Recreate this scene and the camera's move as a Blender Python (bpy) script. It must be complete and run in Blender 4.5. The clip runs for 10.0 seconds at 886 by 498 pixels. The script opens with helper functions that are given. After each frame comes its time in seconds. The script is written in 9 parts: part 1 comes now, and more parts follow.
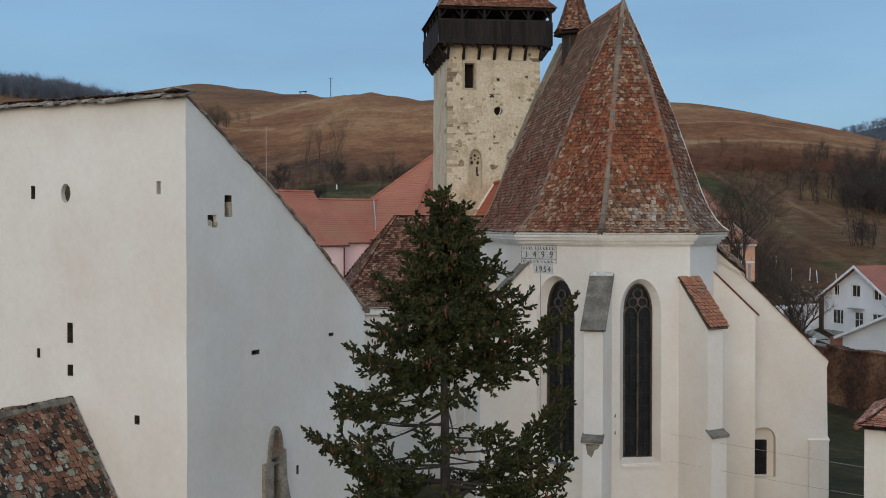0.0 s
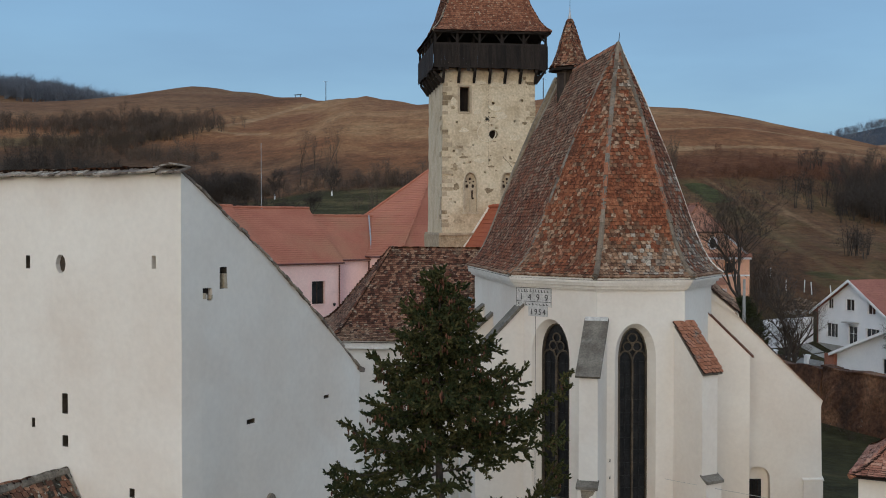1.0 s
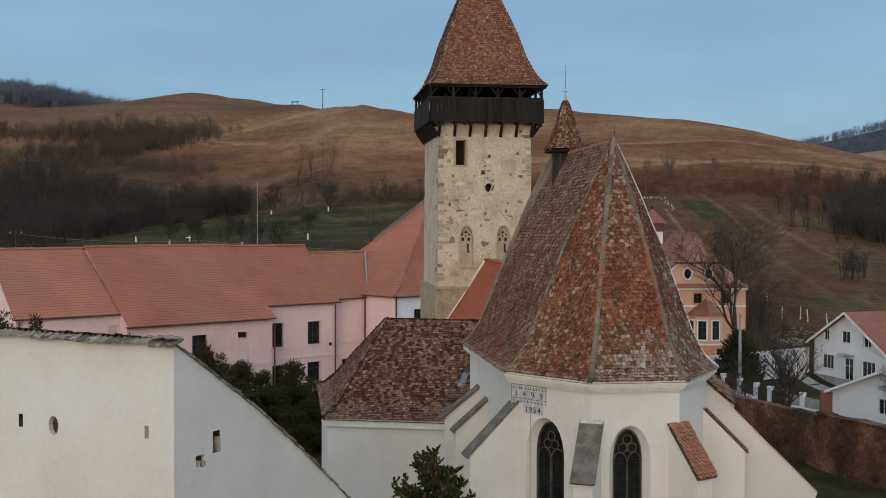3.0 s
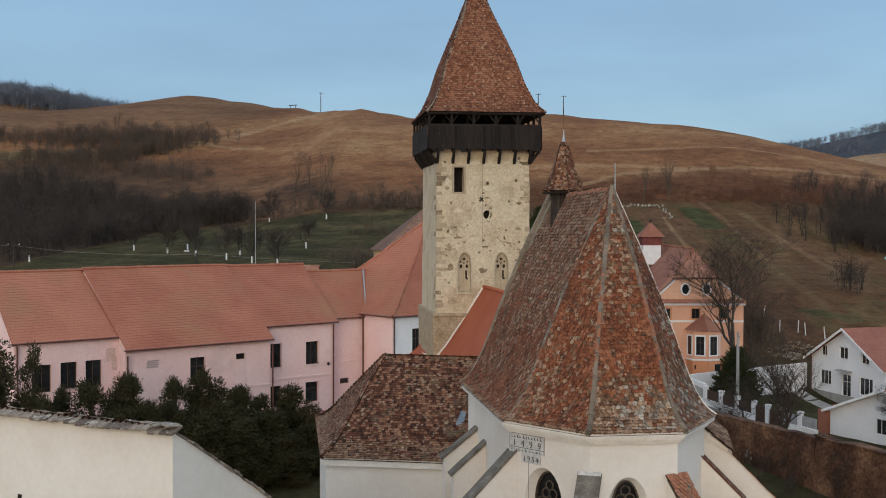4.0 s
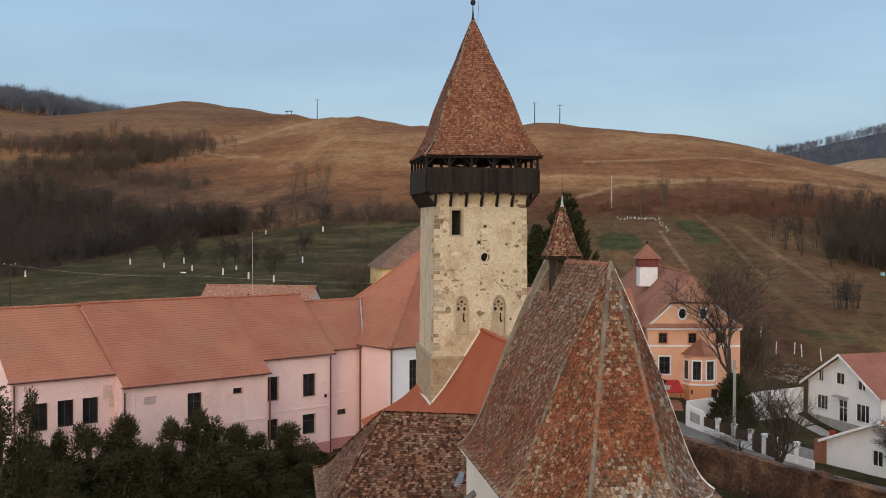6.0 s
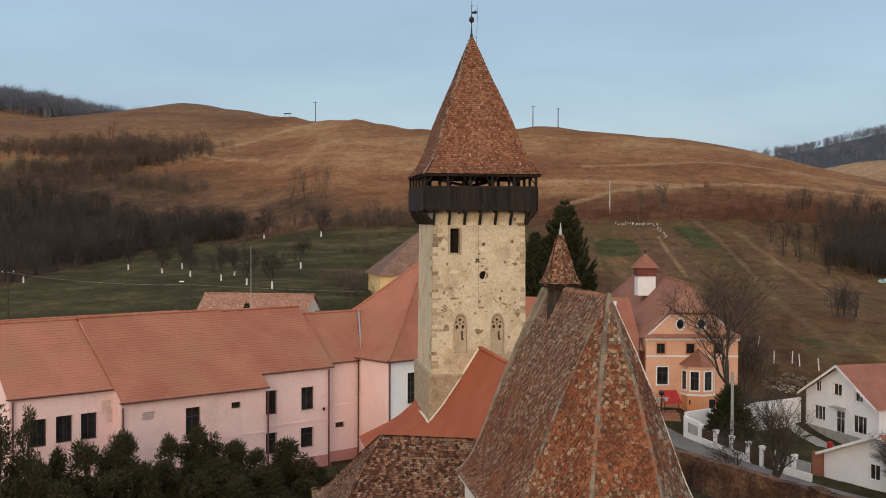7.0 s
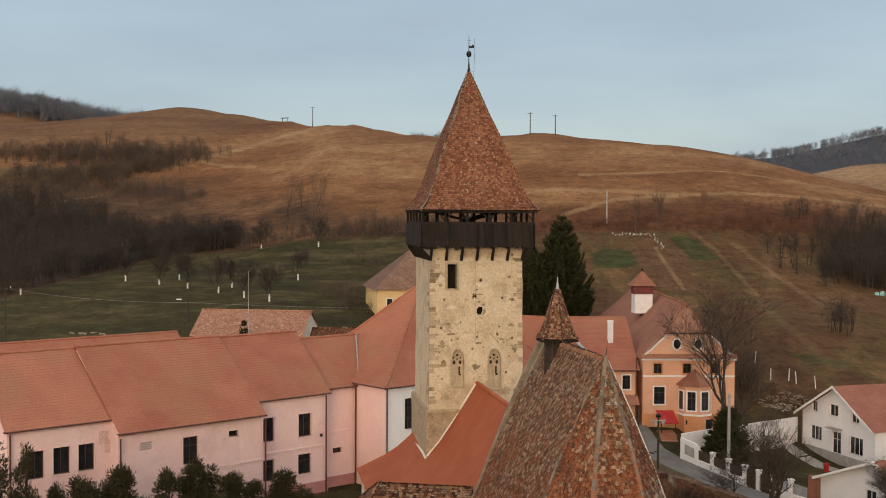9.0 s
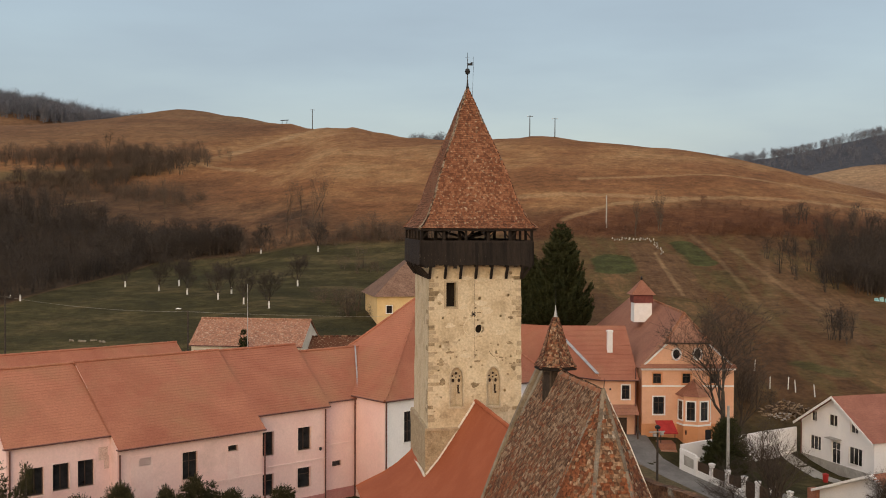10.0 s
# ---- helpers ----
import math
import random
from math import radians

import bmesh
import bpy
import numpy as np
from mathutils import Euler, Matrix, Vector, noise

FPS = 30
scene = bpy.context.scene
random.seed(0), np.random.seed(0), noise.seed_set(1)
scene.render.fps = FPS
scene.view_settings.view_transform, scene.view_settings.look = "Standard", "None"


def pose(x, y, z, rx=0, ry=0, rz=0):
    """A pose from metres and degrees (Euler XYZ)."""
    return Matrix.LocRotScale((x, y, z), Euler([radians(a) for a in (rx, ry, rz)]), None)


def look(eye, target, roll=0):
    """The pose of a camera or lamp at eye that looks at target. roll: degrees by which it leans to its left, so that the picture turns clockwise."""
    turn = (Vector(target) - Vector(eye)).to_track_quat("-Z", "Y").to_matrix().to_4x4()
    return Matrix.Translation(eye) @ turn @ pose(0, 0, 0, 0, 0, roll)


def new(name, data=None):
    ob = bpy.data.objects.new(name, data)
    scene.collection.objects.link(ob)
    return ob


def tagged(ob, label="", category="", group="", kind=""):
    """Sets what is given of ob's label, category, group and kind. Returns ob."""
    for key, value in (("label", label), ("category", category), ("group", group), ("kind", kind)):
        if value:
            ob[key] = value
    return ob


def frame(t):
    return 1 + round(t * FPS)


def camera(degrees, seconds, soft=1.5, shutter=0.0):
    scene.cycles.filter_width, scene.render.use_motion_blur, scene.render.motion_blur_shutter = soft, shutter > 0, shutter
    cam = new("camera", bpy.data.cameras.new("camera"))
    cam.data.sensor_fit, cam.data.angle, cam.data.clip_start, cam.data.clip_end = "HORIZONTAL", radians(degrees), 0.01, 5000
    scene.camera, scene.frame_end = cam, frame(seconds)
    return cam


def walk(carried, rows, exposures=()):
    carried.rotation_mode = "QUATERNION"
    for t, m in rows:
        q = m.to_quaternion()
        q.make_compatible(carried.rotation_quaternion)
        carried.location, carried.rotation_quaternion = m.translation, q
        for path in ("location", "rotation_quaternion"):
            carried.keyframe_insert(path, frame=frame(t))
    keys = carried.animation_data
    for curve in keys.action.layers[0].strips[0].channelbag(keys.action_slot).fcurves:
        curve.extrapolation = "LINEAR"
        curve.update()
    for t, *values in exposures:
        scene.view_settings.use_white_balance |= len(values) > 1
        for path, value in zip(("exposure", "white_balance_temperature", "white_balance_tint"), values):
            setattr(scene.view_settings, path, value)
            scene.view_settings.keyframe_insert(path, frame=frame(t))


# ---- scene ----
import collections

cam = camera(43.1, 10.0, soft=1.0)
METRES, EYE, TILT, LEAN, TURN = 15.0, 11.5, -1.2, 0.0, 0.0
ROWS = [
    (0.0, 0.0, 0.0, 0.0, -0.0, 0.0, -0.0),
    (0.5, -0.0001, -0.0014, 0.0517, 0.01, -0.0, -0.01),
    (1.0, 0.0, -0.002, 0.1064, -0.25, -0.03, -0.02),
    (1.5, 0.0013, -0.0011, 0.1657, -0.31, -0.03, -0.05),
    (2.0, 0.0032, 0.0004, 0.2258, -0.31, -0.05, -0.08),
    (2.5, 0.0048, 0.0008, 0.2865, -0.35, -0.07, -0.08),
    (4.0, 0.0034, -0.002, 0.4728, -0.51, -0.15, -0.12),
    (4.5, 0.0019, -0.0009, 0.53, -0.54, -0.15, -0.12),
    (5.0, -0.0004, -0.0008, 0.582, -0.57, -0.16, -0.12),
    (5.5, -0.0022, -0.0001, 0.6217, -0.65, -0.17, -0.15),
    (6.0, -0.004, -0.002, 0.6664, -0.71, -0.19, -0.16),
    (7.5, -0.0066, -0.0093, 0.7889, -0.84, -0.23, -0.25),
    (8.0, -0.0073, -0.0119, 0.8306, -0.87, -0.25, -0.26),
    (8.5, -0.0075, -0.0137, 0.8712, -0.94, -0.26, -0.26),
    (9.0, -0.0068, -0.0144, 0.9131, -0.95, -0.28, -0.24),
    (9.5, -0.0049, -0.0176, 0.9564, -0.95, -0.3, -0.21),
    (10.0, -0.0017, -0.0173, 0.9989, -0.95, -0.33, -0.19),
]
walk(cam, [(t, pose(0, 0, EYE, TILT, LEAN, TURN) @ pose(METRES * x, METRES * y, METRES * z, 90 + pitch, roll, yaw)) for t, x, y, z, yaw, pitch, roll in ROWS],
     exposures=[(0.0, 0.33, 5640, 5), (2.5, 0.26, 5780, 5), (5.0, 0.62, 6290, 10), (7.5, 0.67, 7150, 14), (10.0, 0.64, 7950, 16)])

# ---- world and light: low hazy evening sun behind the camera, pale blue sky ----
SUN_AZ, SUN_EL = 193.0, 14.0          # compass-like: 180 is straight behind the first camera
world = bpy.data.worlds.new("sky")
scene.world = world
world.use_nodes = True
wn = world.node_tree.nodes
wl = world.node_tree.links
sky = wn.new("ShaderNodeTexSky")
sky.sky_type = 'NISHITA'
sky.sun_disc = False
sky.sun_elevation = radians(SUN_EL)
sky.sun_rotation = radians(SUN_AZ)
sky.air_density, sky.dust_density, sky.ozone_density = 1.0, 1.2, 2.0
wn["Background"].inputs["Strength"].default_value = 0.116
# thin high veil of cloud over the whole sky
veil = wn.new("ShaderNodeTexNoise")
veil.inputs["Scale"].default_value, veil.inputs["Detail"].default_value = 2.2, 5
vm = wn.new("ShaderNodeMapping")
vm.inputs["Scale"].default_value = (1, 1, 4.5)
tc = wn.new("ShaderNodeTexCoord")
wl.new(tc.outputs["Generated"], vm.inputs["Vector"])
wl.new(vm.outputs[0], veil.inputs["Vector"])
vr = wn.new("ShaderNodeMapRange")
vr.inputs[1].default_value, vr.inputs[2].default_value, vr.inputs[3].default_value, vr.inputs[4].default_value = 0.32, 0.68, 0.60, 0.90
wl.new(veil.outputs["Fac"], vr.inputs[0])
vx = wn.new("ShaderNodeMix")
vx.data_type = 'RGBA'
# the haze is brightest round the low sun and pales away from it
gd = wn.new("ShaderNodeVectorMath")
gd.operation = 'DOT_PRODUCT'
gd.inputs[1].default_value = (math.sin(radians(SUN_AZ)) * math.cos(radians(SUN_EL)), math.cos(radians(SUN_AZ)) * math.cos(radians(SUN_EL)), math.sin(radians(SUN_EL)))
wl.new(tc.outputs["Generated"], gd.inputs[0])
gr_ = wn.new("ShaderNodeMapRange")
gr_.interpolation_type = 'SMOOTHSTEP'
gr_.inputs[1].default_value, gr_.inputs[2].default_value = -0.74, 0.22
wl.new(gd.outputs["Value"], gr_.inputs[0])
gm = wn.new("ShaderNodeMix")
gm.data_type = 'RGBA'
gm.inputs[6].default_value, gm.inputs[7].default_value = (1.75, 2.55, 3.45, 1), (6.1, 6.55, 7.2, 1)
wl.new(gr_.outputs[0], gm.inputs[0])
wl.new(gm.outputs[2], vx.inputs[7])
wl.new(vr.outputs[0], vx.inputs[0])
wl.new(sky.outputs[0], vx.inputs[6])
wl.new(vx.outputs[2], wn["Background"].inputs["Color"])

sun = new("sun", bpy.data.lights.new("sun", 'SUN'))
sun.data.energy = 0.56
sun.data.angle = radians(28)
sun.data.color = (1.0, 0.72, 0.44)
az, el = radians(SUN_AZ), radians(SUN_EL)
sun.matrix_world = look((math.sin(az) * 60, math.cos(az) * 60, math.tan(el) * 60), (0, 0, 0))

# ---- materials ----
def mat(name, cols, rough=0.85, scale=0.6, fine=18.0, bump=0.25, dist=0.02, metal=0.0, grain=0.25, contrast=(0.35, 0.65), stain=None, stain_scale=0.25, stain_at=(0.55, 0.7), rand=0.0, spec=0.3, stretch=(1, 1, 1), speck=None, speck_scale=9.0, speck_at=(0.60, 0.66)):
    """cols: two or three colours mixed by large noise; fine grain in value and bump; stain: another colour in patches; rand: value change per piece."""
    m = bpy.data.materials.new(name)
    m.use_nodes = True
    n, l = m.node_tree.nodes, m.node_tree.links
    b = n["Principled BSDF"]
    b.inputs["Roughness"].default_value = rough
    b.inputs["Metallic"].default_value = metal
    b.inputs["Specular IOR Level"].default_value = spec
    geo = n.new("ShaderNodeNewGeometry")
    mp = n.new("ShaderNodeMapping")
    mp.inputs["Scale"].default_value = stretch
    l.new(geo.outputs["Position"], mp.inputs["Vector"])
    big = n.new("ShaderNodeTexNoise")
    big.inputs["Scale"].default_value = scale
    big.inputs["Detail"].default_value = 6
    big.inputs["Roughness"].default_value = 0.6
    l.new(mp.outputs[0], big.inputs["Vector"])
    small = n.new("ShaderNodeTexNoise")
    small.inputs["Scale"].default_value = fine
    small.inputs["Detail"].default_value = 4
    l.new(mp.outputs[0], small.inputs["Vector"])
    ramp = n.new("ShaderNodeValToRGB")
    el_ = ramp.color_ramp.elements
    el_[0].position, el_[1].position = contrast
    el_[0].color, el_[1].color = (*cols[0], 1), (*cols[-1], 1)
    if len(cols) == 3:
        e = el_.new(sum(contrast) / 2)
        e.color = (*cols[1], 1)
    fac = big.outputs["Fac"]
    if rand > 0:
        inf = n.new("ShaderNodeObjectInfo")
        add = n.new("ShaderNodeMath")
        add.operation = 'ADD'
        l.new(geo.outputs["Random Per Island"], add.inputs[0])
        l.new(inf.outputs["Random"], add.inputs[1])
        fr = n.new("ShaderNodeMath")
        fr.operation = 'FRACT'
        l.new(add.outputs[0], fr.inputs[0])
        mx = n.new("ShaderNodeMix")
        mx.inputs[0].default_value = rand
        l.new(fac, mx.inputs[2])
        l.new(fr.outputs[0], mx.inputs[3])
        fac = mx.outputs[0]
    l.new(fac, ramp.inputs["Fac"])
    col = ramp.outputs["Color"]
    if stain is not None:
        st = n.new("ShaderNodeTexNoise")
        st.inputs["Scale"].default_value = stain_scale
        st.inputs["Detail"].default_value = 8
        st.inputs["Roughness"].default_value = 0.65
        off = n.new("ShaderNodeVectorMath")
        off.operation = 'ADD'
        off.inputs[1].default_value = (13.7, 5.1, 9.3)
        l.new(mp.outputs[0], off.inputs[0])
        l.new(off.outputs[0], st.inputs["Vector"])
        sr = n.new("ShaderNodeMapRange")
        sr.inputs[1].default_value, sr.inputs[2].default_value = stain_at
        l.new(st.outputs["Fac"], sr.inputs[0])
        sm = n.new("ShaderNodeMix")
        sm.data_type = 'RGBA'
        l.new(sr.outputs[0], sm.inputs[0])
        l.new(col, sm.inputs[6])
        sm.inputs[7].default_value = (*stain, 1)
        col = sm.outputs[2]
    if speck is not None:
        sp_ = n.new("ShaderNodeTexNoise")
        sp_.inputs["Scale"].default_value, sp_.inputs["Detail"].default_value = speck_scale, 5
        l.new(mp.outputs[0], sp_.inputs["Vector"])
        qr = n.new("ShaderNodeMapRange")
        qr.inputs[1].default_value, qr.inputs[2].default_value = speck_at
        l.new(sp_.outputs["Fac"], qr.inputs[0])
        qm = n.new("ShaderNodeMix")
        qm.data_type = 'RGBA'
        l.new(qr.outputs[0], qm.inputs[0])
        l.new(col, qm.inputs[6])
        qm.inputs[7].default_value = (*speck, 1)
        col = qm.outputs[2]
    gr = n.new("ShaderNodeMapRange")
    gr.inputs[1].default_value, gr.inputs[2].default_value = 0.3, 0.7
    gr.inputs[3].default_value, gr.inputs[4].default_value = 1 - grain, 1 + grain * 0.6
    l.new(small.outputs["Fac"], gr.inputs[0])
    mul = n.new("ShaderNodeMix")
    mul.data_type = 'RGBA'
    mul.blend_type = 'MULTIPLY'
    mul.inputs[0].default_value = 1.0
    l.new(col, mul.inputs[6])
    l.new(gr.outputs[0], mul.inputs[7])
    l.new(mul.outputs[2], b.inputs["Base Color"])
    bm_ = n.new("ShaderNodeBump")
    bm_.inputs["Strength"].default_value = bump
    bm_.inputs["Distance"].default_value = dist
    l.new(small.outputs["Fac"], bm_.inputs["Height"])
    l.new(bm_.outputs[0], b.inputs["Normal"])
    return m


LIME = mat("lime_plaster", [(0.69, 0.62, 0.535), (0.765, 0.71, 0.63)], scale=0.25, fine=7, grain=0.035, bump=0.22, dist=0.02, stain=(0.66, 0.575, 0.485), stain_scale=0.22, stain_at=(0.48, 0.72))
LIME_WHITE = mat("white_lime_moulding", [(0.68, 0.62, 0.54), (0.77, 0.71, 0.63)], scale=1.5, fine=14, grain=0.08, bump=0.2)
TOWER_PLASTER = mat("old_tower_plaster", [(0.47, 0.375, 0.245), (0.57, 0.47, 0.32), (0.60, 0.51, 0.36)], scale=0.8, fine=7, grain=0.2, bump=0.6, dist=0.04, stain=(0.33, 0.26, 0.175), stain_scale=0.7, stain_at=(0.60, 0.70), speck=(0.60, 0.51, 0.36), speck_scale=0.55, speck_at=(0.56, 0.66))
TOWER_STONE = mat("tower_rubble_stone", [(0.22, 0.165, 0.10), (0.36, 0.28, 0.175), (0.46, 0.37, 0.245)], scale=2.2, fine=9, grain=0.3, bump=0.8, dist=0.06, rand=0.4)
DARK_STONE = mat("dark_window_stone", [(0.048, 0.038, 0.028), (0.12, 0.093, 0.063)], scale=2.5, fine=20, grain=0.3, bump=0.4)
# near-black colour standing for shade in roof gaps and small openings
GAP_SHADE = mat("dark_roof_gap", [(0.024, 0.017, 0.013), (0.048, 0.034, 0.026)], scale=2, fine=12, grain=0.3, bump=0.3)
# dark colour for tile edges, painting in the shade under each course
EDGE_SHADE = mat("shaded_tile_edge", [(0.016, 0.009, 0.006), (0.048, 0.023, 0.015)], scale=3, fine=14, grain=0.4, bump=0.3)
SANDSTONE = mat("carved_sandstone", [(0.34, 0.27, 0.18), (0.48, 0.39, 0.27)], scale=2.5, fine=20, grain=0.2, bump=0.4)
CAP_STONE = mat("grey_cap_stone", [(0.105, 0.088, 0.068), (0.205, 0.180, 0.145)], scale=1.6, fine=16, grain=0.25, bump=0.5, stain=(0.27, 0.25, 0.215), stain_at=(0.58, 0.72), stain_scale=1.0)
GABLE_STONE = mat("weathered_gable_mortar", [(0.17, 0.14, 0.10), (0.30, 0.25, 0.18)], scale=1.5, fine=16, grain=0.3, bump=0.5)
CHOIR_TILE = mat("weathered_clay_tile", [(0.120, 0.042, 0.022), (0.215, 0.074, 0.034), (0.32, 0.142, 0.073)], scale=0.9, fine=10, grain=0.55, bump=0.6, rand=0.36, spec=0.15, speck=(0.34, 0.225, 0.15), speck_scale=5.0, speck_at=(0.63, 0.74), contrast=(0.2, 0.85), stain=(0.095, 0.040, 0.023), stain_scale=0.9, stain_at=(0.52, 0.68))
DULL_TILE = mat("dull_clay_tile", [(0.085, 0.031, 0.018), (0.195, 0.076, 0.039), (0.33, 0.170, 0.102)], scale=0.8, fine=10, grain=0.6, bump=0.6, rand=0.55, spec=0.15, speck=(0.37, 0.265, 0.18), speck_scale=5.5, speck_at=(0.60, 0.70), contrast=(0.22, 0.85))
SACR_TILE = mat("dark_clay_tile", [(0.046, 0.021, 0.013), (0.135, 0.053, 0.029), (0.31, 0.165, 0.098)], scale=0.7, fine=22, grain=0.45, bump=0.5, rand=0.7, spec=0.15, speck=(0.36, 0.285, 0.20), speck_scale=5.0, speck_at=(0.59, 0.69), contrast=(0.2, 0.85), stain=(0.17, 0.125, 0.082), stain_scale=0.9, stain_at=(0.57, 0.70))
LOW_TILE = mat("mossy_clay_tile", [(0.085, 0.042, 0.027), (0.185, 0.085, 0.048), (0.29, 0.155, 0.090)], scale=1.2, fine=24, grain=0.4, bump=0.4, rand=0.65, contrast=(0.2, 0.8), stain=(0.030, 0.027, 0.020), stain_scale=1.5, stain_at=(0.53, 0.62), speck=(0.36, 0.35, 0.28), speck_scale=9.0, speck_at=(0.60, 0.66))
GREENISH_TILE = mat("greenish_lichen_tile", [(0.105, 0.095, 0.062), (0.215, 0.215, 0.155), (0.33, 0.32, 0.25)], scale=2.0, fine=24, grain=0.4, bump=0.4, rand=0.6, contrast=(0.2, 0.8), stain=(0.14, 0.075, 0.045), stain_scale=4.0, stain_at=(0.54, 0.62))
BLACK_MOSS_TILE = mat("black_mossy_tile", [(0.018, 0.016, 0.012), (0.052, 0.041, 0.027)], scale=2.0, fine=24, grain=0.4, bump=0.6, rand=0.5, speck=(0.30, 0.30, 0.25), speck_scale=9.0, speck_at=(0.60, 0.66))
TOWER_TILE = mat("tower_clay_tile", [(0.110, 0.043, 0.024), (0.225, 0.088, 0.046), (0.36, 0.180, 0.102)], scale=0.5, fine=20, grain=0.5, bump=0.3, rand=0.5, spec=0.15, contrast=(0.15, 0.9), speck=(0.42, 0.32, 0.22), speck_scale=6.0, speck_at=(0.60, 0.68))
MORTAR = mat("grey_lime_mortar", [(0.095, 0.080, 0.062), (0.23, 0.20, 0.16)], scale=3.0, fine=20, grain=0.3, bump=0.5)
RIDGE_TILE = mat("ridge_tile", [(0.28, 0.11, 0.055), (0.36, 0.16, 0.09)], scale=1.5, fine=20, grain=0.3, bump=0.4, rand=0.4, stain=(0.17, 0.145, 0.115), stain_scale=1.5, stain_at=(0.54, 0.64))
HIP_GREY = mat("grey_hip_tile", [(0.13, 0.10, 0.072), (0.25, 0.195, 0.14)], scale=1.5, fine=20, grain=0.3, bump=0.4, rand=0.4)
NEW_TILE = mat("new_red_roof_tile", [(0.34, 0.085, 0.035), (0.42, 0.12, 0.055)], scale=0.5, fine=14, grain=0.12, bump=0.3, rand=0.25)
PINK_TILE = mat("red_factory_tile", [(0.340, 0.120, 0.073), (0.43, 0.172, 0.105)], scale=0.25, fine=8, grain=0.16, bump=0.35, rand=0.2, stain=(0.36, 0.165, 0.095), stain_scale=0.12, stain_at=(0.50, 0.66))
OLD_RED_TILE = mat("old_red_roof_tile", [(0.25, 0.098, 0.062), (0.36, 0.160, 0.102), (0.45, 0.26, 0.18)], scale=0.5, fine=9, grain=0.3, bump=0.4, rand=0.5, contrast=(0.2, 0.8))
BARN_TILE = mat("patchy_barn_tile", [(0.24, 0.105, 0.068), (0.37, 0.18, 0.115), (0.48, 0.30, 0.21)], scale=0.9, fine=3.5, grain=0.35, bump=0.5, dist=0.05, rand=0.3, contrast=(0.25, 0.8), speck=(0.47, 0.34, 0.25), speck_scale=4.0, speck_at=(0.54, 0.68))
YELLOW_ROOF = mat("old_brown_roof_tile", [(0.11, 0.062, 0.045), (0.20, 0.115, 0.080), (0.29, 0.18, 0.13)], scale=0.7, fine=4, grain=0.4, bump=0.5, dist=0.05, rand=0.4, contrast=(0.25, 0.8))
VILLAGE_TILE = mat("brown_red_roof_tile", [(0.24, 0.095, 0.066), (0.33, 0.135, 0.095)], scale=0.4, fine=6, grain=0.18, bump=0.35, rand=0.2)
DARK_WOOD = mat("dark_weathered_oak", [(0.010, 0.0075, 0.006), (0.030, 0.022, 0.017)], rough=0.9, scale=1.2, fine=14, grain=0.4, bump=0.5, rand=0.25, stretch=(4, 4, 0.5))
PINK = mat("pink_render", [(0.83, 0.570, 0.535), (0.88, 0.645, 0.60)], scale=0.35, fine=6, grain=0.06, bump=0.2, stain=(0.70, 0.50, 0.46), stain_scale=0.4, stain_at=(0.55, 0.75))
PINK_TRIM = mat("pale_pink_trim", [(0.81, 0.57, 0.535), (0.86, 0.645, 0.60)], scale=1, fine=8, grain=0.06, bump=0.15)
PINK_PLINTH = mat("rose_plinth", [(0.48, 0.20, 0.18), (0.56, 0.27, 0.24)], scale=0.8, fine=8, grain=0.1, bump=0.2)
WHITE_WALL = mat("white_house_render", [(0.76, 0.77, 0.78), (0.83, 0.83, 0.83)], scale=0.5, fine=8, grain=0.05, bump=0.15)
ORANGE = mat("orange_render", [(0.71, 0.38, 0.24), (0.78, 0.45, 0.295)], scale=0.4, fine=8, grain=0.06, bump=0.15)
ORANGE_PLINTH = mat("deep_orange_plinth", [(0.62, 0.27, 0.13), (0.69, 0.32, 0.16)], scale=0.6, fine=8, grain=0.08, bump=0.15)
YELLOW = mat("yellow_render", [(0.66, 0.46, 0.22), (0.74, 0.54, 0.28)], scale=0.5, fine=8, grain=0.08, bump=0.15)
FALLEN = mat("fallen_render", [(0.56, 0.37, 0.31), (0.70, 0.52, 0.45)], scale=2.0, fine=10, grain=0.2, bump=0.4)
CREAM = mat("cream_render", [(0.60, 0.55, 0.45), (0.70, 0.64, 0.53)], scale=0.5, fine=8, grain=0.08, bump=0.15)
GLASS_DARK = mat("dark_window_pane", [(0.012, 0.014, 0.016), (0.03, 0.03, 0.033)], rough=0.12, scale=1.5, fine=4, grain=0.1, bump=0.03, spec=0.5)
LEADED = mat("leaded_church_pane", [(0.006, 0.006, 0.007), (0.022, 0.021, 0.021)], rough=0.3, scale=3, fine=12, grain=0.4, bump=0.3, spec=0.3)
FRAME_WOOD = mat("brown_window_frame", [(0.05, 0.03, 0.02), (0.09, 0.055, 0.035)], rough=0.6, scale=4, fine=20, grain=0.2, bump=0.1)
WHITE_PAINT = mat("white_paint", [(0.74, 0.74, 0.73), (0.82, 0.82, 0.81)], rough=0.55, scale=2, fine=10, grain=0.05, bump=0.05)
PIPE = mat("brown_rain_pipe", [(0.10, 0.035, 0.025), (0.15, 0.055, 0.04)], rough=0.45, scale=2, fine=10, grain=0.15, bump=0.05, spec=0.5)
ZINC = mat("zinc_sheet", [(0.30, 0.31, 0.32), (0.42, 0.43, 0.44)], rough=0.5, metal=0.2, scale=1.5, fine=8, grain=0.15, bump=0.1)
IRON = mat("dark_iron", [(0.02, 0.02, 0.022), (0.05, 0.048, 0.045)], rough=0.55, metal=0.6, scale=4, fine=20, grain=0.2, bump=0.1)
CONCRETE = mat("grey_concrete", [(0.30, 0.29, 0.27), (0.42, 0.41, 0.38)], scale=1, fine=14, grain=0.2, bump=0.3)
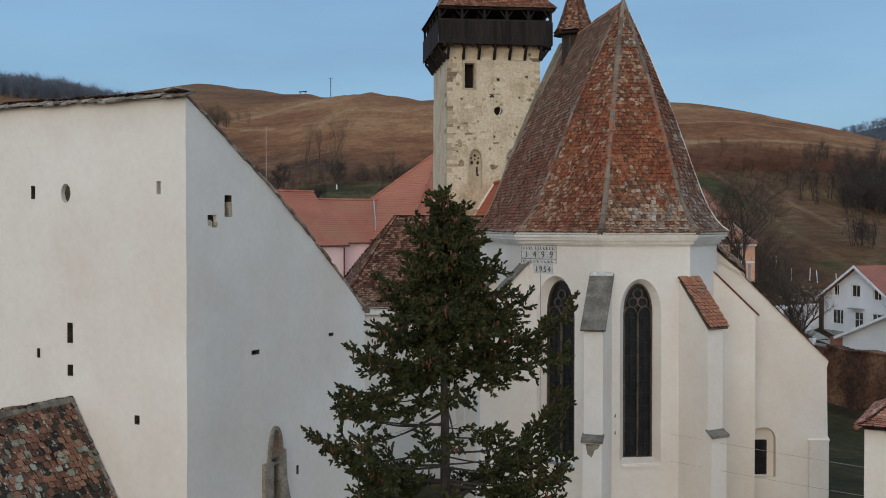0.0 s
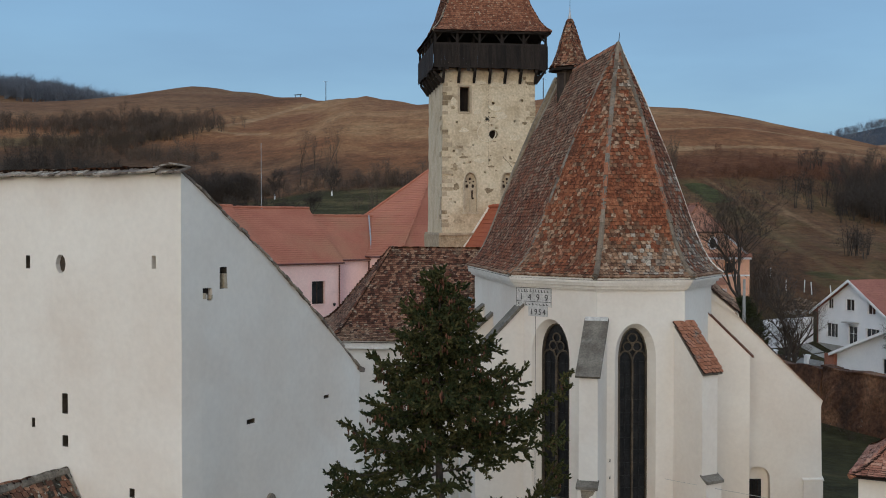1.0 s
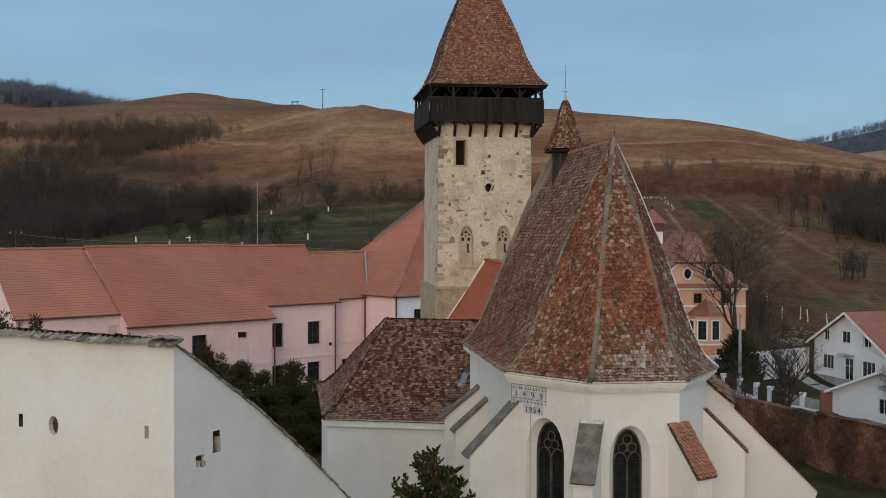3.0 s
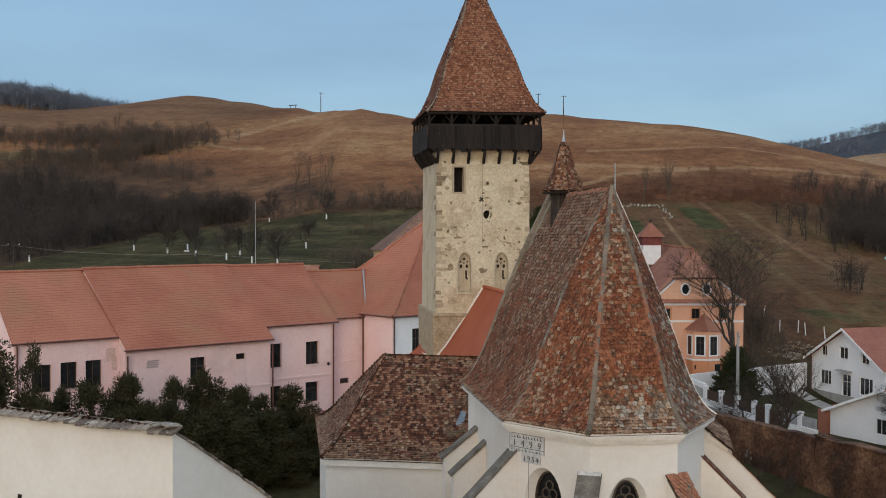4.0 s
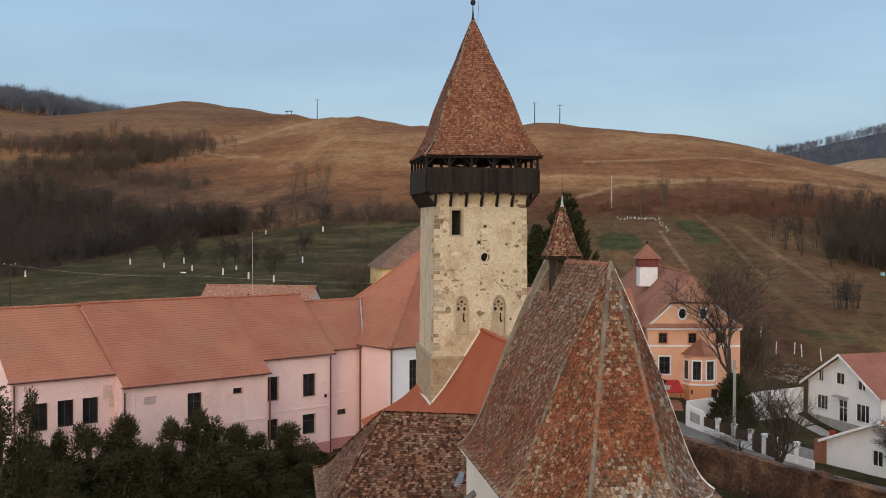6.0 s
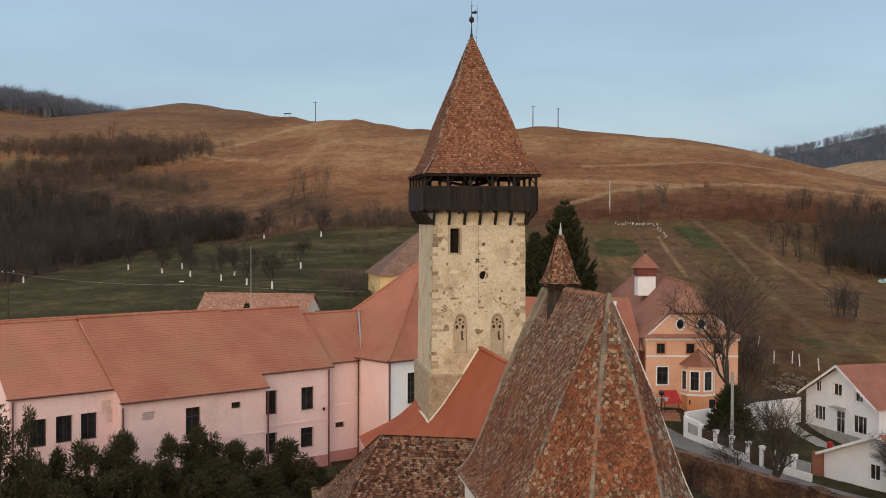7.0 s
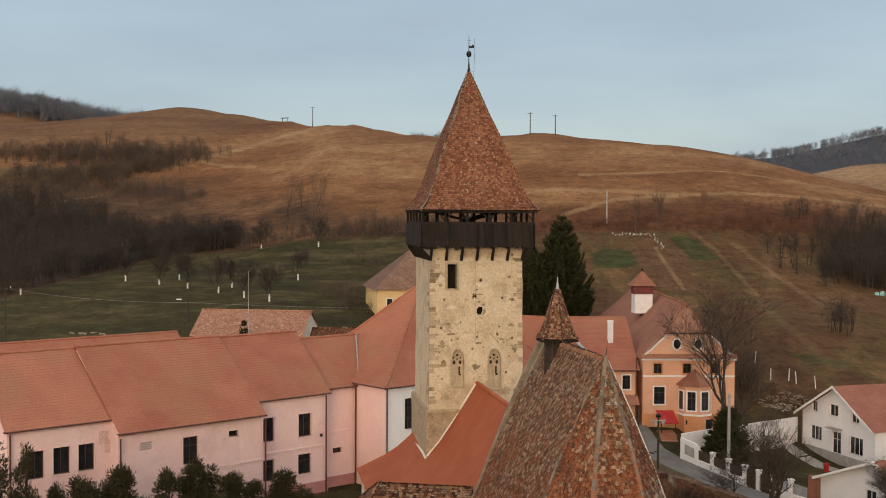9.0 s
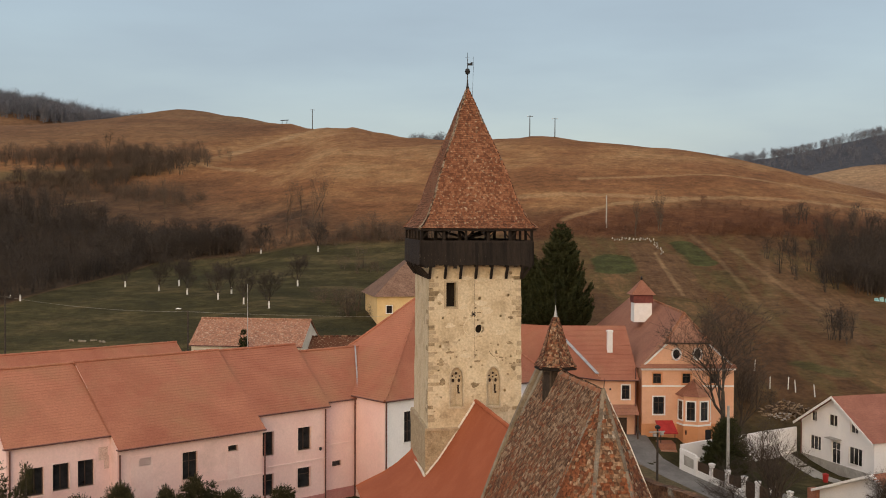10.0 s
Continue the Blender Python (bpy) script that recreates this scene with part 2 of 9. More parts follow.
ASPHALT = mat("grey_asphalt", [(0.13, 0.122, 0.115), (0.20, 0.19, 0.175)], scale=0.4, fine=5, grain=0.15, bump=0.2)
BRICK_WALL = mat("ruined_brick_wall", [(0.036, 0.022, 0.015), (0.098, 0.047, 0.026), (0.205, 0.11, 0.060)], scale=0.35, fine=4, grain=0.5, bump=0.8, dist=0.1, stain=(0.30, 0.27, 0.22), stain_scale=0.22, stain_at=(0.60, 0.66))
BARK = mat("grey_brown_bark", [(0.032, 0.025, 0.020), (0.075, 0.060, 0.047)], scale=3, fine=20, grain=0.35, bump=0.5)
TWIG = mat("bare_twig", [(0.042, 0.031, 0.024), (0.085, 0.064, 0.048)], scale=2, fine=20, grain=0.3, bump=0.2, rand=0.4)
HAZE_TWIG = mat("far_bare_twig", [(0.060, 0.044, 0.032), (0.125, 0.088, 0.062)], scale=0.05, fine=2, grain=0.3, bump=0.1, rand=0.5)
RED_TWIG = mat("red_brown_scrub_twig", [(0.085, 0.038, 0.022), (0.17, 0.078, 0.042)], scale=0.05, fine=2, grain=0.3, bump=0.1, rand=0.5)
DARK_TWIG = mat("dark_wood_twig", [(0.030, 0.024, 0.020), (0.066, 0.051, 0.039)], scale=0.05, fine=2, grain=0.3, bump=0.1, rand=0.5)
# blue-grey because the haze of distance is mixed into this twig colour
FAR_TWIG = mat("hazed_wood_twig", [(0.095, 0.104, 0.126), (0.15, 0.160, 0.182)], scale=0.05, fine=2, grain=0.3, bump=0.1, rand=0.5)
NEEDLE = mat("spruce_needle", [(0.014, 0.025, 0.010), (0.042, 0.047, 0.018), (0.100, 0.084, 0.032)], scale=1.0, fine=12, grain=0.35, bump=0.1, rand=0.5, contrast=(0.2, 0.8), spec=0.08)
NEEDLE_DARK = mat("dark_conifer_needle", [(0.018, 0.025, 0.011), (0.060, 0.063, 0.026)], scale=0.5, fine=6, grain=0.35, bump=0.1, rand=0.5, spec=0.08)
SCREEN_LEAF = mat("dull_evergreen_leaf", [(0.017, 0.021, 0.010), (0.052, 0.052, 0.024), (0.130, 0.098, 0.052)], scale=0.35, fine=5, grain=0.35, bump=0.1, rand=0.5, contrast=(0.2, 0.85), spec=0.08)
CONE = mat("brown_cone", [(0.085, 0.036, 0.020), (0.16, 0.068, 0.036)], scale=5, fine=30, grain=0.3, bump=0.3, rand=0.5)
WHITEWASH = mat("whitewashed_trunk", [(0.62, 0.62, 0.60), (0.74, 0.74, 0.72)], scale=2, fine=10, grain=0.1, bump=0.2)
WOODPILE = mat("cut_firewood", [(0.10, 0.07, 0.05), (0.30, 0.22, 0.15)], scale=3, fine=14, grain=0.3, bump=0.3, rand=0.7)
RED_PLASTIC = mat("red_canopy", [(0.34, 0.02, 0.02), (0.45, 0.035, 0.03)], rough=0.5, scale=2, fine=10, grain=0.1, bump=0.05)
LETTER = mat("dark_painted_letter", [(0.03, 0.027, 0.025), (0.07, 0.06, 0.055)], scale=6, fine=30, grain=0.3, bump=0.05)
PLAQUE = mat("grey_painted_plaque", [(0.42, 0.40, 0.37), (0.60, 0.57, 0.53)], scale=5, fine=24, grain=0.2, bump=0.1)
VERGE_GRASS = mat("worn_verge_grass", [(0.060, 0.050, 0.022), (0.12, 0.090, 0.042)], scale=0.5, fine=4, grain=0.35, bump=0.5, dist=0.08, stain=(0.14, 0.085, 0.045), stain_scale=0.4, stain_at=(0.52, 0.66))
TURRET_WOOD = mat("grey_turret_boards", [(0.035, 0.025, 0.018), (0.10, 0.072, 0.050)], rough=0.9, scale=1.5, fine=16, grain=0.4, bump=0.4, stretch=(4, 4, 0.5))
BLUE_SHEET = mat("blue_grey_sheet", [(0.15, 0.20, 0.25), (0.24, 0.29, 0.34)], rough=0.5, scale=4, fine=20, grain=0.2, bump=0.1)
GRAVE = mat("pale_gravestone", [(0.18, 0.17, 0.15), (0.42, 0.40, 0.36)], scale=2, fine=10, grain=0.15, bump=0.2, rand=0.6)
COPING = mat("weathered_coping_tile", [(0.13, 0.10, 0.078), (0.30, 0.245, 0.19)], scale=2.0, fine=16, grain=0.35, bump=0.5, rand=0.6, speck=(0.40, 0.37, 0.31), speck_scale=6.0, speck_at=(0.58, 0.66))
NICHE = mat("dark_carved_stone", [(0.17, 0.14, 0.105), (0.34, 0.29, 0.22)], scale=2.5, fine=18, grain=0.3, bump=0.5, stain=(0.30, 0.17, 0.10), stain_scale=1.6, stain_at=(0.60, 0.68))
LOUVRE = mat("faded_red_louvre", [(0.13, 0.036, 0.030), (0.20, 0.055, 0.045)], rough=0.7, scale=2, fine=10, grain=0.2, bump=0.1)
TARP = mat("turquoise_tarpaulin", [(0.12, 0.34, 0.36), (0.30, 0.52, 0.52)], rough=0.5, scale=2, fine=10, grain=0.2, bump=0.2)
PALE_TILE = mat("pale_lichen_tile", [(0.115, 0.082, 0.058), (0.26, 0.205, 0.155), (0.44, 0.385, 0.31)], scale=0.6, fine=10, grain=0.6, bump=0.6, rand=0.6, spec=0.15, speck=(0.12, 0.075, 0.05), speck_scale=5.0, speck_at=(0.58, 0.68), contrast=(0.2, 0.85))
LICHEN_TILE = mat("lichen_clay_tile", [(0.100, 0.049, 0.028), (0.225, 0.127, 0.074), (0.38, 0.255, 0.165)], scale=0.6, fine=10, grain=0.6, bump=0.6, rand=0.55, spec=0.15, speck=(0.41, 0.325, 0.235), speck_scale=5.5, speck_at=(0.60, 0.70), contrast=(0.2, 0.85))
TRACERY = mat("pale_tracery_stone", [(0.44, 0.36, 0.25), (0.56, 0.475, 0.34)], scale=2.5, fine=16, grain=0.2, bump=0.4)
PATCH_PLASTER = mat("pale_plaster_patch", [(0.56, 0.475, 0.335), (0.66, 0.58, 0.43)], scale=1.6, fine=9, grain=0.2, bump=0.4)


# ---- builders ----
class Shape:
    """Vertices and faces gathered for one mesh."""

    def __init__(self):
        self.v, self.f, self.dark = [], [], 1

    def add(self, pts, faces):
        k = len(self.v)
        self.v.extend(tuple(p) for p in pts)
        self.f.extend(tuple(i + k for i in q) for q in faces)
        return self

    def box(self, x0, x1, y0, y1, z0, z1):
        p = [(x, y, z) for z in (z0, z1) for x, y in ((x0, y0), (x1, y0), (x1, y1), (x0, y1))]
        return self.add(p, [(3, 2, 1, 0), (4, 5, 6, 7), (0, 1, 5, 4), (1, 2, 6, 5), (2, 3, 7, 6), (3, 0, 4, 7)])

    def prism(self, poly, vec):
        """A closed prism: the polygon and its copy moved by vec."""
        n, w = len(poly), Vector(vec)
        a = [Vector(p) for p in poly]
        return self.add(a + [p + w for p in a], [tuple(range(n))[::-1], tuple(range(n, 2 * n))] + [(i, (i + 1) % n, (i + 1) % n + n, i + n) for i in range(n)])

    def tube(self, p0, p1, r0, r1, n=6, caps=True):
        a, b = Vector(p0), Vector(p1)
        d = (b - a).normalized()
        s = d.orthogonal().normalized()
        t = d.cross(s)
        ring = [(math.cos(2 * math.pi * i / n), math.sin(2 * math.pi * i / n)) for i in range(n)]
        pts = [a + r0 * (c * s + e * t) for c, e in ring] + [b + r1 * (c * s + e * t) for c, e in ring]
        faces = [(i, (i + 1) % n, (i + 1) % n + n, i + n) for i in range(n)]
        if caps:
            faces += [tuple(range(n))[::-1], tuple(range(n, 2 * n))]
        return self.add(pts, faces)

    def lathe(self, prof, at=(0, 0, 0), n=12, turn=0.0):
        c = Vector(at)
        pts = [c + Vector((r * math.cos(turn + 2 * math.pi * i / n), r * math.sin(turn + 2 * math.pi * i / n), z)) for r, z in prof for i in range(n)]
        faces = [(k * n + i, k * n + (i + 1) % n, (k + 1) * n + (i + 1) % n, (k + 1) * n + i) for k in range(len(prof) - 1) for i in range(n)]
        return self.add(pts, faces + [tuple(range(n))[::-1], tuple(range((len(prof) - 1) * n, len(prof) * n))])

    def moved(self, m):
        self.v = [tuple(m @ Vector(p)) for p in self.v]
        return self

    def join(self, other):
        return self.add(other.v, other.f)

    def mesh(self, name, material=None, smooth=False):
        me = bpy.data.meshes.new(name)
        me.from_pydata(self.v, [], self.f)
        if material:
            me.materials.append(material)
        if smooth:
            me.polygons.foreach_set("use_smooth", [True] * len(me.polygons))
        me.update()
        return me


def thing(name, label, category, at=(0, 0, 0), turn=0.0, group="", kind=""):
    e = new(name)
    e.empty_display_size = 0.2
    e.matrix_world = pose(*at, 0, 0, turn)
    return tagged(e, label, category, group, kind)


def part(name, shape, material, parent=None, label="", smooth=False):
    me = shape if isinstance(shape, bpy.types.Mesh) else shape.mesh(name, material, smooth)
    if isinstance(shape, bpy.types.Mesh) and material and not me.materials:
        me.materials.append(material)
    ob = new(name, me)
    if parent:
        ob.parent = parent
    return tagged(ob, label)


def cut(base, cutter, name, material):
    """base minus cutter, as a mesh."""
    a, b = new("solid", base.mesh(name, material)), new("cutter", cutter.mesh("cutter", material))
    for o in (a, b):
        bm = bmesh.new()
        bm.from_mesh(o.data)
        bmesh.ops.recalc_face_normals(bm, faces=bm.faces)
        bm.to_mesh(o.data)
        bm.free()
    mod = a.modifiers.new("openings", 'BOOLEAN')
    mod.operation, mod.object, mod.solver, mod.use_self = 'DIFFERENCE', b, 'EXACT', True
    dg = bpy.context.evaluated_depsgraph_get()
    dg.update()
    me = bpy.data.meshes.new_from_object(a.evaluated_get(dg))
    me.name = name
    for o in (a, b):
        bpy.data.objects.remove(o)
    return me


def arch(w, z0, zs, zt, n=7):
    """Outline of a pointed-arch opening in x and z: width, sill, spring, top."""
    h = w / 2
    left = [(-h + h * (1 - math.cos(a)) * 1.0, zs + (zt - zs) * math.sin(a) ** 0.9) for a in [math.pi / 2 * i / n for i in range(n + 1)]]
    left[-1] = (0, zt)
    right = [(-x, z) for x, z in left[-2::-1]]
    return [(-h, z0)] + left + right + [(h, z0)]


def arch_solid(s, w, z0, zs, zt, y0, y1, x=0.0):
    s.prism([(x + a, y0, b) for a, b in arch(w, z0, zs, zt)], (0, y1 - y0, 0))
    return s


def arch_frame(w, z0, zs, zt, t, y0, y1):
    """A band that follows the arch, t wide inwards."""
    o = arch(w, z0, zs, zt)
    k = (w / 2 - t) / (w / 2)
    i = [(a * k, z0 + t * 0.6 + (b - z0) * ((zt - z0 - t * 1.6) / (zt - z0))) for a, b in o]
    n, s = len(o), Shape()
    pts = [(a, y, b) for y in (y0, y1) for q in (o, i) for a, b in q]
    f = []
    for j in range(n):
        e = (j + 1) % n
        f += [(j, e, n + e, n + j), (2 * n + e, 2 * n + j, 3 * n + j, 3 * n + e), (e, j, 2 * n + j, 2 * n + e), (n + j, n + e, 3 * n + e, 3 * n + j)]
    return s.add(pts, f)


# one beaver-tail tile: x across, y up the slope, z out
def tile_shape(w=0.18, length=0.30, t=0.018, rounded=True):
    h = w / 2 * 0.94
    low = [(-h, 0.034), (-h * 0.74, 0.008), (0, 0), (h * 0.74, 0.008), (h, 0.034)] if rounded else [(-h, 0), (h, 0)]
    o = [(-h, length)] + low + [(h, length)]
    n = len(o)
    t = t * 3.2
    pts = [(x, y, t + 0.042 * (1 - y / length)) for x, y in o] + [(x, y, 0.042 * (1 - y / length)) for x, y in o]
    return pts, [tuple(range(n))] + [(i + n, i + 1 + n, i + 1, i) for i in range(n - 1)]


def roof_points(e0, e1, t0, t1, prof):
    """The two slanting edges of a roof face, from the eave (e0 e1) to the ridge (t0 t1). prof: (share of the run, share of the rise)."""
    def edge(e, t):
        e, t = Vector(e), Vector(t)
        return [Vector((e.x + (t.x - e.x) * (1 - r), e.y + (t.y - e.y) * (1 - r), e.z + (t.z - e.z) * h)) for r, h in prof]
    return edge(e0, t0), edge(e1, t1)


def along(line, s):
    """The point at the share s of a polyline's length."""
    ds = [(b - a).length for a, b in zip(line, line[1:])]
    d = s * sum(ds)
    for a, b, q in zip(line, line[1:], ds):
        if d <= q or q == ds[-1] and b is line[-1]:
            return a + (b - a) * min(d / q, 1.0)
        d -= q
    return line[-1].copy()


def tiled_face(e0, e1, t0, t1, prof, rnd, w=0.18, step=0.15, rounded=True, rough=1.0, skip=0.0, lift=0.012):
    """Underlay of one roof face, and the poses of its tiles."""
    a, b = roof_points(e0, e1, t0, t1, prof)
    under = Shape()
    n = len(a)
    under.add([p - Vector((0, 0, 0.03)) for p in a + b], [(i, i + n, i + n + 1, i + 1) for i in range(n - 1)])
    la = sum((q - p).length for p, q in zip(a, a[1:]))
    lb = sum((q - p).length for p, q in zip(b, b[1:]))
    rows = max(int(max(la, lb) / step), 1)
    poses = []
    for r in range(rows):
        s = r / rows
        p, q = along(a, s), along(b, s)
        p2, q2 = along(a, min(s + 1 / rows, 1)), along(b, min(s + 1 / rows, 1))
        x = q - p
        wide = x.length
        if wide < w * 0.4:
            continue
        x.normalize()
        count = max(int(round(wide / w)), 1)
        shift = 0.5 if r % 2 else 0.0
        wave = 0.02 * rough
        for c in range(count + (1 if shift else 0)):
            k = (c + 0.5 - shift) * wide / count
            k = min(max(k, w * 0.3), wide - w * 0.3)
            if rnd.random() < skip:
                continue
            f = k / wide
            base = p.lerp(q, f)
            up = (p2.lerp(q2, f) - base)
            up = up - x * up.dot(x)
            if up.length < 1e-5:
                continue
            up.normalize()
            z = x.cross(up)
            sag = noise.noise(base * 0.7) * wave
            m = Matrix((x, up, z)).transposed().to_4x4()
            m.translation = base + z * (lift + sag + rnd.uniform(0, 0.008) * rough) + up * rnd.uniform(-0.012, 0.012) * rough
            poses.append(m @ Matrix.Rotation(rnd.gauss(0, 0.03) * rough, 4, 'Z') @ Matrix.Rotation(rnd.gauss(0, 0.03) * rough, 4, 'X') @ Matrix.Rotation(rnd.gauss(0, 0.04) * rough, 4, 'Y'))
    return under, poses


def tiles_joined(poses, w=0.18, length=0.30, rounded=True, t=0.018):
    """All tiles of the poses in one mesh."""
    pts, faces = tile_shape(w, length, t, rounded)
    pa = np.array(pts)
    s = Shape()
    vs = []
    n = len(pts)
    for i, m in enumerate(poses):
        r = np.array(m.to_3x3())
        vs.append(pa @ r.T + np.array(m.translation))
        s.f.extend(tuple(j + i * n for j in f) for f in faces)
    s.v = np.concatenate(vs).tolist() if vs else []
    s.dark = len(faces)
    return s


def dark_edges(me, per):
    """Shade between courses painted on tile edges: every face but the first of each tile takes the second material."""
    me.materials.append(EDGE_SHADE)
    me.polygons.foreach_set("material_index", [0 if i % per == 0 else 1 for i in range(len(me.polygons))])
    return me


def tile_roof(parent, faces, prof, material, rnd, singles=None, w=0.18, step=0.15, length=0.30, rounded=True, rough=1.0, lift=0.012, aged=None, eave=None):
    """A roof part with underlay, joined tiles, and single tiles where singles(point) says so (at most 300).
    aged: kinds {key: (material, label)} and pick(point, jitter) that names the kind of a tile; eave: material of the lowest row."""
    under, poses = Shape(), []
    for e0, e1, t0, t1 in faces:
        u, p = tiled_face(e0, e1, t0, t1, prof, rnd, w, step, rounded, rough, lift=lift)
        under.join(u)
        poses += p
    foot = min(m.translation.z for m in poses) + 0.07
    # the underlay is near-black so that gaps between tiles look shaded
    roof = part("roof", under, GAP_SHADE, parent)
    one, sets = [], collections.OrderedDict()
    for m in poses:
        p = m.translation
        key = "eave" if eave and p.z < foot else aged[1](p, rnd.gauss(0, 1)) if aged else None
        if key is None and singles and len(one) < 300 and singles(p):
            one.append(m)
        else:
            sets.setdefault(key, []).append(m)
    for key, group in sets.items():
        j = tiles_joined(group, w, length, rounded)
        if key == "eave":
            tagged(part("eave_tiles", j.mesh("eave_tiles", eave), None, roof), kind="stuff")
        elif key is None:
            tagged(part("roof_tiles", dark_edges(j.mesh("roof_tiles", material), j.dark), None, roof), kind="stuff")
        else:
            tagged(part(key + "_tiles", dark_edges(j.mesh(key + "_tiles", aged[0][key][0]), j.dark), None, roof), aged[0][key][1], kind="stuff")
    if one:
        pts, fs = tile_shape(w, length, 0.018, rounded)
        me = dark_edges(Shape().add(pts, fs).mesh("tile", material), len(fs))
        for m in one:
            o = new("tile", me)
            o.parent = roof
            o.matrix_local = m
    return roof


def ridge_tiles(name, points, r, rnd, material, parent, piece=0.36):
    """Half-round ridge tiles laid along a polyline, each a part of its own on one shared mesh."""
    me = Shape().tube((0, 0, 0), (0, 0, 1.12), r * 1.08, r * 0.88, 8).mesh(name, material)
    for a, b in zip(points, points[1:]):
        n = max(int((b - a).length / piece), 1)
        turn = (b - a).to_track_quat('Z', 'Y').to_matrix().to_4x4()
        for i in range(n):
            j = Vector((rnd.uniform(-1, 1), rnd.uniform(-1, 1), rnd.uniform(-1, 1))) * 0.015
            o = new(name, me)
            o.parent = parent
            k = rnd.uniform(0.95, 1.08)
            o.matrix_local = Matrix.Translation(a.lerp(b, i / n) + j) @ turn @ Matrix.Diagonal((k, k, (b - a).length / n, 1))


def band(points, r, n=6):
    """One unbroken round band along a polyline."""
    s = Shape()
    pts = [Vector(p) for p in points]
    side = None
    for i, p in enumerate(pts):
        d = (pts[min(i + 1, len(pts) - 1)] - pts[max(i - 1, 0)]).normalized()
        side = d.orthogonal().normalized() if side is None else (side - d * side.dot(d)).normalized()
        t = d.cross(side)
        s.v.extend(tuple(p + r * (math.cos(2 * math.pi * k / n) * side + math.sin(2 * math.pi * k / n) * t)) for k in range(n))
    s.f = [(i * n + k, i * n + (k + 1) % n, (i + 1) * n + (k + 1) % n, (i + 1) * n + k) for i in range(len(pts) - 1) for k in range(n)]
    s.f += [tuple(range(n))[::-1], tuple(range((len(pts) - 1) * n, len(pts) * n))]
    return s


STRAIGHT = [(1, 0), (0, 1)]


def courses(e0, e1, t0, t1, prof, step=0.30, drop=0.018, sag=0.03):
    """A roof face laid in stepped courses: each row overlaps the one below."""
    a, b = roof_points(e0, e1, t0, t1, prof)
    s = Shape()
    la = max(sum((q - p).length for p, q in zip(k, k[1:])) for k in (a, b))
    rows = max(int(la / step), 2)
    cols = max(int((a[0] - b[0]).length / 1.0), 2)
    nrm = Vector((0, 0, 1))
    lines = []
    for r in range(rows + 1):
        p, q = along(a, r / rows), along(b, r / rows)
        if r < rows:
            p2, q2 = along(a, (r + 1) / rows), along(b, (r + 1) / rows)
            nn = (q - p).cross(p2 - p)
            if nn.length < 1e-6:
                nn = (q - p).cross(q2 - q)
            if nn.length > 1e-6:
                nrm = nn.normalized() if nn.z > 0 else -nn.normalized()
        low, out = [], []
        for c in range(cols + 1):
            u = p.lerp(q, c / cols)
            g = sag * noise.noise(u * 0.25) + 0.006 * noise.noise(u * 2.1)
            low.append(u + nrm * g)
            out.append(u + nrm * (g + drop) - (p2 - p) * 0.03)
        lines += [low, out]
    n = cols + 1
    s.add([v for k in lines for v in k], [(k * n + c, k * n + c + 1, (k + 1) * n + c + 1, (k + 1) * n + c) for k in range(len(lines) - 1) for c in range(cols)])
    return s


def window(parent, x, z0, w, h, y=0.0, frame_mat=None, trim_mat=None, depth=0.12, bars=(1, 1), trim=0.12, name="window"):
    """A rectangular window set into a wall that faces -y; y is the wall's face."""
    frame_mat = frame_mat or FRAME_WOOD
    pane = Shape().box(x - w / 2, x + w / 2, y + depth + 0.03, y + depth + 0.05, z0, z0 + h)
    g = part(name, pane, GLASS_DARK, parent)
    f, t = Shape(), 0.06
    for a, b, c, d in ((-w / 2, -w / 2 + t, 0, h), (w / 2 - t, w / 2, 0, h), (-w / 2 + t, w / 2 - t, 0, t), (-w / 2 + t, w / 2 - t, h - t, h)):
        f.box(x + a, x + b, y + depth - 0.02, y + depth + 0.028, z0 + c, z0 + d)
    for i in range(1, bars[0] + 1):
        k = -w / 2 + w * i / (bars[0] + 1)
        f.box(x + k - 0.025, x + k + 0.025, y + depth - 0.012, y + depth + 0.026, z0 + t, z0 + h - t)
    for i in range(1, bars[1] + 1):
        k = h * (i / (bars[1] + 1) if bars[1] > 1 else 0.66)
        f.box(x - w / 2 + t, x + w / 2 - t, y + depth - 0.008, y + depth + 0.024, z0 + k - 0.022, z0 + k + 0.022)
    part("window_frame", f, frame_mat, g)
    if trim_mat:
        s, o = Shape(), trim
        s.box(x - w / 2 - o, x - w / 2, y - 0.03, y + 0.02, z0 - o, z0 + h + o)
        s.box(x + w / 2, x + w / 2 + o, y - 0.03, y + 0.02, z0 - o, z0 + h + o)
        s.box(x - w / 2, x + w / 2, y - 0.03, y + 0.02, z0 + h, z0 + h + o)
        part("window_trim", s, trim_mat, g)
        part("window_sill", Shape().box(x - w / 2 - o, x + w / 2 + o, y - 0.08, y + depth, z0 - o, z0), trim_mat, g)
    return g


# ---- trees ----
def sliver(s, p, q, w, rnd):
    """One thin twig as a single long triangle."""
    d = (q - p).normalized()
    e = d.orthogonal().normalized()
    e = (e * rnd.uniform(-1, 1) + d.cross(e) * rnd.uniform(-1, 1)).normalized() * w
    s.add([p - e, p + e, q], [(0, 1, 2)])


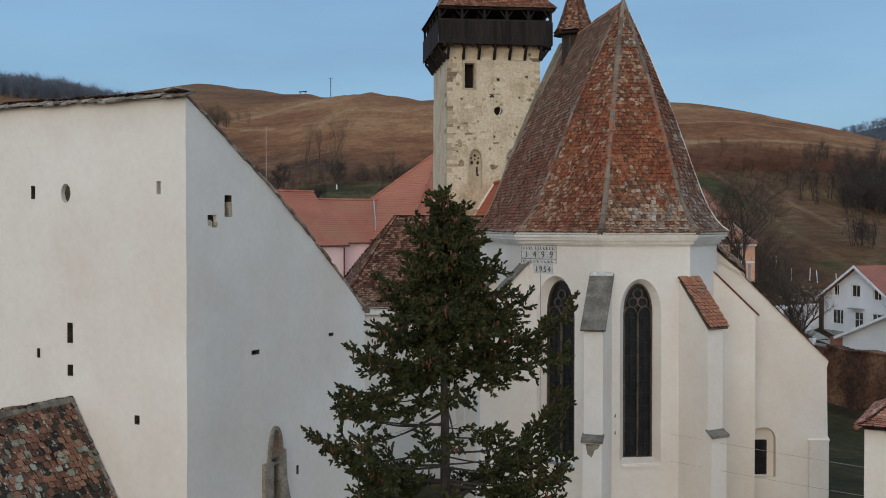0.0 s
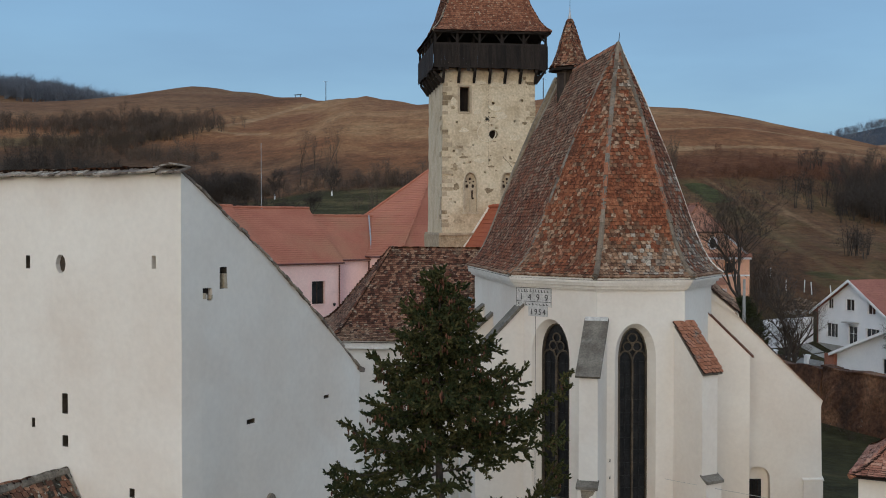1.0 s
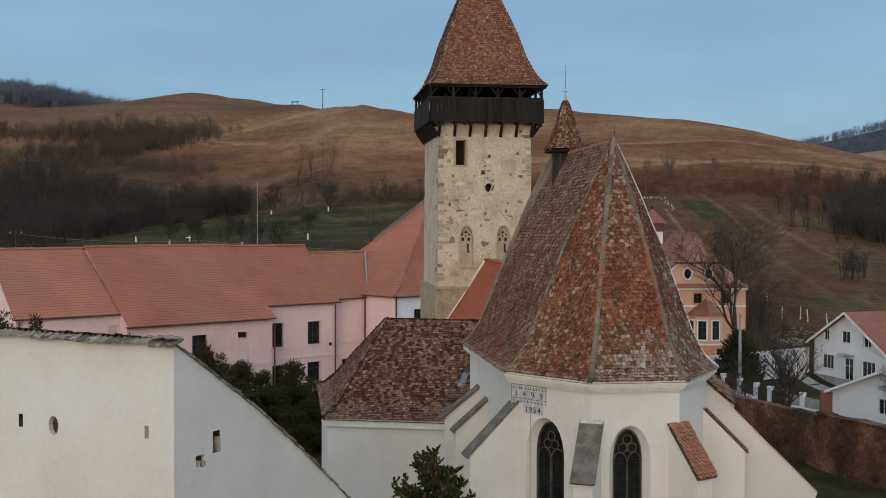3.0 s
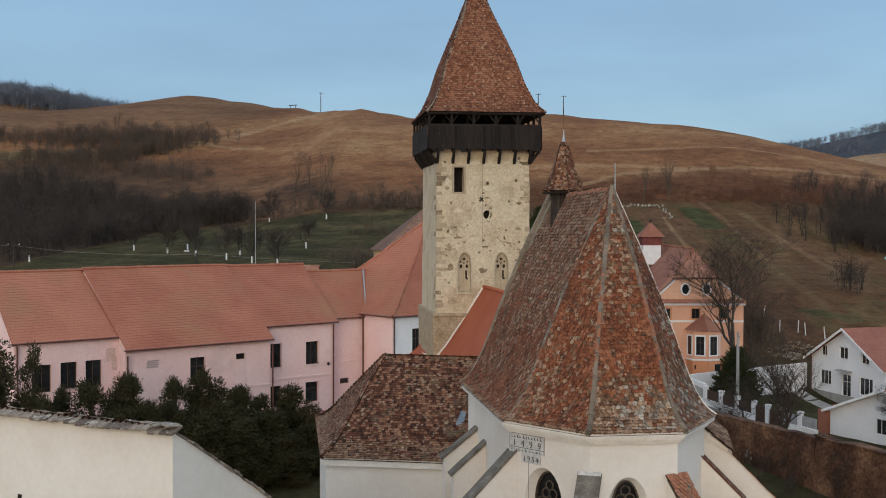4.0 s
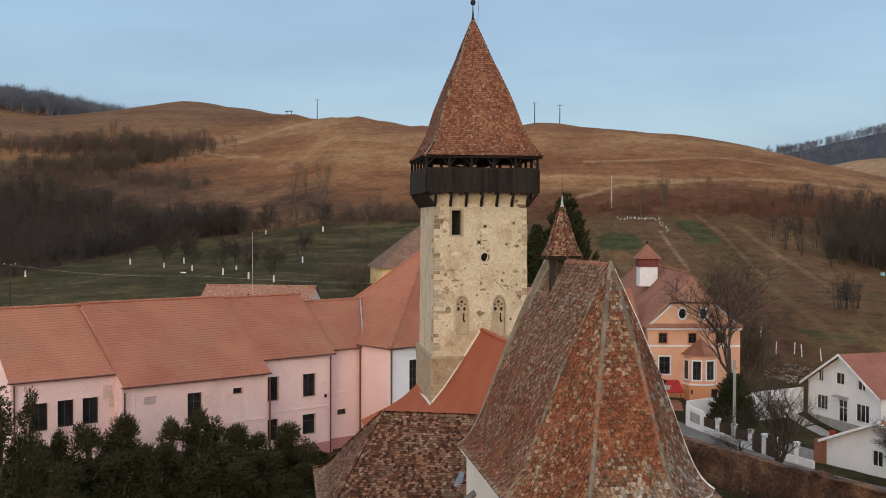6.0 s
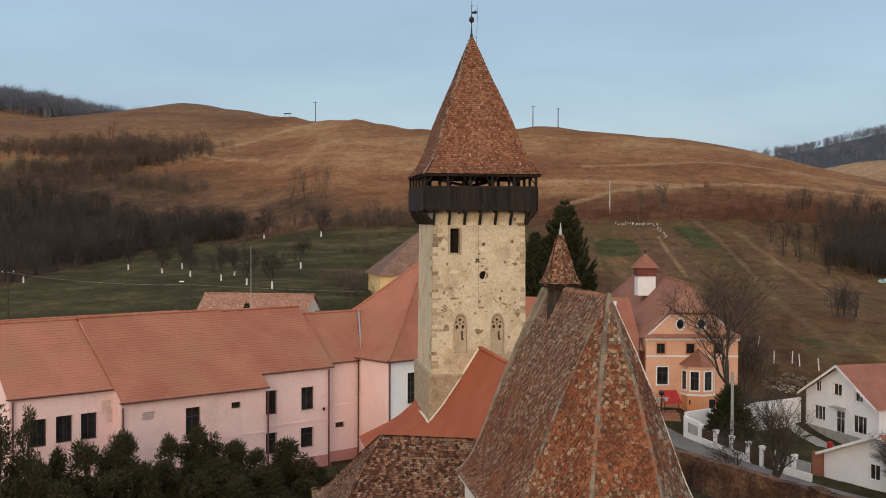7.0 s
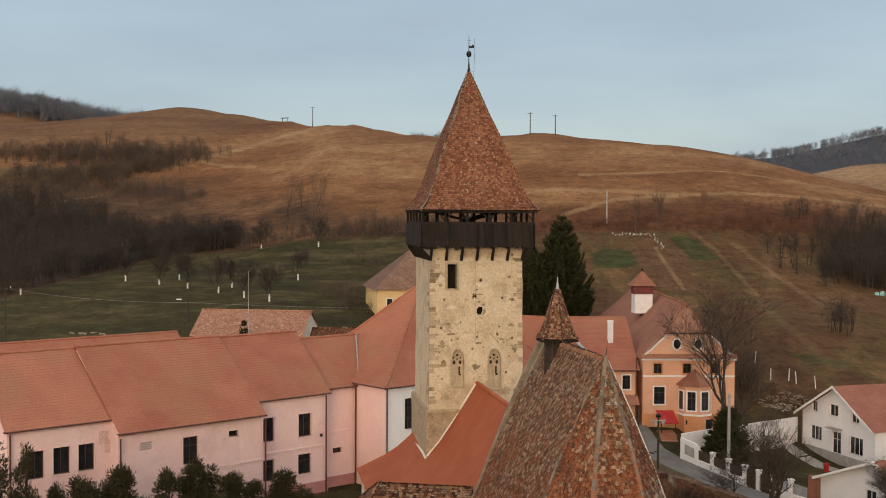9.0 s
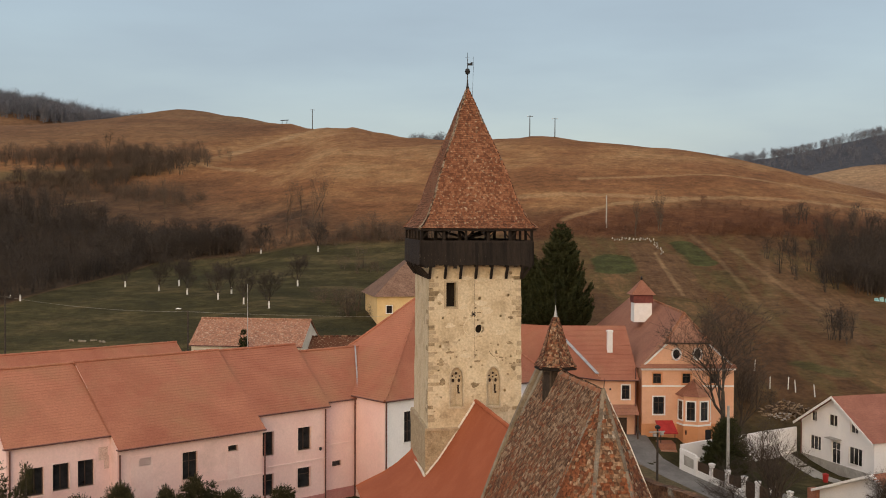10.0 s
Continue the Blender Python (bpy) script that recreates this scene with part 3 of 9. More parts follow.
def bare_tree_shape(rnd, height, spread=0.5, levels=4, r0=0.12, kids=4, sides=5, up=0.35, start=0.3, twig=0.016):
    """Trunk with limbs that fork down to twigs; the last order are slivers."""
    s, top = Shape(), Shape()

    def grow(p, d, length, r, lev):
        if lev >= levels:
            for _ in range(2):
                e = (d + Vector((rnd.gauss(0, 0.3), rnd.gauss(0, 0.3), rnd.gauss(0, 0.3)))).normalized()
                sliver(top, p, p + e * length * rnd.uniform(0.8, 1.6), twig * rnd.uniform(0.7, 1.3), rnd)
            return
        n = 3 if lev < 2 else 2
        for i in range(n):
            q = p + d * (length / n)
            r2 = r * (1 - 0.28 / n * (i + 1))
            (s if lev < 2 else top).tube(p, q, r, r2, max(sides - lev, 3), False)
            p, r = q, r2
            d = (d + Vector((rnd.gauss(0, 0.14), rnd.gauss(0, 0.14), rnd.gauss(0.03, 0.06)))).normalized()
            if lev > 0 or (i + 1) / n > start:
                for _ in range(kids if i == n - 1 else max(kids - 2, 1)):
                    a = rnd.uniform(0, 2 * math.pi)
                    side = Vector((math.cos(a), math.sin(a), 0))
                    k = (d * (1 - spread) + side * spread + Vector((0, 0, up * rnd.uniform(0, 1)))).normalized()
                    grow(p, k, length * rnd.uniform(0.5, 0.75), r * rnd.uniform(0.5, 0.65), lev + 1)
    grow(Vector((0, 0, -0.3)), Vector((rnd.gauss(0, 0.04), rnd.gauss(0, 0.04), 1)).normalized(), height * 0.5, r0, 0)
    return s, top


def needle_twig(s, p, d, length, rnd, n=16, w=0.035, wide=0.011):
    """A twig with short needles all round, as thin blades."""
    d = d.normalized()
    a = d.orthogonal().normalized()
    b = d.cross(a)
    pts, fs = [], []
    for i in range(n):
        f = (i + rnd.random()) / n
        c = p + d * (length * f)
        t = rnd.uniform(0, 2 * math.pi)
        o = a * math.cos(t) + b * math.sin(t)
        tip = c + (o * 0.85 + d * 0.8) * w * rnd.uniform(0.8, 1.3) * (1.15 - 0.5 * f)
        e = d.cross(o) * wide
        k = len(pts)
        pts += [c - e, c + e, tip]
        fs.append((k, k + 1, k + 2))
    s.add(pts, fs)


def conifer(rnd, height, radius, whorls, limbs, needles=14, size=0.085, twig=0.42, blade=0.024, droop=0.12, shape=0.8, base=0.08):
    """Trunk and needles of a far spruce."""
    trunk, green = Shape(), Shape()
    steps = 10
    for i in range(steps):
        trunk.tube((0, 0, height * i / steps), (0, 0, height * (i + 1) / steps), 0.024 * height * (1 - i / steps * 0.93), 0.024 * height * (1 - (i + 1) / steps * 0.93), 8, False)
    for k in range(whorls):
        f = base + (1 - base) * (k + rnd.uniform(0, 0.8)) / whorls
        z = height * f
        reach = radius * min(1.0, (1 - f) ** shape * 1.12 + 0.03)
        m = max(int(limbs * (0.45 + 0.6 * (1 - f))), 3)
        turn = rnd.uniform(0, 6.3)
        for j in range(m):
            a = turn + 2 * math.pi * (j + rnd.uniform(-0.25, 0.25)) / m
            out = Vector((math.cos(a), math.sin(a), 0))
            length = reach * rnd.uniform(0.72, 1.12)
            p = Vector((0, 0, z))
            d = (out + Vector((0, 0, 0.06 + 0.7 * f - droop))).normalized()
            n = max(int(length / 0.22), 2)
            tw = (0.020 + 0.012 * length) * 0.8
            for i in range(n):
                q = p + d * (length / n)
                trunk.tube(p, q, tw * (1 - i / n) + 0.004, tw * (1 - (i + 1) / n) + 0.004, 4, False)
                share = (i + 1) / n
                if share > 0.22:
                    for side in (-1, 1):
                        for rep in range(2):
                            if rnd.random() < 0.12:
                                continue
                            lat = Vector((-out.y, out.x, 0)) * side
                            td = (d * rnd.uniform(0.4, 0.9) + lat * rnd.uniform(0.5, 1.1) + Vector((0, 0, rnd.uniform(-0.35, 0.35)))).normalized()
                            tl = twig * rnd.uniform(0.6, 1.15) * (1.15 - 0.5 * share) * min(1, 0.5 + length / 2)
                            needle_twig(green, p.lerp(q, rnd.random()), td, tl, rnd, needles, size, blade)
                            if rep == 0 and tl > 0.25:
                                sub = (td + lat * 0.5 + Vector((0, 0, rnd.uniform(-0.6, 0.3)))).normalized()
                                needle_twig(green, p + td * tl * 0.5, sub, tl * 0.6, rnd, max(needles // 2, 4), size, blade)
                p = q
                d = (d + Vector((rnd.gauss(0, 0.05), rnd.gauss(0, 0.05), 0.06 * (0.4 + share)))).normalized()
            needle_twig(green, p - d * 0.1, d, twig * 0.8, rnd, needles, size, blade)
    needle_twig(green, Vector((0, 0, height * 0.96)), Vector((0, 0, 1)), height * 0.05, rnd, needles * 2, size, blade)
    return trunk, green


def brush(s, p, d, length, rnd, r, blades):
    """A stubby needled shoot: a ragged three-sided spindle with needles standing out of it."""
    d = d.normalized()
    a = d.orthogonal().normalized()
    b = d.cross(a)
    t0 = rnd.uniform(0, 6.28)
    pts = [p]
    for f in (0.3, 0.8):
        for i in range(3):
            t = t0 + 2 * math.pi * (i + f) / 3
            pts.append(p + d * length * (f + rnd.uniform(-0.08, 0.08)) + (a * math.cos(t) + b * math.sin(t)) * r * rnd.uniform(0.5, 1.15))
    pts.append(p + d * length)
    s.add(pts, [(0, 2, 1), (0, 3, 2), (0, 1, 3), (1, 2, 5, 4), (2, 3, 6, 5), (3, 1, 4, 6), (4, 5, 7), (5, 6, 7), (6, 4, 7)])
    needle_twig(s, p, d, length * 0.95, rnd, blades, r * 1.7, 0.006)


def dense_spruce(rnd, height, reach, bare, first, spacing, limbs, cones, skip):
    """Old spruce: curved limbs with side sprays of needled shoots. reach(z), bare(z): limb length and its bare share."""
    trunk, green, fruit = Shape(), Shape(), Shape()
    lean = [Vector((0.05 * math.sin(i * 1.1), 0.04 * math.cos(i * 1.7), 0)) for i in range(14)]
    rad = lambda z: 0.017 * height * (1 - z / height * 0.95)
    for i in range(13):
        z0, z1 = height * i / 13, height * (i + 1) / 13
        trunk.tube(Vector((0, 0, z0)) + lean[i] * (i < 12), Vector((0, 0, z1)) + lean[i + 1] * (i < 11), rad(z0), rad(z1), 9, False)
    z = first
    while z < height - 0.12:
        f = z / height
        top = height - z
        m = limbs if top > 1.2 else max(int(limbs * 0.6), 4)
        turn = rnd.uniform(0, 6.3)
        for j in range(m):
            a = turn + 2 * math.pi * (j + rnd.uniform(-0.3, 0.3)) / m
            if rnd.random() < skip(z, a):
                continue
            out = Vector((math.cos(a), math.sin(a), 0))
            lat = Vector((-out.y, out.x, 0))
            length = reach(z, a) * rnd.choice((0.55, 0.75, 0.9, 1.0, 1.08)) * rnd.uniform(0.9, 1.08)
            open_ = bare(z)
            p = Vector((0, 0, z + rnd.uniform(-0.2, 0.2)))
            pitch = 0.75 - 0.42 * min(top, 3.0) + rnd.gauss(0, 0.10) if top < 2.2 else -0.14 + rnd.gauss(0, 0.24)
            d = (out + Vector((0, 0, pitch))).normalized()
            n = max(int(length / 0.15), 3)
            tw = 0.010 + 0.010 * length
            for i in range(n):
                share = (i + 1) / n
                q = p + d * (length / n)
                trunk.tube(p, q, tw * (1 - 0.85 * i / n), tw * (1 - 0.85 * share), 4, False)
                if share > open_:
                    for side in (-1, 1):
                        if rnd.random() < 0.10:
                            continue
                        sl = (0.20 + 0.46 * (1 - share) ** 0.7 * min(length / 1.8, 1.15)) * rnd.uniform(0.6, 1.25)
                        sd = (d * rnd.uniform(0.5, 1.0) + lat * side * rnd.uniform(0.5, 1.1) + Vector((0, 0, rnd.gauss(-0.2, 0.6)))).normalized()
                        k = max(int(sl / 0.034), 3)
                        c = p.lerp(q, rnd.random())
                        trunk.tube(c, c + sd * sl, 0.007, 0.003, 3, False)
                        for e in range(k):
                            g = c + sd * sl * (e + rnd.random()) / k
                            bd = (sd * 0.8 + lat * rnd.gauss(0, 0.55) + out * rnd.gauss(0.1, 0.5) + Vector((0, 0, rnd.gauss(0.12, 0.5)))).normalized()
                            brush(green, g, bd, rnd.uniform(0.09, 0.16), rnd, 0.034, 8)
                        brush(green, c + sd * sl * 0.92, sd + Vector((0, 0, 0.25)), rnd.uniform(0.11, 0.17), rnd, 0.029, 11)
                    if rnd.random() < 0.8:
                        brush(green, p, d + Vector((0, 0, rnd.uniform(0.2, 0.9))) + lat * rnd.gauss(0, 0.4), rnd.uniform(0.10, 0.18), rnd, 0.024, 9)
                elif rnd.random() < 0.35:
                    sd = (d + lat * rnd.gauss(0, 0.8) + Vector((0, 0, rnd.gauss(0, 0.5)))).normalized()
                    trunk.tube(p, p + sd * rnd.uniform(0.15, 0.5), 0.006, 0.002, 3, False)
                p = q
                d = (d + Vector((rnd.gauss(0, 0.05), rnd.gauss(0, 0.05), (0.16 if top > 1.2 else 0.05) * share ** 1.5))).normalized()
            for e in range(4):
                brush(green, p - d * 0.07 * e, (d + lat * rnd.gauss(0, 0.5) + Vector((0, 0, rnd.uniform(0, 0.7)))).normalized(), rnd.uniform(0.12, 0.18), rnd, 0.031, 12)
            if rnd.random() < cones * (0.5 + 0.5 * (z > height * 0.72)):
                for _ in range(rnd.randint(4, 10)):
                    c = p - d * rnd.uniform(0.0, 0.4) * min(length, 1.0) + Vector((rnd.gauss(0, 0.05), rnd.gauss(0, 0.05), rnd.uniform(-0.05, 0.04)))
                    fruit.lathe([(0.005, -0.095), (0.016, -0.07), (0.020, -0.04), (0.013, -0.01), (0.004, 0.0)], c, 5)
        z += spacing * rnd.uniform(0.7, 1.3) * (1.0 if top > 1.2 else 0.7)
    for e in range(14):
        brush(green, Vector((0, 0, height - 0.5 + 0.035 * e)), Vector((rnd.gauss(0, 0.5), rnd.gauss(0, 0.5), 0.8)), 0.13, rnd, 0.022, 12)
    return trunk, green, fruit


def put_conifer(name, label, at, turn, shapes, group="", leaf=None):
    t = thing(name, label, "tree", at, turn, group)
    part("trunk", shapes[0], BARK, t)
    part("crown", shapes[1], leaf or NEEDLE, t)
    if len(shapes) > 2:
        tagged(part("cone", shapes[2], CONE, t), "hanging brown cones", kind="stuff")
    return t


# ---- ground: one sheet from the churchyard over the hills to the horizon ----
def bump2(x, y, cx, cy, rx, ry):
    return np.exp(-(((x - cx) / rx) ** 2 + ((y - cy) / ry) ** 2))


def height(x, y):
    """Height of the land, for numbers or arrays."""
    x, y = np.asarray(x, float), np.asarray(y, float)
    crest_y = np.interp(x, [-320, -181, -109, -63, -40, -27, 0, 33, 75, 136, 220], [480, 490, 512, 474, 430, 404, 376, 352, 335, 330, 330])
    crest_z = np.interp(x, [-320, -181, -140, -109, -85, -63, -44, -27, -8, 10, 33, 75, 108, 136, 220], [65.3, 68.2, 70.8, 76.3, 72.4, 68.2, 62.8, 61.5, 56.7, 54.4, 53.6, 48.6, 43, 36.5, 22])
    crest_z = crest_z - 0.9
    s = (y - 95) / (crest_y - 95)
    g = np.interp(s, [-5, 0, 0.10, 0.2, 0.3, 0.4, 0.5, 0.6, 0.7, 0.8, 0.9, 1.0, 1.05, 1.3, 2.0, 4], [0, 0, 0.012, 0.085, 0.175, 0.235, 0.34, 0.465, 0.63, 0.78, 0.91, 1.0, 0.995, 0.86, 0.4, 0.2])
    z = crest_z * g
    z = z - 2.6 * bump2(x, y, 30, 74, 14, 24) - 1.2 * bump2(x, y, 40, 112, 18, 16) - 2.1 * bump2(x, y, 43, 126, 9, 12)
    z = z + 0.9 * bump2(x, y, -12, 97, 20, 16)
    # far hills beyond the first crest
    far = np.clip((y - 520) / 200, 0, 1)
    z = z + far * 119 * bump2(x, y, 570, 1020, 370, 260) + np.clip((y - 420) / 90, 0, 1) * 47 * bump2(x, y, 262, 610, 135, 90)
    z = z + np.clip((y - 500) / 120, 0, 1) * 49 * bump2(x, y, -310, 700, 170, 110)
    z = z + far * 58 * bump2(x, y, 20, 900, 220, 120)
    return z


def land(x, y):
    v = Vector((float(x), float(y), 0))
    return float(height(x, y)) + ground_noise(v)


def ground_noise(v):
    d = min(max((v.y - 150) / 200, 0), 1)
    return d * (2.2 * noise.noise(v * 0.012) + 0.9 * noise.noise(v * 0.04)) + 0.08 * noise.noise(v * 0.3)


def spaced(a, b, near, far, mid, k):
    out, p = [a], a
    while p < b:
        p += near + (far - near) * min(abs(p - mid) / k, 1.0) ** 1.3
        out.append(min(p, b))
    return out


gx = spaced(-1800, 1800, 3.0, 60, 0, 900)
gy = spaced(-500, 2600, 3.0, 60, 180, 900)
NX, NY = len(gx), len(gy)
gs = Shape()
X, Y = np.meshgrid(gx, gy)
Z = height(X, Y)
gs.v = [(float(X[j, i]), float(Y[j, i]), float(Z[j, i]) + ground_noise(Vector((X[j, i], Y[j, i], 0)))) for j in range(NY) for i in range(NX)]
gs.f = [(j * NX + i, j * NX + i + 1, (j + 1) * NX + i + 1, (j + 1) * NX + i) for j in range(NY - 1) for i in range(NX - 1)]


def ground_material():
    m = bpy.data.materials.new("winter_grassland")
    m.use_nodes = True
    n, l = m.node_tree.nodes, m.node_tree.links
    b = n["Principled BSDF"]
    b.inputs["Roughness"].default_value = 0.95
    b.inputs["Specular IOR Level"].default_value = 0.1
    geo = n.new("ShaderNodeNewGeometry")

    def noise_at(scale, stretch=(1, 1, 1), detail=7, rough=0.6):
        mp = n.new("ShaderNodeMapping")
        mp.inputs["Scale"].default_value = stretch
        l.new(geo.outputs["Position"], mp.inputs["Vector"])
        t = n.new("ShaderNodeTexNoise")
        t.inputs["Scale"].default_value, t.inputs["Detail"].default_value, t.inputs["Roughness"].default_value = scale, detail, rough
        l.new(mp.outputs[0], t.inputs["Vector"])
        return t.outputs["Fac"]

    def ramp(fac, stops):
        r = n.new("ShaderNodeValToRGB")
        e = r.color_ramp.elements
        e[0].position, e[0].color = stops[0][0], (*stops[0][1], 1)
        e[1].position, e[1].color = stops[-1][0], (*stops[-1][1], 1)
        for p, c in stops[1:-1]:
            e.new(p).color = (*c, 1)
        l.new(fac, r.inputs["Fac"])
        return r.outputs["Color"]

    def mix(fac, a, c, kind='MIX'):
        x = n.new("ShaderNodeMix")
        x.data_type, x.blend_type = 'RGBA', kind
        for s, v in ((0, fac), (6, a), (7, c)):
            if isinstance(v, (int, float)):
                x.inputs[s].default_value = v
            elif isinstance(v, tuple):
                x.inputs[s].default_value = (*v, 1)
            else:
                l.new(v, x.inputs[s])
        return x.outputs[2]

    def math_(op, a, c):
        x = n.new("ShaderNodeMath")
        x.operation = op
        for i, v in enumerate((a, c)):
            if isinstance(v, (int, float)):
                x.inputs[i].default_value = v
            else:
                l.new(v, x.inputs[i])
        return x.outputs[0]

    def span(v, a, c):
        x = n.new("ShaderNodeMapRange")
        x.interpolation_type = 'SMOOTHSTEP'
        x.inputs[1].default_value, x.inputs[2].default_value = a, c
        l.new(v, x.inputs[0])
        return x.outputs[0]

    sep = n.new("ShaderNodeSeparateXYZ")
    l.new(geo.outputs["Position"], sep.inputs[0])
    wob = math_('MULTIPLY', math_('SUBTRACT', noise_at(0.018), 0.5), 22.0)
    zz = math_('ADD', sep.outputs["Z"], wob)
    # dry upland grass in contour streaks
    dry = ramp(noise_at(0.02, (1, 1, 5), 9, 0.66), [(0.32, (0.124, 0.055, 0.026)), (0.46, (0.208, 0.096, 0.044)), (0.56, (0.268, 0.140, 0.065)), (0.68, (0.34, 0.203, 0.100))])
    scrub = ramp(noise_at(0.05, (1, 1, 2), 9, 0.7), [(0.32, (0.055, 0.033, 0.020)), (0.50, (0.125, 0.063, 0.032)), (0.68, (0.22, 0.12, 0.060))])
    meadow = ramp(noise_at(0.09, (0.6, 1.6, 1), 8, 0.7), [(0.30, (0.029, 0.027, 0.012)), (0.50, (0.056, 0.048, 0.020)), (0.70, (0.130, 0.096, 0.045))])
    lawn = ramp(noise_at(0.25, (1, 1, 1), 8, 0.65), [(0.30, (0.030, 0.028, 0.013)), (0.55, (0.054, 0.047, 0.020)), (0.75, (0.105, 0.080, 0.040))])
    # the meadow ends along a line that climbs to the right, then follows the foot of the hill
    edge = math_('MINIMUM', math_('MAXIMUM', math_('ADD', math_('MULTIPLY', sep.outputs["X"], 2.8), 415.0), 200.0), 249.0)
    above = math_('SUBTRACT', math_('ADD', sep.outputs["Y"], math_('MULTIPLY', wob, 0.35)), edge)
    col = mix(span(above, -2.0, 4.0), meadow, scrub)
    dry_at = math_('SUBTRACT', zz, math_('MULTIPLY', math_('SUBTRACT', 1.0, span(sep.outputs["X"], -95, -50)), 9.0))
    col = mix(span(dry_at, 26.0, 33.0), col, dry)
    col = mix(span(sep.outputs["Y"], 130, 165), lawn, col)
    # browner hillside behind the village street, streaked down the slope
    slope = ramp(noise_at(0.07, (2.2, 0.5, 1), 9, 0.68), [(0.30, (0.066, 0.034, 0.018)), (0.46, (0.116, 0.060, 0.028)), (0.56, (0.104, 0.069, 0.029)), (0.70, (0.215, 0.116, 0.055))])
    east = math_('MULTIPLY', span(math_('ADD', sep.outputs["X"], math_('MULTIPLY', wob, 0.6)), 8, 30), math_('SUBTRACT', 1.0, span(zz, 22.0, 30.0)))
    east = math_('MULTIPLY', east, span(sep.outputs["Y"], 128, 146))
    col = mix(east, col, slope)
    # greener enclosed pasture below the hedge
    wob_y = math_('ADD', sep.outputs["Y"], math_('MULTIPLY', wob, 0.5))
    past = math_('MULTIPLY', math_('MULTIPLY', span(sep.outputs["X"], -150, -140), math_('SUBTRACT', 1.0, span(sep.outputs["X"], -92, -80))), math_('MULTIPLY', span(wob_y, 354, 360), math_('SUBTRACT', 1.0, span(wob_y, 366, 373))))
    col = mix(math_('MULTIPLY', past, 0.7), col, (0.085, 0.072, 0.033))
    # red-brown bracken on the steep bank below the lane, and a darker crest
    bank = math_('MULTIPLY', math_('MULTIPLY', span(sep.outputs["X"], 12, 30), math_('SUBTRACT', 1.0, span(sep.outputs["X"], 96, 120))), math_('MULTIPLY', span(wob_y, 240, 245), math_('SUBTRACT', 1.0, span(wob_y, 256, 266))))
    col = mix(math_('MULTIPLY', bank, 0.88), col, ramp(noise_at(0.12, (1, 1, 2), 8, 0.7), [(0.3, (0.070, 0.027, 0.014)), (0.7, (0.165, 0.070, 0.033))]))
    crest = math_('MULTIPLY', math_('SUBTRACT', 1.0, span(sep.outputs["X"], -80, -45)), span(wob_y, 375, 430))
    col = mix(math_('MULTIPLY', crest, 0.7), col, ramp(noise_at(0.03, (1, 1, 4), 8, 0.66), [(0.3, (0.085, 0.044, 0.025)), (0.7, (0.185, 0.103, 0.055))]))
    # brown scrubby strip between the hedge and the wood
    strip = math_('MULTIPLY', math_('SUBTRACT', 1.0, span(math_('ADD', sep.outputs["X"], wob), -78, -50)), math_('MULTIPLY', span(wob_y, 285, 300), math_('SUBTRACT', 1.0, span(wob_y, 342, 356))))
    col = mix(math_('MULTIPLY', strip, 0.75), col, ramp(noise_at(0.08, (1, 1, 2), 8, 0.7), [(0.3, (0.048, 0.030, 0.020)), (0.7, (0.130, 0.072, 0.038))]))

    # leaf litter under the leafless wood
    ceiling_y = math_('MINIMUM', math_('SUBTRACT', 290.0, math_('MULTIPLY', math_('ADD', sep.outputs["X"], 80), 1.0)), 338.0)
    below = math_('SUBTRACT', ceiling_y, math_('ADD', sep.outputs["Y"], wob))
    litter = math_('MULTIPLY', math_('SUBTRACT', 1.0, span(math_('ADD', sep.outputs["X"], wob), -46, -30)), math_('MULTIPLY', span(above, -1, 4), span(below, -6, 8)))
    col = mix(math_('MULTIPLY', litter, 0.85), col, ramp(noise_at(0.09, (1, 1, 1), 8, 0.7), [(0.3, (0.026, 0.020, 0.014)), (0.7, (0.070, 0.048, 0.030))]))

    def lane(ax, ay, bx, by, width, most=0.5, soft=0.3):
        """Share of wear along a straight lane from a to b."""
        a = Vector((ax, ay, 0))
        d = Vector((bx, by, 0)) - a
        flat = n.new("ShaderNodeCombineXYZ")
        l.new(sep.outputs["X"], flat.inputs[0])
        l.new(sep.outputs["Y"], flat.inputs[1])
        rel = n.new("ShaderNodeVectorMath")
        rel.operation = 'SUBTRACT'
        rel.inputs[1].default_value = a
        l.new(flat.outputs[0], rel.inputs[0])
        dot = n.new("ShaderNodeVectorMath")
        dot.operation = 'DOT_PRODUCT'
        dot.inputs[1].default_value = d / d.length_squared
        l.new(rel.outputs[0], dot.inputs[0])
        cl = n.new("ShaderNodeClamp")
        l.new(dot.outputs["Value"], cl.inputs[0])
        sc = n.new("ShaderNodeVectorMath")
        sc.operation = 'SCALE'
        sc.inputs[0].default_value = d
        l.new(cl.outputs[0], sc.inputs["Scale"])
        df = n.new("ShaderNodeVectorMath")
        df.operation = 'DISTANCE'
        l.new(rel.outputs[0], df.inputs[0])
        l.new(sc.outputs[0], df.inputs[1])
        dist = math_('ADD', df.outputs["Value"], math_('MULTIPLY', math_('SUBTRACT', wear, 0.5), width * 2.2 if soft < 0.5 else 2.5))
        r = n.new("ShaderNodeMapRange")
        r.inputs[1].default_value, r.inputs[2].default_value, r.inputs[3].default_value, r.inputs[4].default_value = width * soft, width, most, 0.0
        l.new(dist, r.inputs[0])
        return r.outputs[0]

    wear = noise_at(0.22, (1, 1, 1), 5, 0.6)
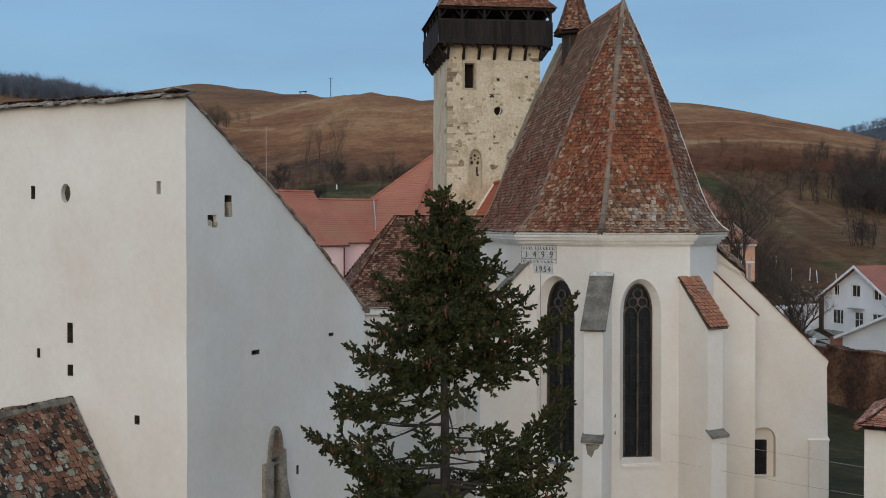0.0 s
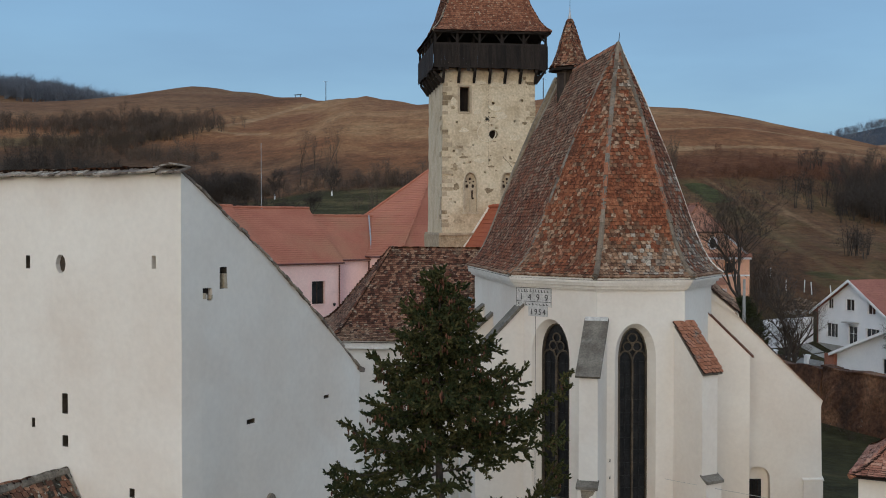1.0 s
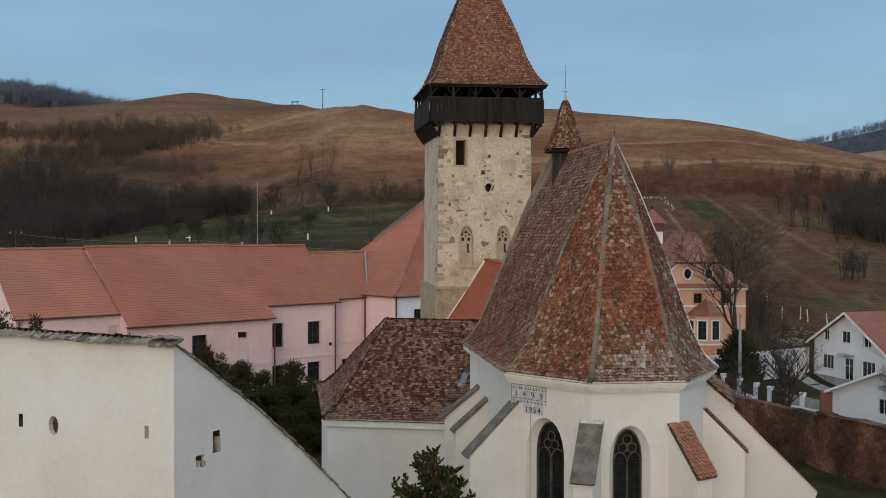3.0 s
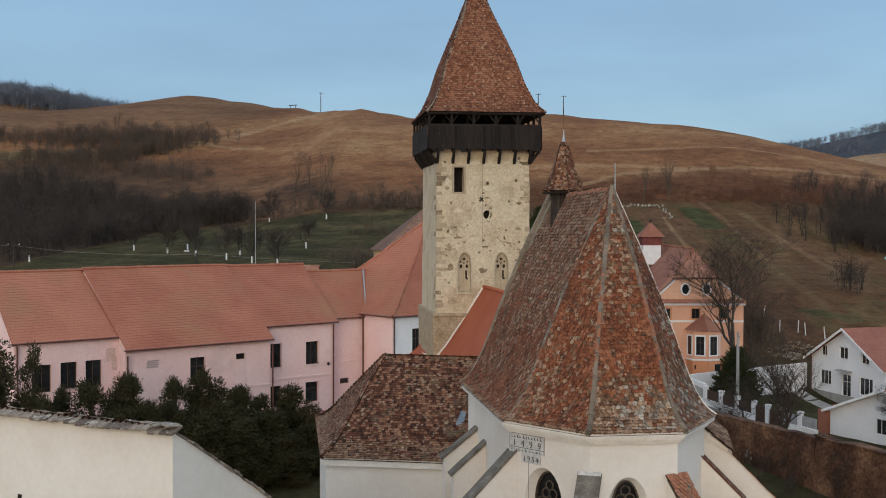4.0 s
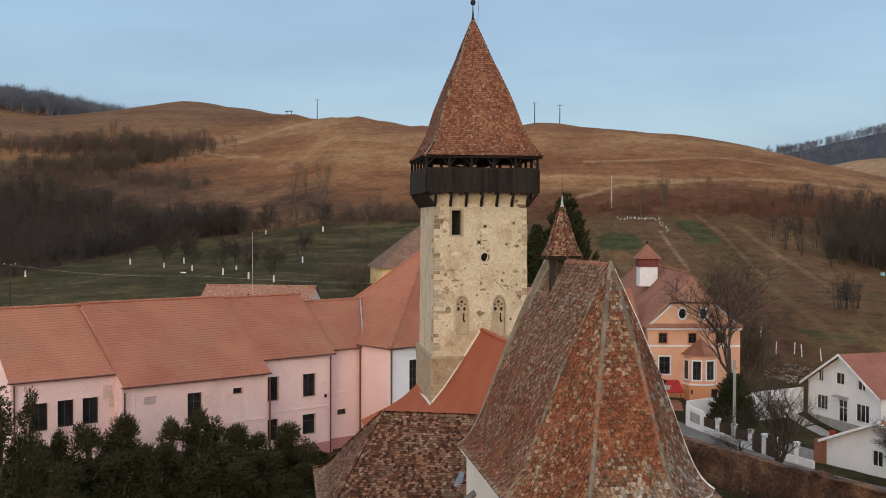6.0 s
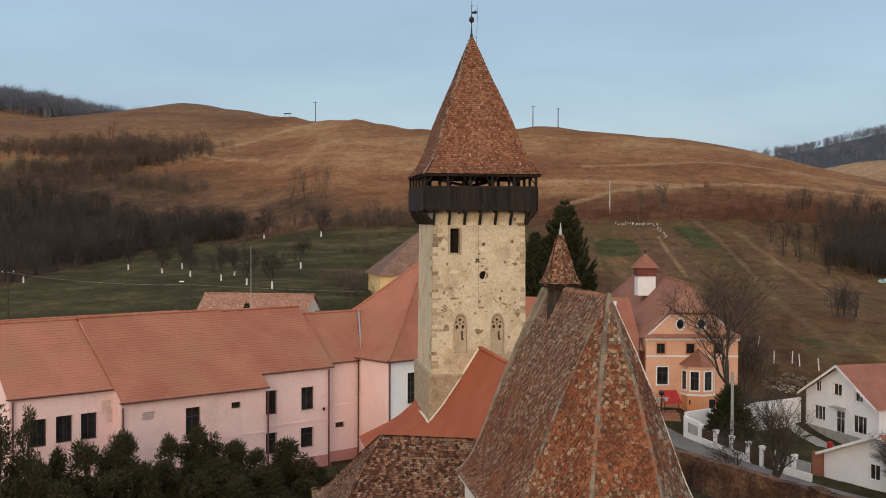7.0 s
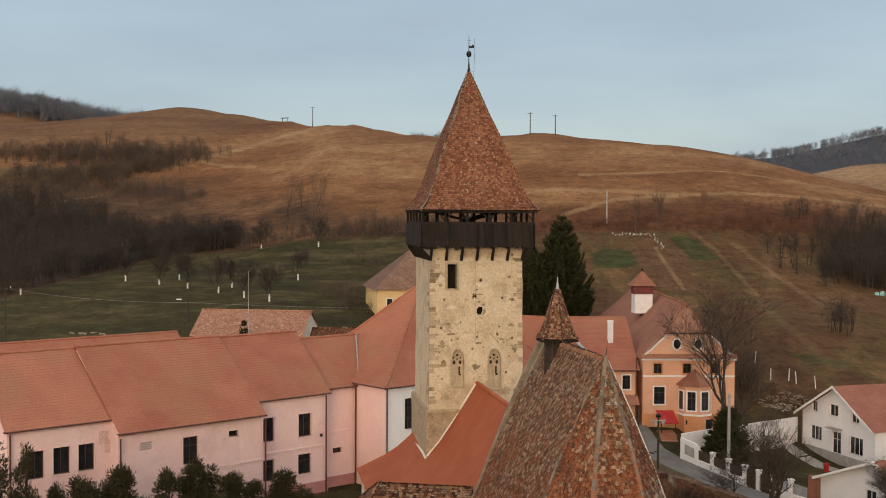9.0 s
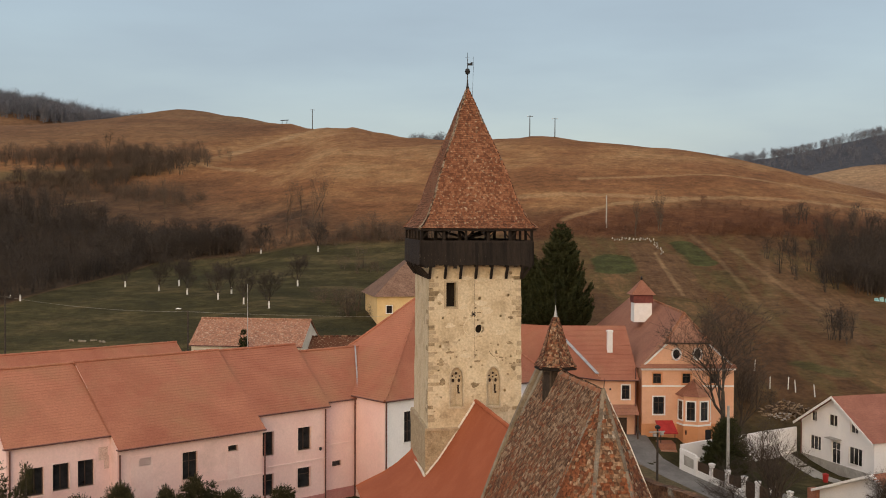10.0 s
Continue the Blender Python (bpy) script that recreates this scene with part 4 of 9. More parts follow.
    # unseen pale ground added near the walls to bounce light onto them
    bounce_ground = ramp(noise_at(2.0, (1, 1, 1), 6, 0.6), [(0.3, (0.30, 0.265, 0.215)), (0.7, (0.42, 0.375, 0.305))])
    for a in ((-4, -6, 3, 30, 12.0, 0.95, 0.8), (-8, 0, -10, 30, 9.0, 0.9, 0.8)):
        col = mix(lane(*a), col, bounce_ground)
    green = ramp(noise_at(0.4, (1, 1, 1), 6, 0.65), [(0.3, (0.034, 0.040, 0.014)), (0.7, (0.070, 0.074, 0.026))])
    soil = ramp(noise_at(0.5, (3, 0.4, 1), 6, 0.65), [(0.3, (0.095, 0.050, 0.026)), (0.7, (0.175, 0.095, 0.050))])
    for a in ((45.4, 234, 44.2, 202, 3.4, 0.8, 0.8), (49.6, 226, 48.4, 200, 2.6, 0.75, 0.8), (66, 214, 75, 188, 5.5, 0.7, 0.7), (60, 196, 66, 168, 3.0, 0.5, 0.6)):
        col = mix(lane(*a), col, soil)
    for a in ((37.2, 218, 37.6, 224, 4.6, 0.95, 0.8), (54.2, 235, 55.6, 222, 3.0, 0.9, 0.8), (57.0, 214, 57.6, 204, 3.0, 0.4, 0.5), (53.0, 156, 57.0, 152, 2.0, 0.7, 0.5)):
        col = mix(lane(*a), col, green)
    # paths over the hill, then tracks down the village slope
    for a in ((-78, 372, -64, 389, 4.0), (-64, 389, -50, 405, 4.0), (-50, 405, -40, 424, 3.5), (-77, 373, -70, 365, 2.0), (-70, 365, -53, 350, 1.8), (-96, 326, -104, 322, 2.0), (32, 255.5, 45, 264.7, 1.5), (45, 264.7, 60, 267, 1.6), (20, 276, 62, 268, 2.0), (62, 268, 100, 272, 2.0), (100, 272, 160, 284, 2.2), (40, 286, 120, 292, 1.5)):
        col = mix(lane(*a), col, (0.36, 0.235, 0.125))
    for a in ((57.5, 243, 59.2, 226, 1.0, 0.22), (59.2, 226, 58.3, 197, 0.8, 0.20), (58.3, 197, 56.2, 182, 1.2, 0.14), (56.2, 182, 55.8, 150, 1.2, 0.10), (69.4, 228, 62.5, 199, 1.6, 0.16), (70, 196, 62, 168, 2.2, 0.14), (74, 190, 58, 152, 1.4, 0.10), (47.2, 229, 46.3, 200, 0.7, 0.4), (64, 232, 68, 180, 1.0, 0.22)):
        col = mix(lane(*a), col, (0.36, 0.235, 0.125))
    # far ground under the woods, with aerial haze painted into its blue-grey
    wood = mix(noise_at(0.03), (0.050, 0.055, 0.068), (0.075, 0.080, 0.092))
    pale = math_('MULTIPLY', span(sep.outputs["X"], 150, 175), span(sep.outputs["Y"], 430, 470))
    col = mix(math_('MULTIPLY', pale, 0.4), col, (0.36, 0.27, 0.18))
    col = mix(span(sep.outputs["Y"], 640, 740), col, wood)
    fine = noise_at(1.1, (1, 1, 1), 6, 0.7)
    fr = n.new("ShaderNodeMapRange")
    fr.inputs[1].default_value, fr.inputs[2].default_value, fr.inputs[3].default_value, fr.inputs[4].default_value = 0.3, 0.7, 0.70, 1.2
    l.new(fine, fr.inputs[0])
    col = mix(1.0, col, fr.outputs[0], 'MULTIPLY')
    tus = n.new("ShaderNodeMapRange")
    tus.inputs[1].default_value, tus.inputs[2].default_value, tus.inputs[3].default_value, tus.inputs[4].default_value = 0.32, 0.68, 0.62, 1.32
    l.new(noise_at(0.28, (1, 1, 3), 9, 0.75), tus.inputs[0])
    col = mix(1.0, col, tus.outputs[0], 'MULTIPLY')
    l.new(col, b.inputs["Base Color"])
    bp = n.new("ShaderNodeBump")
    bp.inputs["Strength"].default_value, bp.inputs["Distance"].default_value = 0.7, 0.5
    l.new(fine, bp.inputs["Height"])
    l.new(bp.outputs[0], b.inputs["Normal"])
    return m


GROUND = ground_material()
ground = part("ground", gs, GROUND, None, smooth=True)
tagged(ground, "winter grass hillside and dull churchyard lawn, brown and dry", "ground", kind="structure")


def draped(points, width, lift, material, name, label, category, step=2.5):
    """A strip that follows the land: a road or a path."""
    pts = [Vector(p) for p in points]
    line = []
    for a, b in zip(pts, pts[1:]):
        n = max(int((b - a).length / step), 1)
        line += [a.lerp(b, i / n) for i in range(n)]
    line.append(pts[-1])
    s = Shape()
    k = 4
    for i, p in enumerate(line):
        d = (line[min(i + 1, len(line) - 1)] - line[max(i - 1, 0)]).normalized()
        q = Vector((-d.y, d.x))
        for j in range(k + 1):
            w = p + q * width * (j / k - 0.5) * (1 + 0.06 * noise.noise(Vector((p.x * 0.3, p.y * 0.3, j))))
            s.v.append((w.x, w.y, land(w.x, w.y) + lift))
    s.f = [(i * (k + 1) + j, i * (k + 1) + j + 1, (i + 1) * (k + 1) + j + 1, (i + 1) * (k + 1) + j) for i in range(len(line) - 1) for j in range(k)]
    return tagged(part(name, s, material, None, smooth=True), label, category, kind="structure")


# ---- the choir of the church ----
CH_AT, CH_TURN = (7.2, 39.1, 0.0), 7.5
GROUND_CH = -1.6
rnd = random.Random(11)
EAVE, RIDGE = 11.2, 19.86
choir = thing("church_choir", "white limewashed church choir with steep weathered red tile roof", "church", CH_AT, CH_TURN)
WALLP = [(-1.6, 0.35), (1.6, 0.35), (3.72, 3.3), (3.72, 13.0), (-3.85, 13.0), (-3.85, 3.3)]
EAVEP = [(-1.78, -0.02), (1.78, -0.02), (4.1, 3.15), (4.1, 13.1), (-4.2, 13.1), (-4.2, 3.15)]


def side_frame(a, b):
    """Local pose of a wall from a to b: x along it, y into it."""
    d = Vector(b) - Vector(a)
    return pose(a[0], a[1], 0, 0, 0, math.degrees(math.atan2(d.y, d.x))), d.length


def choir_window(mside, x, w, z0, zs, zt, sill_mat):
    m = mside @ pose(x, 0, 0)
    t = part("window", arch_solid(Shape(), w, z0, zs, zt, 0.42, 0.45).moved(m), LEADED, choir, "tall dark leaded pointed window")
    fr = arch_frame(w, z0, zs, zt, 0.05, 0.30, 0.42)
    part("stone_frame", fr.moved(m), DARK_STONE, t)
    mul = Shape()
    mul.box(-0.032, 0.032, 0.32, 0.42, z0, zs - 0.15)
    part("mullion", mul.moved(m), DARK_STONE, t)
    tr = Shape()
    for sx in (-1, 1):
        c = [(sx * (w / 4 + w / 4 * math.cos(a)), zs - 0.15 + 0.42 * math.sin(a)) for a in [math.pi * i / 8 for i in range(9)]]
        for (a, b), (c2, d) in zip(c, c[1:]):
            tr.tube((a, 0.36, b), (c2, 0.36, d), 0.035, 0.035, 5)
    for k in range(3):
        cx, cz = [(0, zs + 0.72), (-0.17, zs + 0.42), (0.17, zs + 0.42)][k]
        ring = [(cx + 0.17 * math.cos(a), cz + 0.17 * math.sin(a)) for a in [2 * math.pi * i / 10 for i in range(11)]]
        for (a, b), (c2, d) in zip(ring, ring[1:]):
            tr.tube((a, 0.36, b), (c2, 0.36, d), 0.03, 0.03, 5)
    part("tracery", tr.moved(m), DARK_STONE, t, "gothic stone tracery")
    n = int((zs - z0) / 0.45)
    for i in range(1, n + 1):
        part("saddle_bar", Shape().box(-w / 2 + 0.06, w / 2 - 0.06, 0.385, 0.405, z0 + i * 0.45 - 0.012, z0 + i * 0.45 + 0.012).moved(m), IRON, t)
    for i in (-1, 1):
        part("stanchion", Shape().box(i * w / 4 - 0.01, i * w / 4 + 0.01, 0.385, 0.405, z0 + 0.05, zs).moved(m), IRON, t)
    sill = Shape().prism([(-w / 2 - 0.16, -0.06, z0 - 0.22), (-w / 2 - 0.16, 0.34, z0 + 0.02), (-w / 2 - 0.16, 0.34, z0 - 0.3), (-w / 2 - 0.16, -0.06, z0 - 0.3)], (w + 0.32, 0, 0))
    part("window_sill", sill.moved(m), sill_mat, t)
    return t


m_front, l_front = side_frame(WALLP[0], WALLP[1])
m_left, l_left = side_frame(WALLP[5], WALLP[0])
WIN_R = (l_front / 2 - 0.20, 1.05, 3.27, 8.35, 9.45)     # along the end wall
WIN_L = (l_left - 2.10, 1.30, 3.10, 8.25, 9.50)          # along the slanting wall
body = Shape().prism([(x, y, GROUND_CH - 0.6) for x, y in WALLP], (0, 0, EAVE - 0.25 - GROUND_CH + 0.6))
holes = Shape()
for mm, (x, w, z0, zs, zt) in ((m_front, WIN_R), (m_left, WIN_L)):
    # splayed reveal: wide at the face, narrow at the pane
    o, i = arch(w + 0.46, z0 - 0.18, zs - 0.05, zt + 0.24), arch(w, z0, zs, zt)
    n = len(o)
    pts = [(a * 1.1, -0.12, b) for a, b in o] + [(a, 0.34, b) for a, b in i] + [(a, 0.6, b) for a, b in i]
    fs = [tuple(range(n)), tuple(range(2 * n, 3 * n))[::-1]]
    for k in range(2):
        fs += [(k * n + j, (k + 1) * n + j, (k + 1) * n + (j + 1) % n, k * n + (j + 1) % n) for j in range(n)]
    holes.join(Shape().add(pts, fs).moved(mm @ pose(x, 0, 0)))
part("wall", cut(body, holes, "wall", LIME), None, choir)
for mm, v, sm in ((m_front, WIN_R, LIME), (m_left, WIN_L, BLUE_SHEET)):
    choir_window(mm, *v, sm)

# moulded cornice in three steps under the eave
for k, (off, z0, z1) in enumerate(((0.09, 10.80, 10.86), (0.16, 10.86, 10.97), (0.27, 10.97, 11.11))):
    poly = []
    cen = Vector((0, 6))
    for j, p in enumerate(WALLP):
        a, b, c = Vector(WALLP[j - 1]), Vector(p), Vector(WALLP[(j + 1) % 6])
        d1, d2 = (b - a).normalized(), (c - b).normalized()
        n1, n2 = Vector((d1.y, -d1.x)), Vector((d2.y, -d2.x))
        bis = (n1 + n2).normalized()
        q = b + bis * off / max(bis.dot(n1), 0.3)
        poly.append((q.x, q.y, z0))
    part("cornice", Shape().prism(poly, (0, 0, z1 - z0)), LIME_WHITE, choir)

# roof with a long flare at the eave
ROOFP = [(1, 0), (0.93, 0.022), (0.86, 0.058), (0.80, 0.105), (0.74, 0.165), (0.66, 0.262), (0.58, 0.365), (0.467, 0.505), (0.36, 0.625), (0.247, 0.752), (0.12, 0.88), (0, 1)]
APEX, REND = (0.10, 3.6, RIDGE), (0.0, 13.1, RIDGE - 0.1)
RMID, RLOW, RLOW2 = (0.0, 9.7, RIDGE - 0.1), (0.0, 13.1, RIDGE - 0.55), (0.0, 9.7, RIDGE - 0.55)   # behind the ridge turret the roof lies lower
E3 = [(x, y, EAVE) for x, y in EAVEP]
choir_faces = [(E3[0], E3[1], APEX, APEX), (E3[5], E3[0], APEX, APEX), (E3[1], E3[2], APEX, APEX), ((-4.2, 9.7, EAVE), E3[5], RMID, APEX), (E3[4], (-4.2, 9.7, EAVE), RLOW, RLOW2), (E3[2], E3[3], APEX, REND)]


RUN_AT = [(h, 1 - r) for r, h in ROOFP]


def weathering(p, jitter):
    """Which tiles have aged how: rust-red sheltered faces, grey lichen at eaves and top, dull brown side."""
    n = noise.noise(Vector(p) * 0.55) + 0.5 * noise.noise(Vector(p) * 1.7)
    fine = 0.20 * noise.noise(Vector(p) * 2.6) + 0.19 * jitter
    h = (p.z - EAVE) / (RIDGE - EAVE)
    share = float(np.interp(h, [q[0] for q in RUN_AT], [q[1] for q in RUN_AT]))
    mid, right, left = -1.78 + 1.88 * share, 1.78 - 1.68 * share, -4.2 + 4.3 * share
    if p.y > 3.05 and p.x < left + 1.2 and p.y > 3.15 + 0.45 * share:
        dull = 0.50 + 0.3 * n
        grey = float(np.interp(h, [0.25, 0.65], [0.30, 0.56])) + 0.22 * n
    elif p.x < mid:
        dull = 0.26 + 0.28 * (h < 0.14) + 0.35 * n
        grey = float(np.interp(h, [0.1, 0.3, 0.5, 0.8], [0.34, 0.16, 0.20, 0.50])) + 0.28 * n
    elif p.x < right:
        dull = 0.34 + 0.35 * n
        grey = float(np.interp(h, [0, 0.10, 0.16, 0.30, 0.45, 0.62, 0.75, 1], [0.80, 0.72, 0.42, 0.22, 0.12, 0.34, 0.62, 0.66])) + 0.22 * n
    else:
        dull = 0.45 + 0.2 * n
        grey = (0.62 if h < 0.25 else 0.40) + 0.2 * n
    white = 0.45 - 0.5 * h + 0.30 * n if p.x > right else 0.52 - 3.0 * abs(h - 0.07) + 0.3 * n if mid + 0.9 < p.x else -1 if h < 0.8 or p.x < mid else 0.38
    if white + fine > 0.46:
        return "pale"
    if grey + fine > 0.42:
        return "lichen"
    return "dull" if dull + fine * 0.8 > 0.5 else None


AGED = {"pale": (PALE_TILE, "tiles whitened by lichen"), "lichen": (LICHEN_TILE, "tiles grey with lichen"), "dull": (DULL_TILE, "dull brown-red tiles")}
roof = tile_roof(choir, choir_faces, ROOFP, CHOIR_TILE, rnd, lambda p: p.y < 1.2 and abs(p.x) < 1.4 and p.z < 14.6, aged=(AGED, weathering), eave=LICHEN_TILE)
for c in (0, 1, 2, 5):
    a, _ = roof_points(E3[c], E3[c], APEX, APEX, ROOFP)
    part("hip_mortar", band([p + Vector((0, 0, 0.05 + 0.012 * math.sin(5 * p.z))) for p in a], 0.105, 7), LIME_WHITE if c == 2 else MORTAR, roof)
    low_part, high_part = [p + Vector((0, 0, 0.115)) for p in a[:6]], [p + Vector((0, 0, 0.115)) for p in a[5:]]
    if c in (0, 1):
        ridge_tiles("hip_tile", low_part, 0.10, rnd, HIP_GREY, roof)
        ridge_tiles("hip_tile", high_part[:4], 0.085, rnd, RIDGE_TILE, roof)
        ridge_tiles("hip_tile", high_part[3:], 0.085, rnd, HIP_GREY, roof)
    elif c == 5:
        ridge_tiles("hip_tile", low_part + high_part[1:], 0.075, rnd, DULL_TILE, roof)
a, _ = roof_points(E3[4], E3[4], REND, REND, ROOFP)
b, _ = roof_points(E3[3], E3[3], REND, REND, ROOFP)
part("verge", band(b, 0.12, 6), MORTAR, roof)
lip, _ = roof_points((-4.2, 9.7, EAVE), (-4.2, 9.7, EAVE), RMID, RMID, ROOFP)
part("lip_mortar", band([p + Vector((0, 0.02, 0)) for p in lip[6:]], 0.04, 6), MORTAR, roof, "pale mortar lip where the roof steps down")
lip2, _ = roof_points((-4.2, 9.7, EAVE), (-4.2, 9.7, EAVE), RLOW2, RLOW2, ROOFP)
st = Shape()
st.add(lip + lip2, [(i, i + 1, i + 1 + len(lip), i + len(lip)) for i in range(len(lip) - 1)])
part("step_boards", st, DARK_WOOD, roof)
ridge_tiles("ridge_tile", [Vector(APEX), Vector(RMID)], 0.13, rnd, RIDGE_TILE, roof)
gable = Shape().prism([p for p in a] + [p for p in b[-2::-1]], (0, -0.35, 0)).moved(pose(0, -0.1, -0.08))
part("gable_wall", gable, GABLE_STONE, choir)
ga = [p + Vector((-0.05, 0, 0.03 + 0.16 * i / (len(a) - 1))) for i, p in enumerate(a)]
gb = [p + Vector((0.0, 0, 0.03 + 0.16 * i / (len(b) - 1))) for i, p in enumerate(b)]
part("gable_parapet", Shape().prism(ga + gb[-2::-1], (0, 0.3, 0)).moved(pose(0, 0.02, 0)), GABLE_STONE, choir, "weathered tan masonry gable edge above the roof")
part("soffit", Shape().prism([(x * 0.995, y * 0.99 + 0.02, EAVE - 0.12) for x, y in EAVEP], (0, 0, 0.17)), LIME_WHITE, choir)
part("roof_spike", Shape().tube((0.1, 3.6, RIDGE), (0.16, 3.6, RIDGE + 0.55), 0.02, 0.008, 6), IRON, choir)


def buttress(at, ang, w, reach, z_top, z_cap, cap_mat, low=None, over=0.10, name="buttress", tiled=False, cap_t=0.10):
    """A pier standing out from the wall: reach at the cap's foot, sloping cap, and a deeper lower stage."""
    m = pose(at[0], at[1], 0, 0, 0, ang)       # local +x outwards
    s = Shape()
    h = w / 2
    prof = [(-0.4, GROUND_CH - 0.5), (reach, GROUND_CH - 0.5), (reach, z_cap), (0, z_top), (-0.4, z_top)]
    if low:
        zl, extra = low
        prof = [(-0.4, GROUND_CH - 0.5), (reach + extra, GROUND_CH - 0.5), (reach + extra, zl - 0.12), (reach, zl + 0.1), (reach, z_cap), (0, z_top), (-0.4, z_top)]
    s.prism([(x, -h, z) for x, z in prof], (0, w, 0))
    b = part(name, s.moved(m), LIME, choir)
    d = Vector((reach, 0, z_cap - z_top))
    up = Vector((-d.z, 0, d.x)).normalized()
    p0, p1 = Vector((-0.05, 0, z_top + 0.02)), Vector((reach, 0, z_cap)) + d.normalized() * 0.16
    if tiled:
        cap = Shape().prism([(p.x, -h - over, p.z) for p in (p0, p1, p1 + up * 0.05, p0 + up * 0.05)], (0, w + 2 * over, 0))
        c = part("cap", cap.moved(m), MORTAR, b)
        _, ps = tiled_face(p1 + Vector((0, -h - over, 0)) + up * 0.05, p1 + Vector((0, h + over, 0)) + up * 0.05, p0 + Vector((0, -h - over, 0)) + up * 0.05, p0 + Vector((0, h + over, 0)) + up * 0.05, STRAIGHT, rnd)
        pts, fs = tile_shape()
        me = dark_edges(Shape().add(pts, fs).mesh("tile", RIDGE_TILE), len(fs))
        for q in ps:
            o = new("tile", me)
            o.parent = c
            o.matrix_local = m @ q
    else:
        cap = Shape().prism([(p.x, -h - over, p.z) for p in (p0, p1, p1 + up * cap_t, p0 + up * cap_t)], (0, w + 2 * over, 0))
        part("cap", cap.moved(m), cap_mat, b, "grey sloping stone cap")
        f0, f1 = p0 + up * cap_t, p0.lerp(p1, 0.05) + up * (cap_t + 0.004)
        part("lime_fillet", Shape().prism([(p0.x - 0.03, -h - over * 0.8, p0.z), (f1.x, -h - over * 0.8, f1.z), (f0.x, -h - over * 0.8, f0.z + 0.04)], (0, w + 1.6 * over, 0)).moved(m), PLAQUE, b, "pale fillet where the cap meets the wall")
    if low:
        zl, extra = low
        st = Shape().prism([(reach - 0.05, -h - 0.05, zl + 0.12), (reach + extra + 0.08, -h - 0.05, zl - 0.12), (reach + extra + 0.08, -h - 0.05, zl - 0.02), (reach - 0.05, -h - 0.05, zl + 0.17)], (0, w + 0.1, 0))
        part("set_off", st.moved(m), CAP_STONE, b)
        if not tiled:
            bare = [(-h + 0.10, zl - 0.16), (h - 0.05, zl - 0.15), (h - 0.12, zl - 0.30), (h - 0.24, zl - 0.36), (-0.02, zl - 0.62), (-h + 0.16, zl - 0.50), (-h + 0.13, zl - 0.33)]
            part("bare_patch", Shape().prism([(reach + extra - 0.02, y, z) for y, z in bare], (0.026, 0, 0)).moved(m), GABLE_STONE, b, "grey patch where plaster has fallen")
    return b


buttress(WALLP[0], -116, 0.65, 1.55, 9.75, 8.05, CAP_STONE, low=(4.30, 0.18))
buttress(WALLP[1], -66, 0.72, 1.25, 9.50, 8.05, CAP_STONE, low=(4.32, 0.2), tiled=True)
buttress((-3.70, 3.35), -174, 0.62, 1.85, 10.1, 8.2, CAP_STONE, over=0.06)
buttress((-3.72, 8.6), 180, 0.55, 1.5, 9.45, 8.1, CAP_STONE, over=0.06)
buttress((-3.72, 10.7), 180, 0.55, 1.6, 9.65, 8.35, CAP_STONE, over=0.06)
buttress((3.6, 3.3), -22, 0.75, 1.55, 9.75, 8.2, SACR_TILE, over=0.02, cap_t=0.045)

# sloping annex wall against the choir's far side, with a small arched window
inv = pose(*CH_AT, 0, 0, CH_TURN).inverted()
pa, pb = inv @ Vector((10.3, 44.1, 0)), inv @ Vector((15.2, 44.15, 0))
m_an, l_an = side_frame((pa.x, pa.y), (pb.x, pb.y))
base = Shape().prism([(0, 0, GROUND_CH - 1.2), (l_an - 0.08, 0, GROUND_CH - 1.2), (l_an, 0, 3.0), (l_an - 0.06, 0, 5.9), (l_an + 0.02, 0, 6.15), (1.4, 0, 9.62), (0, 0, 10.75)], (0, 3.2, 0))
hole = arch_solid(Shape(), 0.98, 1.55, 3.0, 3.55, -0.3, 0.30, 2.35)
aw = part("annex_wall", cut(base, hole, "annex_wall", LIME).copy(), None, choir)
aw.matrix_local = m_an
win = part("annex_window", Shape().box(1.98, 2.56, 0.255, 0.285, 1.62, 3.0), LEADED, aw, "small dark barred window")
for b in ((2.12, 2.14, 1.62, 3.0), (2.26, 2.28, 1.62, 3.0), (2.40, 2.42, 1.62, 3.0), (1.98, 2.56, 2.28, 2.31)):
    part("window_bar", Shape().box(b[0], b[1], 0.2, 0.255, b[2], b[3]), DARK_WOOD, win)
part("annex_pier", Shape().box(l_an - 0.75, l_an + 0.03, -0.06, 0.1, GROUND_CH - 1.2, 3.0).prism([(l_an - 0.80, -0.10, 3.0), (l_an + 0.05, -0.10, 3.0), (l_an + 0.05, 0.1, 3.10), (l_an - 0.80, 0.1, 3.10)], (0, 0, 0.05)), LIME, aw)
cop = Shape()
for i in range(34):
    f0, f1 = i / 34, (i + 1.1) / 34
    p, q = Vector((1.4, 0, 9.62)).lerp(Vector((l_an + 0.02, 0, 6.15)), f0), Vector((1.4, 0, 9.62)).lerp(Vector((l_an + 0.02, 0, 6.15)), f1)
    j = rnd.uniform(-0.012, 0.012)
    cop.prism([(p.x, -0.07 + j, p.z + 0.0), (q.x, -0.07 + j, q.z), (q.x, -0.07 + j, q.z + 0.035), (p.x, -0.07 + j, p.z + 0.045)], (0, 3.3, 0))
part("annex_coping", cop, SACR_TILE, aw, "thin coping of old tiles")
_, ps = tiled_face(Vector((1.55, -0.16, 9.58)), Vector((1.80, 1.9, 10.02)), Vector((-0.2, -0.16, 11.05)), Vector((0.05, 1.9, 11.5)), STRAIGHT, rnd, rough=1.4)
jt = tiles_joined(ps)
